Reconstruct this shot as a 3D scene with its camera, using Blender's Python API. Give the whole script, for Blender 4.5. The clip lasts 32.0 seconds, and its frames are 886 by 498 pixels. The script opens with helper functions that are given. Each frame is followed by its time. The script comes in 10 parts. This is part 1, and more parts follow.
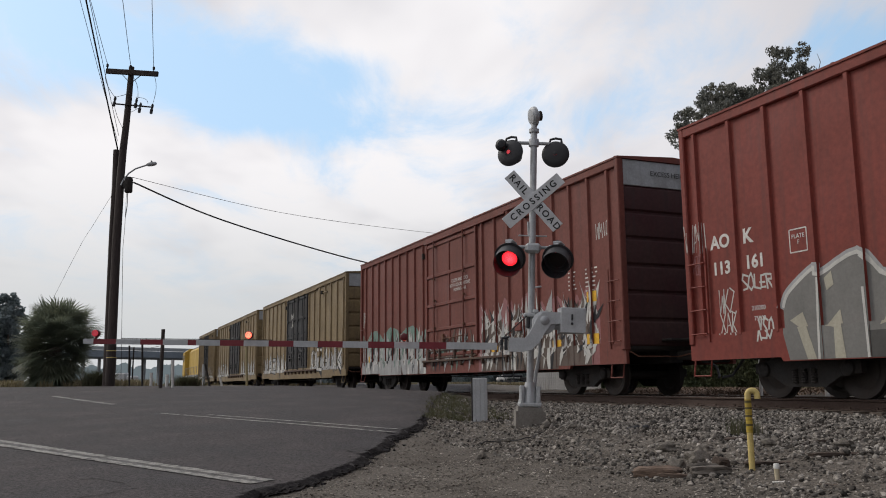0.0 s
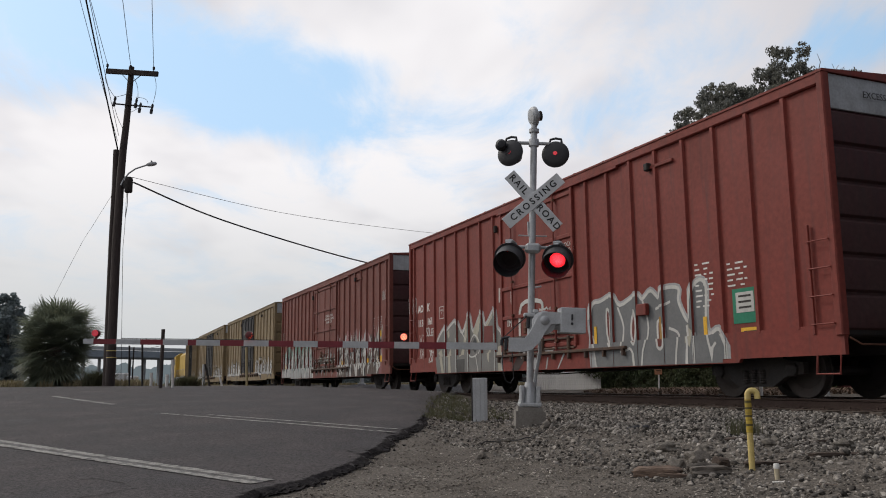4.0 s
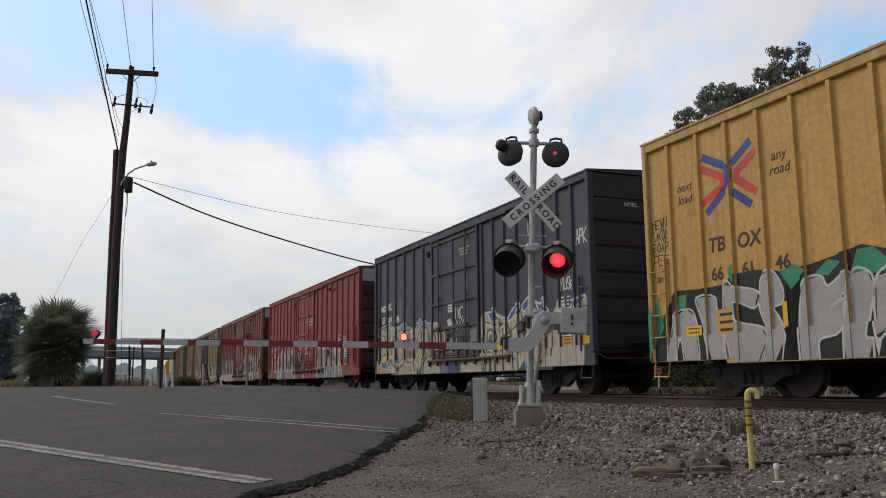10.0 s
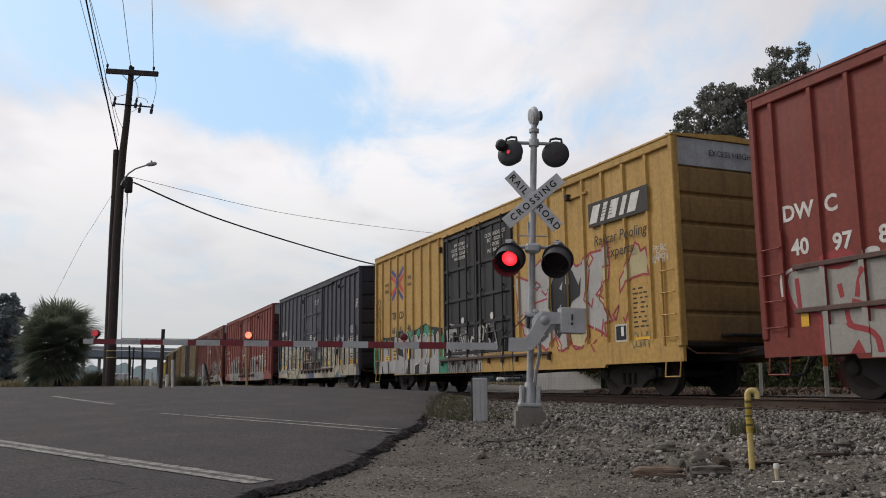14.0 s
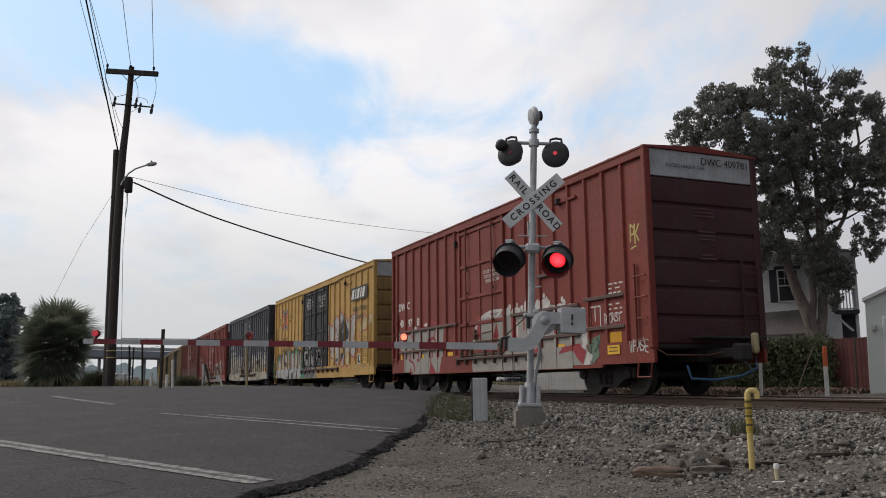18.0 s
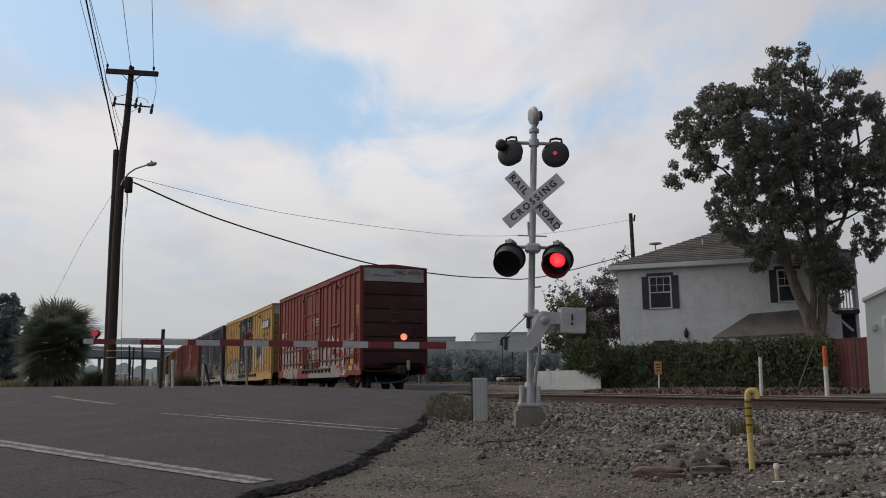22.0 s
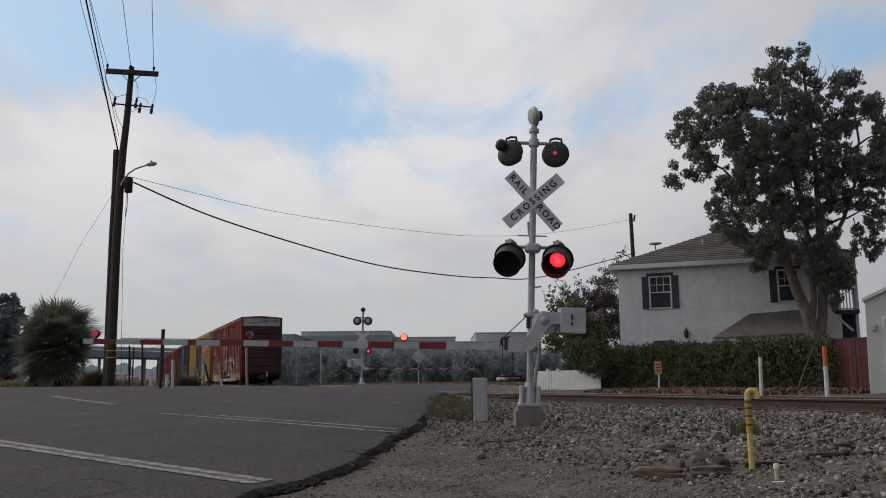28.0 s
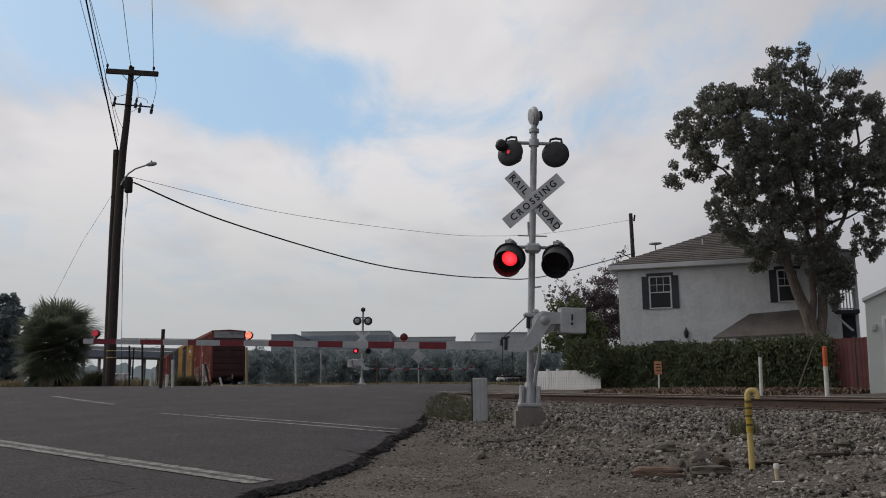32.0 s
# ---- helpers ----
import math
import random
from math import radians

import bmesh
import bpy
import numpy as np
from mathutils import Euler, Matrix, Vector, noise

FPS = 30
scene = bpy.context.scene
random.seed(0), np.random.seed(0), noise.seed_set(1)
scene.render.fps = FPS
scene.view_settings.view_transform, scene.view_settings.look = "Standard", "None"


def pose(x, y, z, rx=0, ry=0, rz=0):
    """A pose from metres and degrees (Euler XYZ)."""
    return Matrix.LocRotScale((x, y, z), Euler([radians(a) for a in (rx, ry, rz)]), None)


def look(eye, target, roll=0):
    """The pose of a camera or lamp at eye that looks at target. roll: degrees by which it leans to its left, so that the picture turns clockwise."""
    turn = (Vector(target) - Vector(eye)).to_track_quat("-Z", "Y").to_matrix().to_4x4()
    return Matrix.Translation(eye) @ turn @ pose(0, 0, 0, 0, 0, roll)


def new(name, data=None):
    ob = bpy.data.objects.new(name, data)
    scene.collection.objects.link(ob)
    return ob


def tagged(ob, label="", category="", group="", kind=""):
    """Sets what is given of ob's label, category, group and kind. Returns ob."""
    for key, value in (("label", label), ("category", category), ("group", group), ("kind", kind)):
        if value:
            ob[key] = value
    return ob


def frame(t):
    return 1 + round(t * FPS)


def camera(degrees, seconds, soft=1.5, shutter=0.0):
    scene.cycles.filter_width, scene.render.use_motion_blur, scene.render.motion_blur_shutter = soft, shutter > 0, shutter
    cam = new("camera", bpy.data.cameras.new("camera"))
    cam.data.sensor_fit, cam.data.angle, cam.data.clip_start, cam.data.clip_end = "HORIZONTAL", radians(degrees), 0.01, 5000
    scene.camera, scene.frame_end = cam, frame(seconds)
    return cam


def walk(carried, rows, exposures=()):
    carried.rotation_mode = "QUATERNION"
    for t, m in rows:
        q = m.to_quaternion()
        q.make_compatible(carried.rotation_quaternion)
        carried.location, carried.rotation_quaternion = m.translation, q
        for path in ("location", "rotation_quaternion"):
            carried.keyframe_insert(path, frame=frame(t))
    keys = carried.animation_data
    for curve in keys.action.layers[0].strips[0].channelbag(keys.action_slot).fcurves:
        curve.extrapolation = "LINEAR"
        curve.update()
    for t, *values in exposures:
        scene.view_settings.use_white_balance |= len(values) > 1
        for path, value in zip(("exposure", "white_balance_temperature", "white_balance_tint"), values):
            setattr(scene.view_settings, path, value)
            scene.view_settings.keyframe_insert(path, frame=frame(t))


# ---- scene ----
from mathutils.geometry import tessellate_polygon

# ---------------- camera (stands still on its tripod) ----------------
cam = camera(55.18, 32.0, soft=1.0)
EYE = (0.0, 0.0, 0.3126)
VIEW = look(EYE, (0.0, math.cos(0.1571), 0.3126 + math.sin(0.1571)), roll=-0.539)
walk(cam, [(0.0, VIEW), (32.0, VIEW)],
     exposures=[(0.0, 0.0), (17.5, 0.0), (20.0, -0.10), (22.5, -0.27), (26.0, -0.31), (32.0, -0.34)])

# ---------------- daylight ----------------
SUN_AZ, SUN_EL = radians(300), radians(38)      # azimuth clockwise from +y
sun_dir = Vector((math.sin(SUN_AZ) * math.cos(SUN_EL), math.cos(SUN_AZ) * math.cos(SUN_EL), math.sin(SUN_EL)))


def make_world():
    w = bpy.data.worlds.new("sky")
    scene.world = w
    w.use_nodes = True
    nt = w.node_tree
    nt.nodes.clear()
    N = nt.nodes.new
    L = nt.links.new

    def math_node(op, a, b=None, clamp=False):
        m = N("ShaderNodeMath")
        m.operation, m.use_clamp = op, clamp
        for i, v in enumerate((a, b)):
            if v is None:
                continue
            if isinstance(v, (int, float)):
                m.inputs[i].default_value = v
            else:
                L(v, m.inputs[i])
        return m.outputs[0]

    def ramp(v, a, b):
        r = N("ShaderNodeMapRange")
        r.interpolation_type = "SMOOTHSTEP"
        r.inputs[1].default_value, r.inputs[2].default_value = a, b
        L(v, r.inputs[0])
        return r.outputs[0]

    def mixc(f, a, b):
        m = N("ShaderNodeMix")
        m.data_type = "RGBA"
        for s, v in ((m.inputs[0], f), (m.inputs[6], a), (m.inputs[7], b)):
            if isinstance(v, (tuple, float, int)):
                s.default_value = v
            else:
                L(v, s)
        return m.outputs[2]

    co = N("ShaderNodeTexCoord").outputs["Generated"]
    sep = N("ShaderNodeSeparateXYZ")
    L(co, sep.inputs[0])
    X, Y, Z = sep.outputs
    sky = N("ShaderNodeTexSky")
    sky.sky_type = "NISHITA"
    sky.sun_disc = False
    sky.sun_elevation, sky.sun_rotation = SUN_EL, SUN_AZ
    sky.dust_density, sky.air_density = 3.0, 1.0
    mul = N("ShaderNodeVectorMath")
    mul.operation = "SCALE"
    L(sky.outputs[0], mul.inputs[0])
    mul.inputs[3].default_value = 0.11
    blue = mixc(0.75, mul.outputs[0], (0.53, 0.80, 1.10, 1))
    # cloud sheet: the direction laid on a flat layer overhead
    zz = math_node("ADD", math_node("ABSOLUTE", Z), 0.16)
    px = math_node("DIVIDE", X, zz)
    py = math_node("DIVIDE", Y, zz)
    vec = N("ShaderNodeCombineXYZ")
    L(px, vec.inputs[0]), L(py, vec.inputs[1])

    def noise_at(scale, off, detail, rough, dist=0.0):
        mp = N("ShaderNodeMapping")
        mp.inputs[1].default_value = off
        mp.inputs[3].default_value = scale
        L(vec.outputs[0], mp.inputs[0])
        n = N("ShaderNodeTexNoise")
        n.inputs["Scale"].default_value = 1.0
        n.inputs["Detail"].default_value = detail
        n.inputs["Roughness"].default_value = rough
        n.inputs["Distortion"].default_value = dist
        L(mp.outputs[0], n.inputs[0])
        return n.outputs[0]

    broad = noise_at((0.75, 0.55, 1), (3.1, 1.7, 0), 3, 0.5, 0.3)
    wisps = noise_at((2.6, 1.5, 1), (0.4, 5.2, 0), 9, 0.64, 0.45)
    az = N("ShaderNodeMath")
    az.operation = "ARCTAN2"
    L(X, az.inputs[0]), L(Y, az.inputs[1])

    def opening(a0, z0, wa, wz, amount):
        """A soft break in the cloud sheet round one direction."""
        p = math_node("POWER", math_node("ABSOLUTE", math_node("DIVIDE", math_node("SUBTRACT", az.outputs[0], a0), wa)), 2.0)
        q = math_node("POWER", math_node("ABSOLUTE", math_node("DIVIDE", math_node("SUBTRACT", Z, z0), wz)), 2.0)
        return math_node("MULTIPLY", math_node("EXPONENT", math_node("MULTIPLY", math_node("ADD", p, q), -1.0)), amount)

    cover = math_node("ADD", math_node("ADD", math_node("MULTIPLY", broad, 0.40), math_node("MULTIPLY", wisps, 0.80)), 0.08)
    for o in ((-0.429, 0.362, 0.22, 0.073, 0.27), (-0.239, 0.311, 0.1, 0.041, 0.27), (0.013, 0.308, 0.2, 0.032, 0.2), (-0.098, 0.356, 0.113, 0.023, 0.16), (0.467, 0.346, 0.08, 0.03, 0.22), (-0.108, 0.313, 0.04, 0.02, -0.12), (-0.387, 0.257, 0.18, 0.032, -0.16), (0.343, 0.274, 0.133, 0.04, 0.07)):
        cover = math_node("SUBTRACT", cover, opening(*o))
    cl = ramp(cover, 0.40, 0.68)
    thick = noise_at((1.3, 0.9, 1), (7.3, 2.2, 0), 4, 0.55, 0.2)
    shade = math_node("SUBTRACT", ramp(thick, 0.28, 0.56), math_node("MULTIPLY", ramp(X, 0.02, 0.45), 0.85), True)
    cloudy = mixc(cl, blue, mixc(shade, (0.68, 0.668, 0.705, 1), (0.95, 0.928, 0.942, 1)))
    low = ramp(Z, 0.03, 0.28)
    haze = mixc(ramp(X, -.08, .3), (0.635, 0.652, 0.662, 1), (0.545, 0.55, 0.57, 1))
    hazy = mixc(low, haze, cloudy)
    # the haze is bright towards the sun and dim away from it
    toward = math_node("ADD", math_node("MULTIPLY", X, math.sin(SUN_AZ)), math_node("MULTIPLY", Y, math.cos(SUN_AZ)))
    fall = ramp(toward, -1.05, 0.38)
    away = N("ShaderNodeMix")
    away.data_type, away.blend_type = "RGBA", "MULTIPLY"
    away.inputs[0].default_value = 1.0
    L(hazy, away.inputs[6])
    L(mixc(fall, (0.24, 0.27, 0.32, 1), (1, 1, 1, 1)), away.inputs[7])
    hazy = away.outputs[2]
    bg = N("ShaderNodeBackground")
    L(hazy, bg.inputs[0])
    bg.inputs[1].default_value = 1.0
    out = N("ShaderNodeOutputWorld")
    L(bg.outputs[0], out.inputs[0])


make_world()
sun_data = bpy.data.lights.new("sun", "SUN")
sun_data.energy, sun_data.angle, sun_data.color = 1.3, radians(14), (1.0, 0.93, 0.82)
sun = new("sun", sun_data)
sun.matrix_world = look((0, 0, 60), Vector((0, 0, 60)) - sun_dir)


# ---------------- mesh tools ----------------
class Geo:
    """Collects vertices and faces of one mesh."""

    def __init__(self):
        self.v, self.f = [], []

    def add(self, vs, fs):
        o = len(self.v)
        self.v.extend(tuple(p) for p in vs)
        self.f.extend(tuple(i + o for i in q) for q in fs)
        return self

    def box(self, c, s, bevel=0.0, m=None):
        """A box of centre c and size s, with chamfered edges."""
        hx, hy, hz = (a / 2 for a in s)
        b = min(bevel, hx * .9, hy * .9, hz * .9)
        vs, fs = [], []
        if b <= 0:
            for i in range(8):
                vs.append((hx if i & 1 else -hx, hy if i & 2 else -hy, hz if i & 4 else -hz))
            fs = [(0, 2, 3, 1), (4, 5, 7, 6), (0, 1, 5, 4), (2, 6, 7, 3), (0, 4, 6, 2), (1, 3, 7, 5)]
        else:
            idx = {}
            for i in range(8):
                sg = (1 if i & 1 else -1, 1 if i & 2 else -1, 1 if i & 4 else -1)
                for ax in range(3):
                    p = [sg[k] * ((hx, hy, hz)[k] - (0 if k == ax else b)) for k in range(3)]
                    idx[i, ax] = len(vs)
                    vs.append(p)
            quads = {0: (0, 2, 6, 4), 1: (0, 1, 5, 4), 2: (0, 1, 3, 2)}
            for ax in range(3):
                for side in (0, 1):
                    q = [i | (side << ax) for i in quads[ax]]
                    fs.append([idx[i, ax] for i in q])
            for a in range(8):
                for ax in range(3):
                    o = a ^ (1 << ax)
                    if o > a:
                        u, w = [k for k in range(3) if k != ax]
                        fs.append([idx[a, u], idx[a, w], idx[o, w], idx[o, u]])
                fs.append([idx[a, 0], idx[a, 1], idx[a, 2]])
            # turn all faces outwards
            for k, q in enumerate(fs):
                P = [Vector(vs[i]) for i in q]
                cen = sum(P, Vector()) / len(P)
                if (P[1] - P[0]).cross(P[2] - P[0]).dot(cen) < 0:
                    fs[k] = q[::-1]
        if m is not None:
            vs = [m @ Vector(p) for p in vs]
        return self.add([(p[0] + c[0], p[1] + c[1], p[2] + c[2]) for p in vs], fs)

    def tube(self, pts, r, n=10, caps=True):
        """A round bar through pts; r one radius or one for each point."""
        P = [Vector(p) for p in pts]
        R = [r] * len(P) if isinstance(r, (int, float)) else list(r)
        o = len(self.v)
        ref = Vector((0, 0, 1)) if abs((P[-1] - P[0]).normalized().z) < .9 else Vector((1, 0, 0))
        for i, p in enumerate(P):
            d = (P[min(i + 1, len(P) - 1)] - P[max(i - 1, 0)]).normalized()
            u = d.cross(ref).normalized()
            w = d.cross(u)
            for k in range(n):
                a = 2 * math.pi * k / n
                self.v.append(tuple(p + (u * math.cos(a) + w * math.sin(a)) * R[i]))
        for i in range(len(P) - 1):
            for k in range(n):
                a, b = o + i * n + k, o + i * n + (k + 1) % n
                self.f.append((a, a + n, b + n, b))
        if caps:
            self.f.append(tuple(o + k for k in range(n)))
            self.f.append(tuple(o + (len(P) - 1) * n + k for k in range(n))[::-1])
        return self

    def lathe(self, prof, c=(0, 0, 0), m=None, n=20):
        """Turns (radius, height) pairs round z."""
        m = m or Matrix()
        o = len(self.v)
        for r, h in prof:
            for k in range(n):
                a = 2 * math.pi * k / n
                p = m @ Vector((r * math.cos(a), r * math.sin(a), h))
                self.v.append((p.x + c[0], p.y + c[1], p.z + c[2]))
        for i in range(len(prof) - 1):
            for k in range(n):
                a, b = o + i * n + k, o + i * n + (k + 1) % n
                self.f.append((a, b, b + n, a + n))
        self.f.append(tuple(o + k for k in range(n))[::-1])
        self.f.append(tuple(o + (len(prof) - 1) * n + k for k in range(n)))
        return self

    def prism(self, poly, axis, lo, hi):
        """A flat outline pushed out along an axis: poly in the other two axes, in cyclic order."""
        a, b = ((1, 2), (2, 0), (0, 1))[axis]
        o, n = len(self.v), len(poly)
        for h in (lo, hi):
            for q in poly:
                p = [0, 0, 0]
                p[axis], p[a], p[b] = h, q[0], q[1]
                self.v.append(tuple(p))
        area = sum(poly[i][0] * poly[(i + 1) % n][1] - poly[(i + 1) % n][0] * poly[i][1] for i in range(n))
        top = [tuple(o + n + i for i in range(n)), tuple(o + i for i in range(n))[::-1]]
        sides = [(o + i, o + (i + 1) % n, o + n + (i + 1) % n, o + n + i) for i in range(n)]
        fs = top + sides
        if (area < 0) != (hi < lo):
            fs = [q[::-1] for q in fs]
        self.f.extend(fs)
        return self

    def mesh(self, name, material=None, smooth=35):
        me = bpy.data.meshes.new(name)
        me.from_pydata(self.v, [], self.f)
        if material:
            me.materials.append(material)
        if smooth:
            me.polygons.foreach_set("use_smooth", [True] * len(me.polygons))
            me.set_sharp_from_angle(angle=radians(smooth))
        me.update()
        return me


def part(name, g, material, parent=None, label="", at=None, smooth=35):
    """One mesh object under a thing or a part."""
    ob = new(name, g.mesh(name, material, smooth) if isinstance(g, Geo) else g)
    if parent is not None:
        ob.parent = parent
    if at is not None:
        ob.matrix_basis = at
    if label:
        ob["label"] = label
    return ob


def thing(name, label, category, at=None, group="", kind="", g=None, material=None, smooth=35):
    ob = new(name, g.mesh(name, material, smooth) if g else None)
    if at is not None:
        ob.matrix_basis = at
    return tagged(ob, label, category, group, kind)


def words(text, size, material, parent, at, name="lettering", thick=0.0015, align="CENTER", spacing=1.0, shear=0.0, bold=0.0):
    """Flat lettering in the x-z plane of the pose, read from +y... the pose turns it."""
    cu = bpy.data.curves.new(name, "FONT")
    cu.body, cu.size, cu.align_x, cu.align_y = text, size, align, "CENTER"
    cu.space_character, cu.shear, cu.offset, cu.extrude = spacing, shear, bold, thick
    cu.resolution_u = 3
    tmp = bpy.data.objects.new(name, cu)
    scene.collection.objects.link(tmp)
    me = bpy.data.meshes.new_from_object(tmp.evaluated_get(bpy.context.evaluated_depsgraph_get()))
    bpy.data.objects.remove(tmp)
    me.materials.clear()
    me.materials.append(material)
    return part(name, me, material, parent, at=at)


# ---------------- materials ----------------
def rgba(c):
    return (c[0], c[1], c[2], 1.0)


def surface(name, base, rough=0.7, metal=0.0, dirt=None, dirt_amount=0.35, scale=1.5, fine=40.0, fine_amount=0.15,
            bump=0.15, bump_scale=None, streaks=0.0, per_piece=0.0, per_island=0.0, thin=0.0, spec=0.5, stretch=(1, 1, 1)):
    """Base colour with broad stains, fine grain, run-down streaks and relief."""
    mt = bpy.data.materials.new(name)
    mt.use_nodes = True
    nt = mt.node_tree
    N, L = nt.nodes.new, nt.links.new
    bsdf = nt.nodes["Principled BSDF"]
    co = N("ShaderNodeTexCoord").outputs["Object"]
    mp = N("ShaderNodeMapping")
    mp.inputs[3].default_value = stretch
    L(co, mp.inputs[0])

    def tex(sc, detail, rg=0.55, vec=None):
        n = N("ShaderNodeTexNoise")
        n.inputs["Scale"].default_value, n.inputs["Detail"].default_value, n.inputs["Roughness"].default_value = sc, detail, rg
        L(vec or mp.outputs[0], n.inputs[0])
        return n.outputs[0]

    def ramp(v, a, b, lo=0.0, hi=1.0):
        r = N("ShaderNodeMapRange")
        for i, k in enumerate((a, b, lo, hi)):
            r.inputs[i + 1].default_value = k
        L(v, r.inputs[0])
        return r.outputs[0]

    def mixc(f, a, b, mode="MIX"):
        m = N("ShaderNodeMix")
        m.data_type, m.blend_type = "RGBA", mode
        for s, v in ((m.inputs[0], f), (m.inputs[6], a), (m.inputs[7], b)):
            if isinstance(v, (tuple, float, int)):
                s.default_value = v
            else:
                L(v, s)
        return m.outputs[2]

    dirt = dirt or tuple(c * 0.45 for c in base)
    broad = tex(scale, 5)
    col = mixc(ramp(broad, 0.42, 0.72, 0.0, dirt_amount), rgba(base), rgba(dirt))
    grain = tex(fine, 4, 0.65)
    col = mixc(1.0, col, mixc(ramp(grain, 0.3, 0.7), (1 - fine_amount,) * 3 + (1,), (1 + fine_amount,) * 3 + (1,)), "MULTIPLY")
    if streaks:
        m2 = N("ShaderNodeMapping")
        m2.inputs[3].default_value = (7.0, 7.0, 0.35)
        L(co, m2.inputs[0])
        st = tex(1.0, 5, 0.6, m2.outputs[0])
        col = mixc(ramp(st, 0.5, 0.75, 0.0, streaks), col, rgba(tuple(c * 0.4 + 0.02 for c in base)))
    if per_piece:
        oi = N("ShaderNodeObjectInfo").outputs["Random"]
        col = mixc(1.0, col, mixc(oi, (1 - per_piece,) * 3 + (1,), (1 + per_piece,) * 3 + (1,)), "MULTIPLY")
    if per_island:
        gi = N("ShaderNodeNewGeometry").outputs["Random Per Island"]
        col = mixc(1.0, col, mixc(gi, (1 - per_island,) * 3 + (1,), (1 + per_island,) * 3 + (1,)), "MULTIPLY")
    L(col, bsdf.inputs["Base Color"])
    bsdf.inputs["Metallic"].default_value = metal
    bsdf.inputs["Specular IOR Level"].default_value = spec
    L(ramp(broad, 0.3, 0.7, max(rough - 0.12, 0.05), min(rough + 0.12, 1.0)), bsdf.inputs["Roughness"])
    if thin:
        tr, mx = N("ShaderNodeBsdfTranslucent"), N("ShaderNodeMixShader")
        L(col, tr.inputs[0])
        mx.inputs[0].default_value = thin
        L(bsdf.outputs[0], mx.inputs[1]), L(tr.outputs[0], mx.inputs[2])
        L(mx.outputs[0], nt.nodes["Material Output"].inputs[0])
    if bump:
        b = N("ShaderNodeBump")
        b.inputs["Strength"].default_value = bump
        b.inputs["Distance"].default_value = 0.02
        L(tex(bump_scale or fine * 0.6, 5, 0.6), b.inputs["Height"])
        L(b.outputs[0], bsdf.inputs["Normal"])
    return mt


def glow(name, colour, strength, dark=(0.12, 0.0, 0.0), middle=0.11):
    """A lit lamp face: a ring pattern of small bright elements."""
    mt = bpy.data.materials.new(name)
    mt.use_nodes = True
    nt = mt.node_tree
    N, L = nt.nodes.new, nt.links.new
    bsdf = nt.nodes["Principled BSDF"]
    co = N("ShaderNodeTexCoord").outputs["Object"]
    v = N("ShaderNodeTexVoronoi")
    v.inputs["Scale"].default_value = 90
    L(co, v.inputs[0])
    r = N("ShaderNodeMapRange")
    for i, k in enumerate((0.2, 0.7, strength, strength * 0.22)):
        r.inputs[i + 1].default_value = k
    L(v.outputs["Distance"], r.inputs[0])
    far = N("ShaderNodeVectorMath")
    far.operation = "LENGTH"
    L(co, far.inputs[0])
    q = N("ShaderNodeMapRange")
    for i, k in enumerate((0.0, middle, 1.0, 0.0)):
        q.inputs[i + 1].default_value = k
    L(far.outputs["Value"], q.inputs[0])
    hue = N("ShaderNodeMix")
    hue.data_type = "RGBA"
    L(q.outputs[0], hue.inputs[0])
    hue.inputs[6].default_value = rgba(colour)
    hue.inputs[7].default_value = (1.0, colour[1] * 2.2 + .05, colour[2] * 2.2 + .06, 1)
    bsdf.inputs["Base Color"].default_value = rgba(dark)
    L(hue.outputs[2], bsdf.inputs["Emission Color"])
    L(r.outputs[0], bsdf.inputs["Emission Strength"])
    return mt


ASPHALT = surface("asphalt", (0.036, 0.031, 0.033), 0.85, dirt=(0.083, 0.072, 0.072), dirt_amount=0.95, scale=0.9, fine=30, fine_amount=0.8, bump=1.0, bump_scale=55, spec=0.3)
ROAD_EDGE = surface("asphalt_broken", (0.034, 0.031, 0.030), 0.9, fine=30, fine_amount=0.4, bump=0.9, bump_scale=14)
# crumbled asphalt of the edge, set darker than the road surface
CRUMBLED_DARK = surface("crumbled_dark_asphalt", (0.030, 0.027, 0.028), 0.95, dirt=(0.028, 0.025, 0.024), dirt_amount=0.7, scale=5, fine=40, fine_amount=0.6, bump=1.0, bump_scale=40, spec=0.15)
ROAD_PAINT = surface("worn_road_paint", (0.25, 0.24, 0.22), 0.8, dirt=(0.055, 0.052, 0.052), dirt_amount=1.0, scale=9, fine=60, fine_amount=0.5, bump=0.3)
ROAD_GHOST = surface("nearly_worn_off_paint", (0.105, 0.10, 0.098), 0.85, dirt=(0.05, 0.047, 0.048), dirt_amount=1.0, scale=6, fine=60, fine_amount=0.5, bump=0.5)
DIRT = surface("gravelly_dirt", (0.128, 0.112, 0.096), 0.95, dirt=(0.050, 0.042, 0.035), dirt_amount=0.8, scale=0.9, fine=42, fine_amount=0.6, bump=1.0, bump_scale=30, spec=0.2)
STONE = surface("ballast_stone", (0.205, 0.188, 0.168), 0.9, dirt=(0.060, 0.047, 0.038), dirt_amount=0.75, scale=2.4, fine=14, fine_amount=0.5, bump=0.5, spec=0.25, per_island=0.85)
ROCK = surface("dusty_rock", (0.150, 0.135, 0.118), 0.9, dirt=(0.075, 0.062, 0.050), dirt_amount=0.8, scale=9, fine=45, fine_amount=0.35, bump=0.8, bump_scale=30, spec=0.2, per_piece=0.25)
GRIT = surface("dirt_grit", (0.235, 0.212, 0.185), 0.95, dirt=(0.060, 0.047, 0.038), dirt_amount=0.75, scale=1.6, fine=14, fine_amount=0.5, bump=0.4, spec=0.2, per_island=0.7)
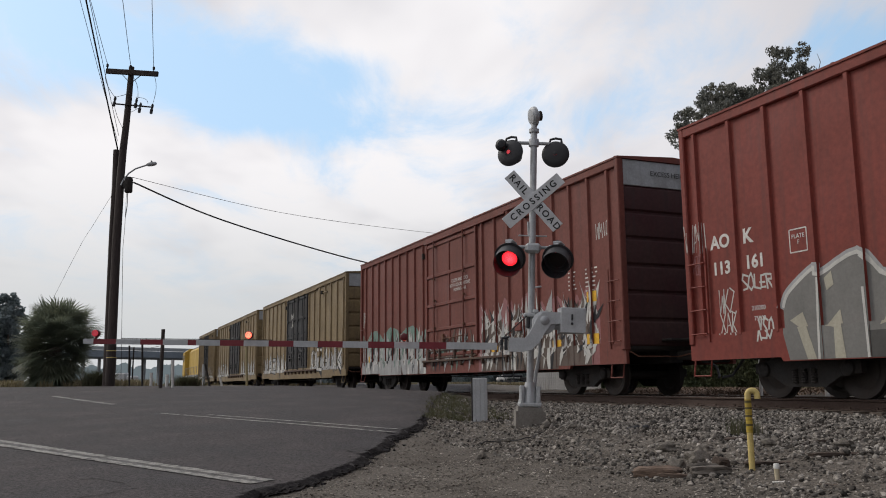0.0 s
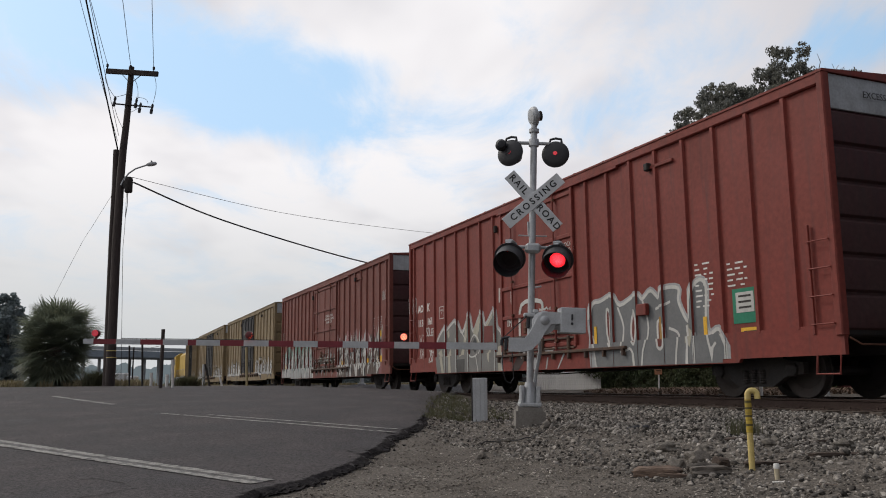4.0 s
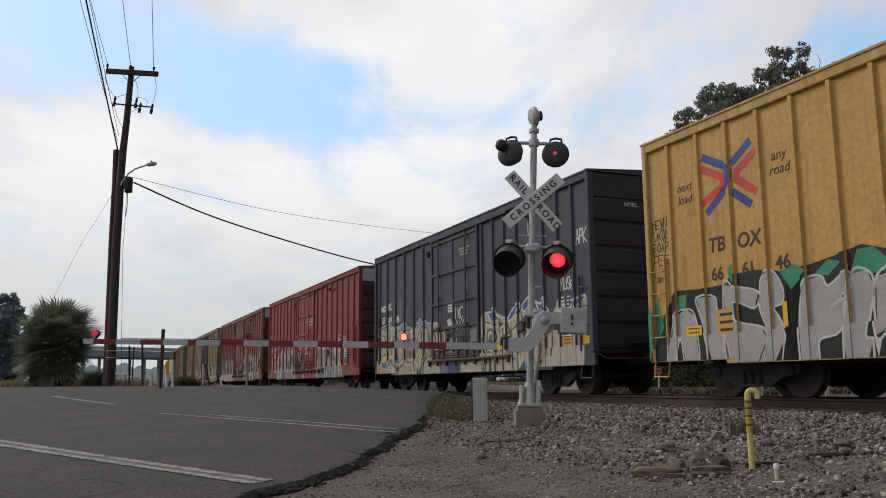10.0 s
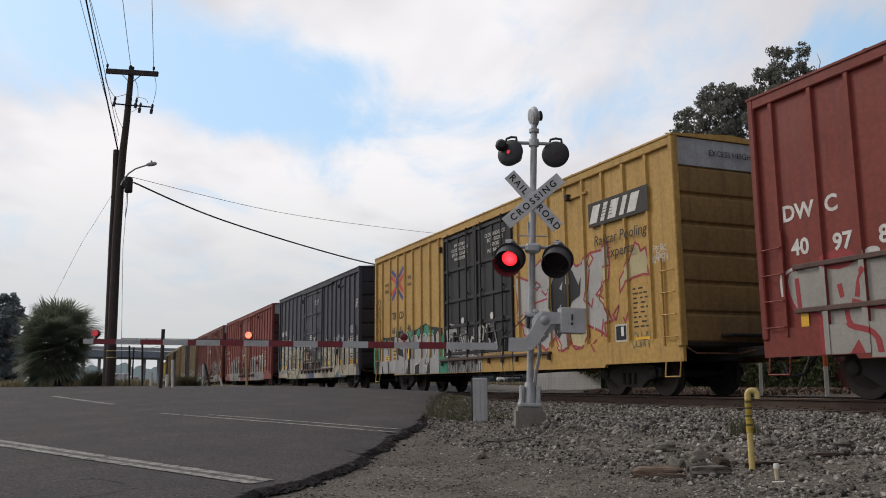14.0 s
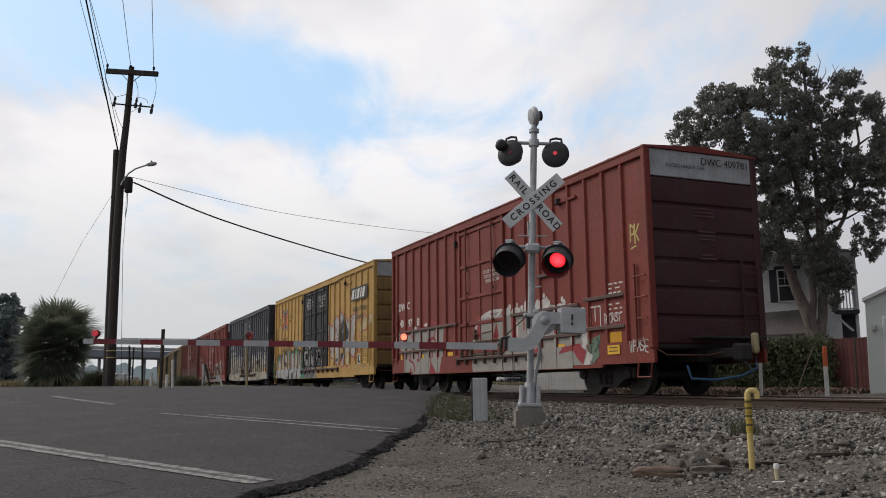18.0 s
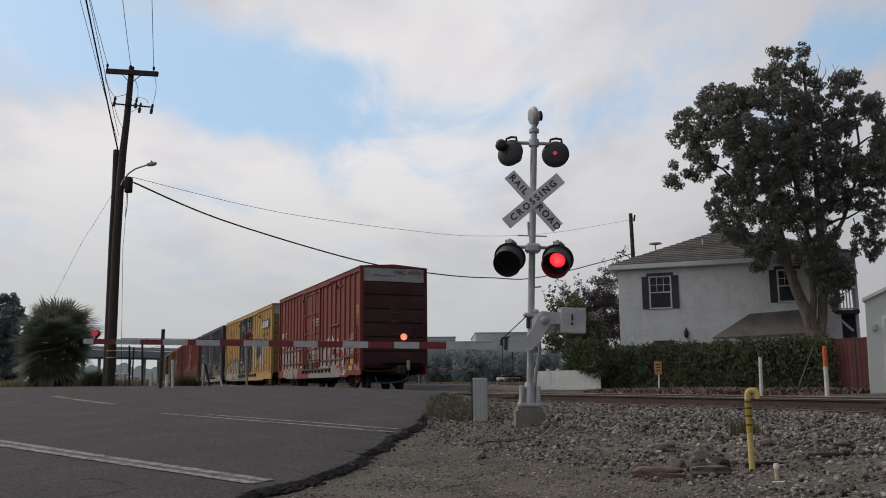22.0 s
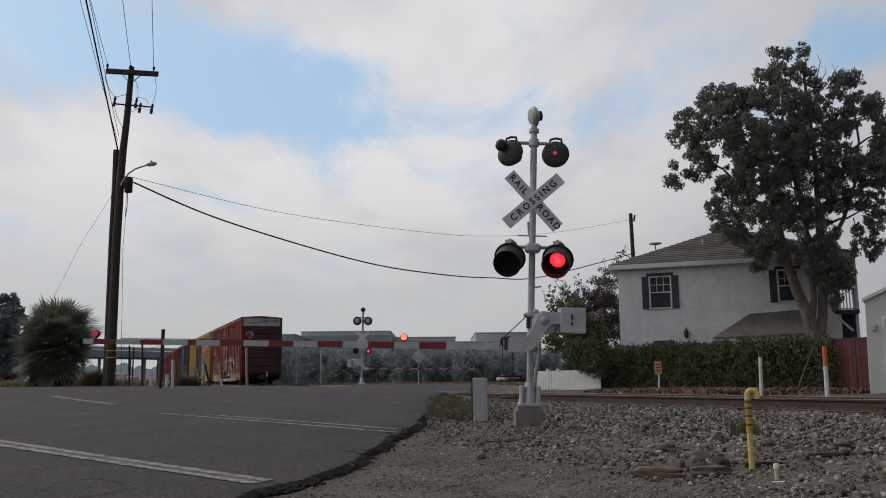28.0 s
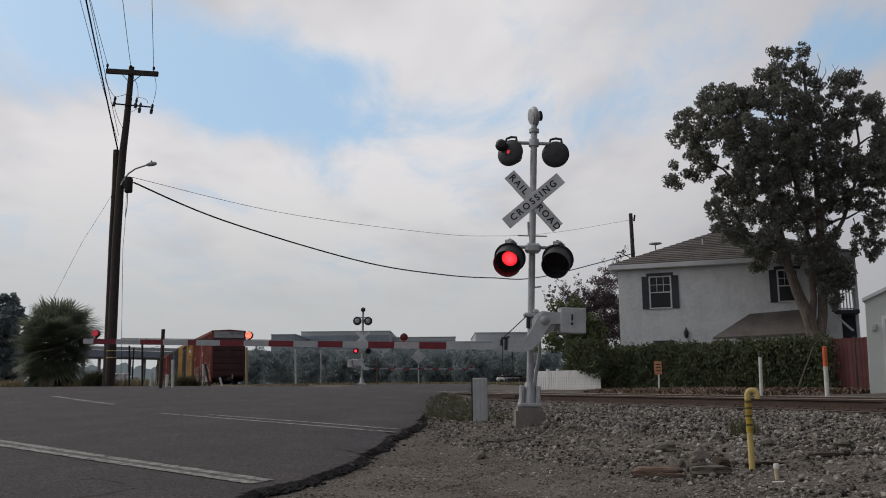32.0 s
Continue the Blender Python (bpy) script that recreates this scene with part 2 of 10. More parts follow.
DRY_GRASS = surface("dry_grass", (0.24, 0.20, 0.125), 0.9, dirt=(0.12, 0.11, 0.04), dirt_amount=0.7, scale=3, fine=20, thin=0.3)
GREEN_WEED = surface("green_weed", (0.085, 0.088, 0.048), 0.9, dirt=(0.12, 0.10, 0.06), dirt_amount=0.6, scale=4, fine=20, thin=0.3)
LEAF = surface("tree_leaf", (0.178, 0.182, 0.162), 0.6, dirt=(0.11, 0.10, 0.062), dirt_amount=0.6, scale=0.8, fine=9, fine_amount=0.35, bump=0, per_island=0.4, thin=0.5)
IVY = surface("ivy_leaf", (0.078, 0.100, 0.050), 0.8, dirt=(0.12, 0.11, 0.06), dirt_amount=0.6, scale=1.1, fine=9, fine_amount=0.4, bump=0, per_island=0.4, thin=0.35)
PALM_LEAF = surface("palm_leaf", (0.165, 0.190, 0.140), 0.55, dirt=(0.14, 0.13, 0.06), dirt_amount=0.5, scale=1.2, fine=9, bump=0, thin=0.5)
LITTER = surface("brown_leaf_litter", (0.17, 0.115, 0.08), 0.95, dirt=(0.09, 0.06, 0.045), dirt_amount=0.7, scale=3, fine=20, per_island=0.4)
GREEN_LEAF = surface("shrub_leaf", (0.145, 0.170, 0.080), 0.75, dirt=(0.10, 0.12, 0.06), dirt_amount=0.6, scale=0.8, fine=9, bump=0, per_island=0.4, thin=0.4)
BROKEN_WOOD = surface("rotten_brown_timber", (0.088, 0.063, 0.048), 0.9, dirt=(0.026, 0.019, 0.016), dirt_amount=1.0, scale=9, fine=40, fine_amount=0.6, bump=1.0, bump_scale=30, stretch=(0.15, 1, 1))
SPLIT_WOOD = surface("split_brown_timber", (0.165, 0.112, 0.082), 0.9, dirt=(0.035, 0.024, 0.019), dirt_amount=1.0, scale=11, fine=40, fine_amount=0.7, bump=1.0, bump_scale=34, stretch=(0.15, 1, 1))
GREY_WOOD = surface("split_grey_timber", (0.125, 0.108, 0.092), 0.92, dirt=(0.036, 0.029, 0.024), dirt_amount=1.0, scale=12, fine=44, fine_amount=0.7, bump=1.0, bump_scale=38, stretch=(0.12, 1, 1))
# distance haze is mixed into this pale blue-green leaf colour
HAZED_LEAF = surface("haze_tinted_leaf", (0.215, 0.255, 0.262), 0.9, dirt=(0.185, 0.222, 0.23), dirt_amount=0.7, scale=0.15, fine=1.5, bump=0, thin=0.6)
PLUM_LEAF = surface("purple_leaf", (0.115, 0.088, 0.100), 0.75, dirt=(0.09, 0.07, 0.07), scale=0.8, fine=9, bump=0, thin=0.35)
BARK = surface("bark", (0.165, 0.135, 0.115), 0.9, dirt=(0.06, 0.047, 0.040), dirt_amount=0.8, scale=3, fine=25, fine_amount=0.4, bump=0.7, stretch=(1, 1, 0.25))
POLE_WOOD = surface("creosoted_pole", (0.050, 0.036, 0.031), 0.85, dirt=(0.022, 0.017, 0.017), dirt_amount=0.8, scale=1.5, fine=30, fine_amount=0.4, bump=0.6, stretch=(1, 1, 0.12))
OLD_WOOD = surface("weathered_tie", (0.125, 0.095, 0.075), 0.9, dirt=(0.05, 0.04, 0.035), dirt_amount=0.8, scale=4, fine=30, fine_amount=0.4, bump=0.8, stretch=(0.15, 1, 1))
RAIL_TOP = surface("worn_rail", (0.42, 0.39, 0.37), 0.35, metal=0.6, dirt=(0.24, 0.2, 0.17), scale=2, fine=30, bump=0.1)
RAIL_RUST = surface("rusty_rail", (0.056, 0.034, 0.026), 0.85, dirt=(0.045, 0.03, 0.025), scale=2, fine=40, fine_amount=0.3, bump=0.3)
CONCRETE = surface("concrete", (0.20, 0.185, 0.165), 0.9, dirt=(0.12, 0.105, 0.09), dirt_amount=0.7, scale=3, fine=40, fine_amount=0.2, bump=0.3)
ALUMINIUM = surface("weathered_aluminium", (0.44, 0.45, 0.46), 0.5, metal=0.35, dirt=(0.27, 0.27, 0.28), dirt_amount=0.7, scale=3, fine=35, fine_amount=0.12, bump=0.1, streaks=0.3)
SILVER = surface("silver_paint", (0.47, 0.48, 0.49), 0.55, metal=0.1, dirt=(0.30, 0.30, 0.31), dirt_amount=0.5, scale=4, fine=35, fine_amount=0.1, bump=0.1, streaks=0.25)
BLACK = surface("black_paint", (0.023, 0.023, 0.027), 0.6, dirt=(0.035, 0.033, 0.032), scale=5, fine=40, bump=0.05)
STEEL_DARK = surface("dark_underframe", (0.020, 0.017, 0.016), 0.85, dirt=(0.042, 0.033, 0.027), dirt_amount=0.8, scale=2.5, fine=25, fine_amount=0.3, bump=0.3)
WHEEL_STEEL = surface("wheel_steel", (0.035, 0.028, 0.025), 0.7, metal=0.2, dirt=(0.07, 0.05, 0.04), scale=4, fine=25, bump=0.2)
SIGN_WHITE = surface("sign_sheeting", (0.62, 0.63, 0.64), 0.6, dirt=(0.42, 0.42, 0.42), dirt_amount=0.6, scale=4, fine=30, fine_amount=0.06, bump=0, streaks=0.2)
SIGN_BLACK = surface("sign_black", (0.015, 0.015, 0.016), 0.6, fine=30, bump=0)
ARM_WHITE = surface("gate_white", (0.46, 0.47, 0.48), 0.55, dirt=(0.30, 0.30, 0.31), dirt_amount=0.6, scale=3, fine=30, fine_amount=0.08, bump=0.05)
ARM_RED = surface("gate_red", (0.20, 0.018, 0.028), 0.55, dirt=(0.13, 0.016, 0.022), dirt_amount=0.6, scale=3, fine=30, fine_amount=0.1, bump=0.05)
RED_LIT = glow("red_lamp_lit", (1.0, 0.018, 0.028), 3.4)
AMBER_LIT = glow("small_lamp_lit", (1.0, 0.07, 0.03), 5.0)
PEEP_LIT = glow("peep_lit", (1.0, 0.02, 0.03), 0.9)
RED_OFF = surface("red_lens_unlit", (0.014, 0.006, 0.007), 0.6, fine=60, bump=0.1)
RED_DIM = surface("red_plastic", (0.12, 0.008, 0.012), 0.35, fine=60, bump=0.05)
YELLOW_PIPE = surface("yellow_pipe_paint", (0.58, 0.45, 0.16), 0.6, dirt=(0.38, 0.28, 0.11), dirt_amount=0.8, scale=6, fine=40, fine_amount=0.12, bump=0.15)
WHITE_PVC = surface("white_pvc", (0.62, 0.61, 0.58), 0.5, dirt=(0.40, 0.37, 0.33), dirt_amount=0.6, scale=5, fine=30, bump=0.05)
ORANGE = surface("orange_marker", (0.55, 0.11, 0.03), 0.6, dirt=(0.35, 0.09, 0.05), scale=6, fine=30, bump=0.05)
CREAM_PVC = surface("cream_pvc", (0.50, 0.43, 0.30), 0.6, dirt=(0.30, 0.24, 0.15), dirt_amount=0.6, scale=8, fine=30, bump=0.05)
# yellow dulled: haze in front of the far post; end device shares it
DULL_YELLOW = surface("dull_yellow_paint", (0.34, 0.285, 0.15), 0.7, dirt=(0.24, 0.19, 0.12), dirt_amount=0.7, scale=4, fine=30, bump=0.1)
WIRE = surface("black_cable", (0.02, 0.02, 0.022), 0.6, bump=0)

# ---------------- plan: ground heights and the track's line ----------------
TH = 0.4039                                   # the track's turn from straight ahead
TRK = Vector((-math.sin(TH), math.cos(TH)))   # along the track, the way the train goes
NRM = Vector((math.cos(TH), math.sin(TH)))    # across it, away from the camera
SIDE_N = 10.6861                              # the cars' near side
MID_N = SIDE_N + 1.505                        # the track's middle


def bend(s):
    return 2.1e-4 * max(0.0, s - 40.0) ** 2


def track_xy(s, off=0.0):
    """The point s metres along the track, off metres beyond its middle."""
    a = math.atan(4.2e-4 * max(0.0, s - 40.0))
    n = NRM * math.cos(a) - TRK * math.sin(a)
    p = TRK * s + NRM * (MID_N + bend(s)) + n * off
    return p.x, p.y


def track_pose(s, off=0.0, z=0.0):
    x, y = track_xy(s, off)
    return pose(x, y, z, 0, 0, 90 + math.degrees(TH) - math.degrees(math.atan(4.2e-4 * max(0.0, s - 40.0))))


def lerp_table(v, xs, zs):
    return float(np.interp(v, xs, zs))


def off_track(x, y):
    """Distance across the track, as seen from the camera, on the bent line."""
    s = x * TRK.x + y * TRK.y
    return x * NRM.x + y * NRM.y - bend(s)


def gravel_z(x, y):
    n = off_track(x, y)
    z = lerp_table(n, [-20, 0, 3, 5.5, 6.75, 8.5, 9.6, 10.3, 14.2, 15, 17, 22, 40], [-.85, -.8, -.72, -.52, -.345, -.31, -.27, -.24, -.24, -.26, -.12, -.03, .05])
    return z


def blend01(v, a, b):
    t = min(max((v - a) / (b - a), 0), 1)
    return t * t * (3 - 2 * t)


def asphalt_z(x, y):
    b = lerp_table(y, [0, 6, 10, 14, 18, 22, 26, 30, 40, 60, 100], [-.76, -.72, -.52, -.30, -.10, .06, .15, .19, .22, .26, .28])
    b += 0.13 * blend01(-x, 3, 11) * blend01(y, 14, 28)
    w = min(max((3.2 - abs(off_track(x, y) - MID_N)) / 1.0, 0), 1)
    w = w * w * (3 - 2 * w)
    return b * (1 - w) + min(b, -.005) * w


def road_edge(y):
    return lerp_table(y, [-5, 5, 7.5, 8.1, 8.4, 9.5, 12.1, 13.6, 15.2, 17.4, 19.9, 26, 30, 60], [-2.4, -1.9, -1.74, -1.63, -1.34, -1.03, -.69, -.42, -.35, -.30, -.28, 0.2, 0.6, 3.2])


def ground_z(x, y):
    """The one ground sheet: gravel by the track, under the road's slab, fields beyond."""
    e = road_edge(y)
    g = gravel_z(x, y)
    a = asphalt_z(x, y) - (0.05 if x > e - .1 else 0.08)
    if y > 62:
        far = lerp_table(y, [62, 120, 400], [0.18, 0.25, 0.3])
        a = far
    t = blend01(x - e, -0.1, 1.5)
    if y > 24 and x > e:                      # beyond the crossing the verge is level with the road
        k = blend01(off_track(x, y), 15, 18)
        g = g * (1 - k) + k * lerp_table(y, [24, 60, 120], [-0.05, 0.1, 0.25])
    return a * (1 - t) + g * t

# ---------------- ground, road, railway ----------------
rng = np.random.default_rng(7)


def sheet(name, xs, ys, fz, material, keep=None):
    idx, vs, fs = {}, [], []
    for j, y in enumerate(ys):
        for i, x in enumerate(xs):
            idx[i, j] = len(vs)
            vs.append((x, y, fz(x, y)))
    for j in range(len(ys) - 1):
        for i in range(len(xs) - 1):
            if keep is None or keep((xs[i] + xs[i + 1]) / 2, (ys[j] + ys[j + 1]) / 2):
                fs.append((idx[i, j], idx[i + 1, j], idx[i + 1, j + 1], idx[i, j + 1]))
    g = Geo()
    g.v, g.f = vs, fs
    return g.mesh(name, material, 80)


def steps(*spans):
    out = []
    for a, b, d in spans:
        out += list(np.arange(a, b - 1e-6, d))
    return [float(v) for v in out] + [float(spans[-1][1])]


def rough(x, y):
    amp = 0.03 if y < 30 else 0.06
    return ground_z(x, y) + amp * noise.noise((x * 0.9, y * 0.9, 0.3)) + 0.012 * noise.noise((x * 4.1, y * 4.1, 2.3))


gx = steps((-1800, -300, 250), (-300, -60, 30), (-60, -12, 4), (-12, -4, 0.8), (-4, 12, 0.16), (12, 30, 1.5), (30, 90, 6), (90, 300, 30), (300, 1800, 250))
gy = steps((-300, -30, 45), (-30, 5, 2.5), (5, 18, 0.2), (18, 34, 0.5), (34, 70, 2), (70, 300, 23), (300, 2400, 300))
ground = new("ground", sheet("ground", gx, gy, rough, DIRT))
tagged(ground, "brown gravelly dirt and dry verge beside the road", "ground", kind="structure")


def edge_x(y):
    return road_edge(y) + 0.10 * noise.noise((0, y * 1.9, 5)) + 0.07 * noise.noise((0, y * 6.1, 9)) + 0.05 * noise.noise((0, y * 17, 2))


def road_mesh():
    g = Geo()
    ys = steps((-20, 5, 2.5), (5, 20, 0.05), (20, 36, 0.5), (36, 64, 2), (64, 130, 11))
    fr = [0, .003, .012, .03, .06, .1, .15, .21, .28, .36, .45, .55, .66, .78, .9, 1]
    rows = []
    for y in ys:
        e = edge_x(y)
        w = 26.0 if y < 29 else (26 - (y - 29) * 9 if y < 31 else 8.5)
        row = []
        for f in fr:
            x = e - f * w
            sink = 0.03 * blend01(f, 0.012, 0.0) if y < 22 else 0.0
            row.append((x, y, asphalt_z(x, y) - sink * (0.5 + noise.noise((y * 3, f * 90, 1)))))
        rows.append(row)
    o = 0
    n = len(fr)
    for row in rows:
        g.v += row
        x, y, z = row[0]
        g.v += [(x + 0.05, y, z - 0.03), (x + 0.11, y, z - 0.12)]
    m = n + 2
    for j in range(len(rows) - 1):
        a, b = j * m, (j + 1) * m
        for i in range(n - 1):
            g.f.append((a + i, b + i, b + i + 1, a + i + 1))
        g.f.append((a + n, b + n, b, a))
        g.f.append((a + n + 1, b + n + 1, b + n, a + n))
    return g


road = part("road", road_mesh(), ASPHALT, smooth=60)
tagged(road, "worn dark grey asphalt road with a ragged broken edge", "road", kind="structure")


def crumb_mesh():
    """Dark broken crumbs of asphalt along the road's edge."""
    g = Geo()
    for _ in range(600):
        y = float(rng.uniform(6.5, 15))
        x = edge_x(y) + float(rng.normal(0.06, 0.07))
        r = float(rng.uniform(0.006, 0.021))
        stone(g, x, y, min(asphalt_z(x, y), ground_z(x, y) + 0.03) + r * 0.1, r, 0.55)
    return g


ICO_V = None


def ico():
    global ICO_V
    if ICO_V is None:
        bm = bmesh.new()
        bmesh.ops.create_icosphere(bm, subdivisions=1, radius=1.0)
        bm.verts.index_update()
        ICO_V = (np.array([v.co[:] for v in bm.verts]), [tuple(v.index for v in f.verts) for f in bm.faces])
        bm.free()
    return ICO_V


OCTA = (np.array([(1, 0, 0), (-1, 0, 0), (0, 1, 0), (0, -1, 0), (0, 0, 1), (0, 0, -1)], float), [(0, 2, 4), (2, 1, 4), (1, 3, 4), (3, 0, 4), (2, 0, 5), (1, 2, 5), (3, 1, 5), (0, 3, 5)])


def stone(g, x, y, z, r, flat=0.7, small=False):
    V, F = OCTA if small else ico()
    P = V * (r * rng.uniform(0.6, 1.35, 3)) * (1 + rng.uniform(-0.36, 0.36, (len(V), 1)))
    q = rng.normal(0, 1, (3, 3))
    a = q[0] / np.linalg.norm(q[0])
    c = np.cross(a, q[1])
    c /= np.linalg.norm(c)
    P = P @ np.stack([a, c, np.cross(a, c)])
    P[:, 2] *= flat
    P += (x, y, z)
    g.add(P.tolist(), F)


def broken_edge():
    """The crumbled dark lip that slopes from the slab down to the dirt."""
    g = Geo()
    ys = steps((5.6, 15.4, 0.03))
    fr = (-.55, -.3, -.1, .15, .4, .7, 1.0)
    for y in ys:
        w = 0.08 + 0.08 * noise.noise((0, y * 1.3, 3)) + 0.08 * noise.noise((0, y * 5.3, 8))
        w = max(w, .03) * blend01(y, 15.4, 13.6)
        e = edge_x(y)
        for f in fr:
            x = e + f * w + (.05 * noise.noise((0, y * 7, 1)) + .035 * noise.noise((5, y * 19, 1))) * (1 if f < -.4 else .4)
            top, low = asphalt_z(x, y), ground_z(x, y)
            z = top + (min(low, top) + .004 - top) * min(max((f + .3) / 1.1, 0), 1)
            g.v.append((x, y, z + (.004 if f < -.4 else .008 + .016 * noise.noise((x * 23, y * 23, 2)) + .010 * noise.noise((x * 57, y * 57, 6)))))
    n = len(fr)
    for j in range(len(ys) - 1):
        for i in range(n - 1):
            a, b = j * n + i, (j + 1) * n + i
            g.f.append((a, a + 1, b + 1, b))
    return g


tagged(part("broken_edge", broken_edge(), CRUMBLED_DARK), "crumbled dark asphalt lip along the road's broken edge", "road edge", kind="structure")
crumbs = part("asphalt_crumbs", crumb_mesh(), CRUMBLED_DARK, smooth=0)
tagged(crumbs, "dark broken asphalt crumbs along the road's edge", "rubble", kind="stuff")


def paint_line(name, a, b, width, label, gaps=0.0, mat=None, lift=.006):
    """A worn painted line that lies on the road from a to b."""
    g = Geo()
    A, B = Vector(a), Vector(b)
    d = (B - A).normalized()
    n = Vector((-d.y, d.x))
    length = (B - A).length
    k = int(length / 0.05)
    for j in range(k):
        p, q = A + d * (j * length / k), A + d * ((j + 1) * length / k)
        if noise.noise((p.x * 1.3, p.y * 1.3, 4)) + .6 * noise.noise((p.x * 9, p.y * 9, 7)) < gaps - 0.75:
            continue
        w0 = width * (0.45 + 0.22 * noise.noise((p.x * 9, p.y * 9, 1)))
        w1 = width * (0.45 + 0.22 * noise.noise((q.x * 9, q.y * 9, 1)))
        vs = [(*(p - n * w0), 0), (*(q - n * w1), 0), (*(q + n * w1), 0), (*(p + n * w0), 0)]
        g.add([(x, y, asphalt_z(x, y) + lift) for x, y, _ in vs], [(0, 1, 2, 3)])
    ob = part(name, g, mat or ROAD_PAINT)
    return tagged(ob, label, "road marking", kind="structure")


paint_line("road_line", (-6.50, 12.07), (-1.74, 8.33), 0.30, "broad worn white stop line across the asphalt", -.6, ROAD_GHOST, .004)
paint_line("road_line", (-6.43, 12.15), (-1.69, 8.40), 0.13, "faded white painted line across the asphalt", 0.05, None, .008)
paint_line("road_line", (-6.56, 11.97), (-1.80, 8.25), 0.12, "faded white painted line across the asphalt", 0.18, None, .008)
paint_line("road_line", (-9.6, 21.1), (-7.0, 18.3), 0.16, "nearly worn off white line across the asphalt", 0.45)
paint_line("road_line", (-5.3, 16.1), (-0.72, 12.50), 0.10, "thin worn white line across the asphalt", 0.35)
paint_line("road_line", (-4.3, 15.7), (-0.72, 12.92), 0.09, "thin worn white line across the asphalt", 0.35)


def crack_mesh():
    g = Geo()
    for x, y, a, ln in ((-5.6, 8.9, 0.3, 2.0), (-0.9, 10.4, 2.6, 1.2), (-3.6, 8.6, 0.5, 1.6), (-4.8, 9.6, 1.2, 1.1), (-3.0, 13.5, 0.4, 2.2), (-6.0, 15.0, 0.7, 2.0)):
        p = Vector((x, y))
        for _ in range(int(ln / 0.1)):
            a += float(rng.normal(0, 0.35))
            q = p + Vector((math.cos(a), math.sin(a))) * 0.1
            n = Vector((-math.sin(a), math.cos(a))) * float(rng.uniform(0.006, 0.016))
            g.add([(v.x, v.y, asphalt_z(v.x, v.y) + 0.005) for v in (p - n, q - n, q + n, p + n)], [(0, 1, 2, 3)])
            p = q
    return g


tagged(part("road_cracks", crack_mesh(), ROAD_EDGE), "thin dark cracks in the old asphalt", "crack", kind="stuff")


# ---- railway ----
def sweep(prof, s0, s1, off, ds=2.0):
    g = Geo()
    ss = steps((s0, 40, ds), (40, s1, 10))
    n = len(prof)
    for s in ss:
        for a, h in prof:
            x, y = track_xy(s, off + a)
            g.v.append((x, y, h))
    for j in range(len(ss) - 1):
        for i in range(n):
            a, b = j * n + i, j * n + (i + 1) % n
            g.f.append((a, b, b + n, a + n))
    return g


RAIL_PROF = [(-.07, -.175), (.07, -.175), (.07, -.163), (.012, -.145), (.010, -.045), (.036, -.032), (.036, -.006), (.028, 0), (-.028, 0), (-.036, -.006), (-.036, -.032), (-.010, -.045), (-.012, -.145), (-.07, -.163)]
railway = thing("railway_track", "single railway track with rusty steel rails on timber ties", "railway track", kind="structure")
for off in (-0.755, 0.755):
    rail = part("rail", sweep(RAIL_PROF, -14, 300, off), RAIL_RUST, railway, "rusty brown steel rail")
    part("rail_head", sweep([(-.030, -.004), (.030, -.004), (.024, .002), (-.024, .002)], -14, 300, off), RAIL_TOP, rail, "polished worn running surface")
tie_mesh = Geo().box((0, 0, 0), (0.23, 2.6, 0.18), 0.012).mesh("tie", OLD_WOOD)
for i in range(82):
    s = -10 + i * 0.52
    tie = new("tie", tie_mesh)
    tie.parent = railway
    tie.matrix_basis = track_pose(s, 0, -0.262) @ pose(0, float(rng.normal(0, .03)), 0, 0, 0, float(rng.normal(0, .8)))
plate_mesh = Geo().box((0, 0, 0), (0.18, 0.32, 0.02), 0.004).box((0.05, 0.11, 0.02), (.03, .03, .05), .005).box((-0.05, -0.11, 0.02), (.03, .03, .05), .005).mesh("tie_plate", RAIL_RUST)
for i in range(50):
    pl = new("tie_plate", plate_mesh)
    pl.parent = railway
    pl.matrix_basis = track_pose(-4 + i * 0.52, -0.755, -0.168)
for s in (9.1, 22.0):
    part("joint_bar", Geo().box((0, 0.032, -0.09), (0.9, 0.03, 0.09), 0.01).tube([(.3, .06, -.09), (.3, .02, -.09)], .018, 8).tube([(-.3, .06, -.09), (-.3, .02, -.09)], .018, 8).tube([(.1, .06, -.09), (.1, .02, -.09)], .018, 8).tube([(-.1, .06, -.09), (-.1, .02, -.09)], .018, 8), RAIL_RUST, railway, at=track_pose(s, -0.755))


def ballast(count, n0, n1, r0, r1, flat, s0=-6.0, s1=20.0, bias=1.0, over=0.12, pile=0.15, small=False):
    g = Geo()
    made = 0
    while made < count:
        n = n0 + (n1 - n0) * float(rng.uniform()) ** bias
        s = float(rng.uniform(s0, s1))
        p = TRK * s + NRM * n
        x, y = p.x, p.y
        made += 1
        if x < edge_x(y) + over or y < 5.6 or x > 0.56 * y + 0.8:
            continue
        r = r0 + (r1 - r0) * float(rng.uniform()) ** 2.2
        stone(g, x, y, (ground_z(x, y) + 0.03 * noise.noise((x * 0.9, y * 0.9, 0.3)) if x > edge_x(y) + .02 else asphalt_z(x, y) - .03) + r * (0.15 + pile * float(rng.uniform(-.6, 1.4))), r, flat, small)
    return g


